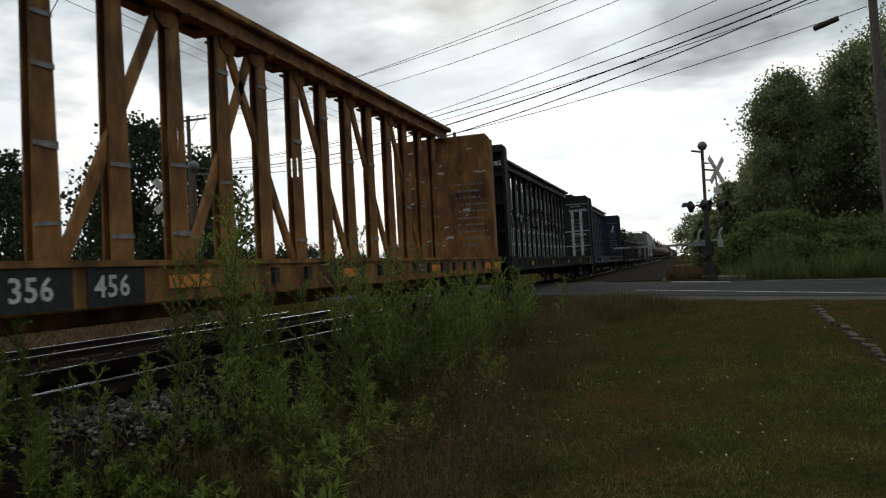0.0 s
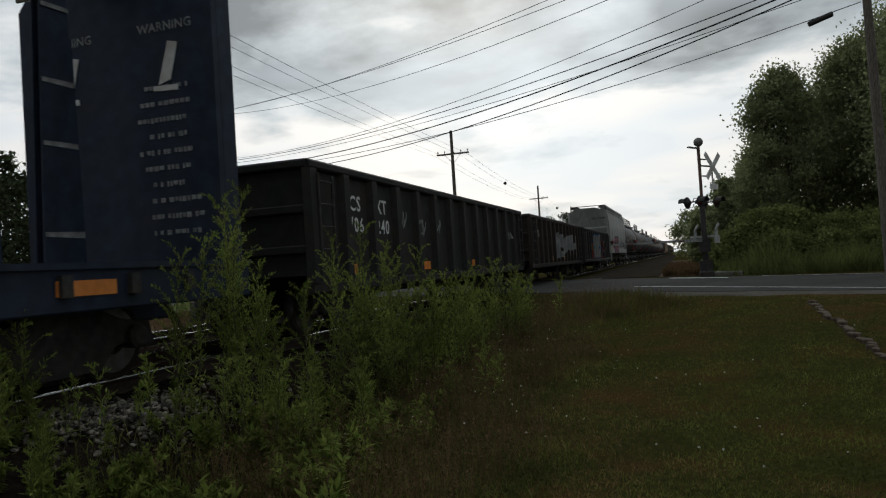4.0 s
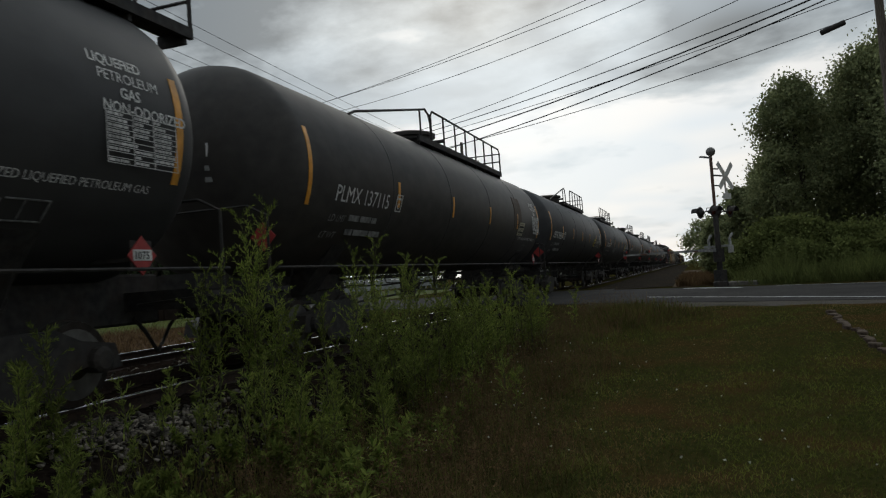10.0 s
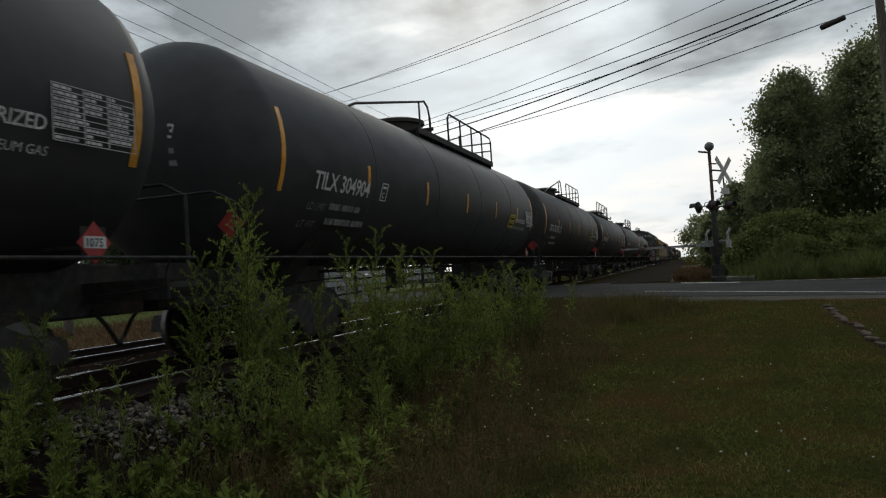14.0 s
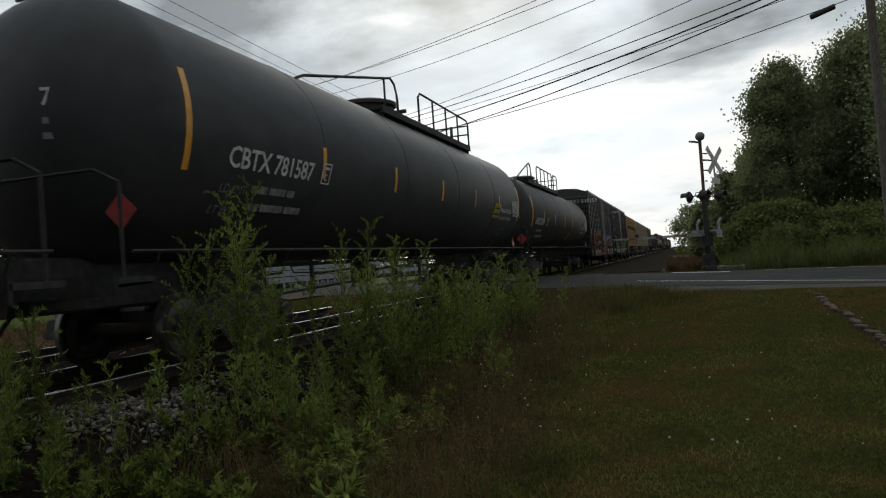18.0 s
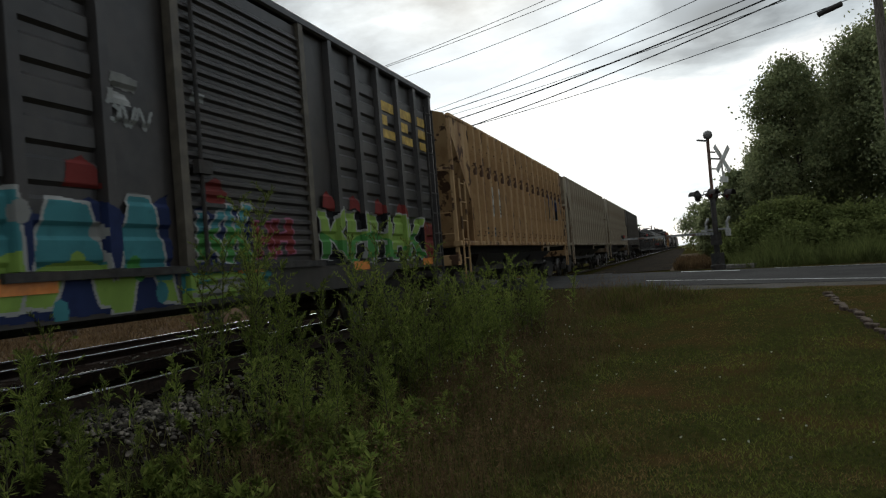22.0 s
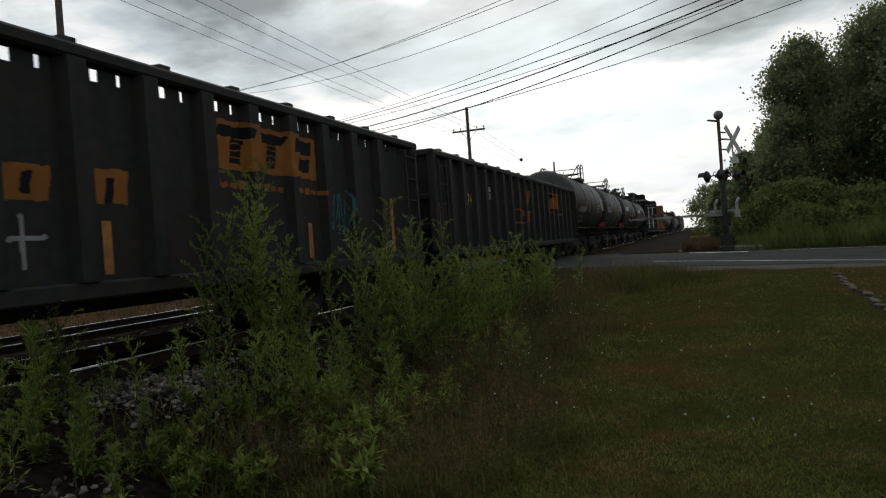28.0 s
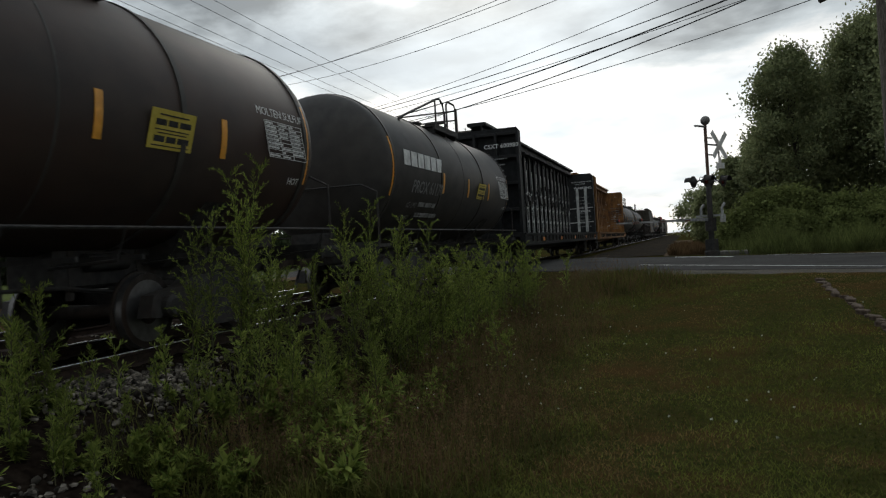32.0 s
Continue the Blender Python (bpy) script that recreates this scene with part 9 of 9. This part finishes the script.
for k in range(13):
    rnd_k = random.Random(410 + k)
    bush(-112 + 6.2 * k, 62 + 6 * rnd_k.random(), 4.6, 2.0, rnd_k.uniform(3.2, 4.6), 420 + k, "dark hedge bush beyond the far lawn", 0.5, 50, 55, 0.75, "leaf_far", "hedge beyond the far lawn")


def make_far_weeds():
    rnd = random.Random(51)
    b, g = Build(), Build()
    for k in range(22000):
        x, y = rnd.uniform(-25, -13.8), rnd.uniform(6, 27)
        patch = noise.noise((x * 0.8, y * 0.6, 3.0))
        if patch < rnd.uniform(-0.5, 0.1):
            continue
        h = rnd.uniform(0.06, 0.30) * (1 + 1.2 * max(0, patch))
        p0 = Vector((x, y, 0.2))
        d = (rand_dir(rnd) * 0.8 + Vector((0, 0, 1))).normalized()
        leaf_quad(b, p0, d, rand_dir(rnd), h, 0.012)
    for k in range(5000):
        x, y = rnd.uniform(-34, -24), rnd.uniform(12, 40)
        leaf_quad(g, Vector((x, y, 0.16)), (rand_dir(rnd) * 0.6 + Vector((0, 0, 1))).normalized(), rand_dir(rnd), rnd.uniform(0.08, 0.3), 0.014)
    for k in range(5000):
        x, y = rnd.uniform(-0.7, 1.1), 33.6 + 26 * rnd.random() ** 2
        leaf_quad(b, Vector((x, y, land(x, y))), (rand_dir(rnd) * 0.35 + Vector((0, 0, 1))).normalized(), rand_dir(rnd), rnd.uniform(0.1, 0.5), 0.012)
    for k in range(9000):
        x = rnd.uniform(1.8, 12)
        y = 32.6 - 0.35 * x + rnd.uniform(0, 3.0)
        leaf_quad(g, Vector((x, y, 0.4)), (rand_dir(rnd) * 0.55 + Vector((0, 0, 1))).normalized(), rand_dir(rnd), rnd.uniform(0.3, 1.0) * (1.25 + 1.1 * noise.noise((x * 0.7, y * 0.9, 2.0))), rnd.uniform(0.008, 0.018))
    thing("far_dry_weeds", "reddish-brown dry weeds along the far track", "dry grass", kind="stuff", me=b.raw("far_dry_weeds", "leaf_dry"))
    thing("verge_grass", "tall green verge grass along the road and far track", "grass", kind="stuff", me=g.raw("verge_grass", "leaf_bush"))


make_far_weeds()


motions()
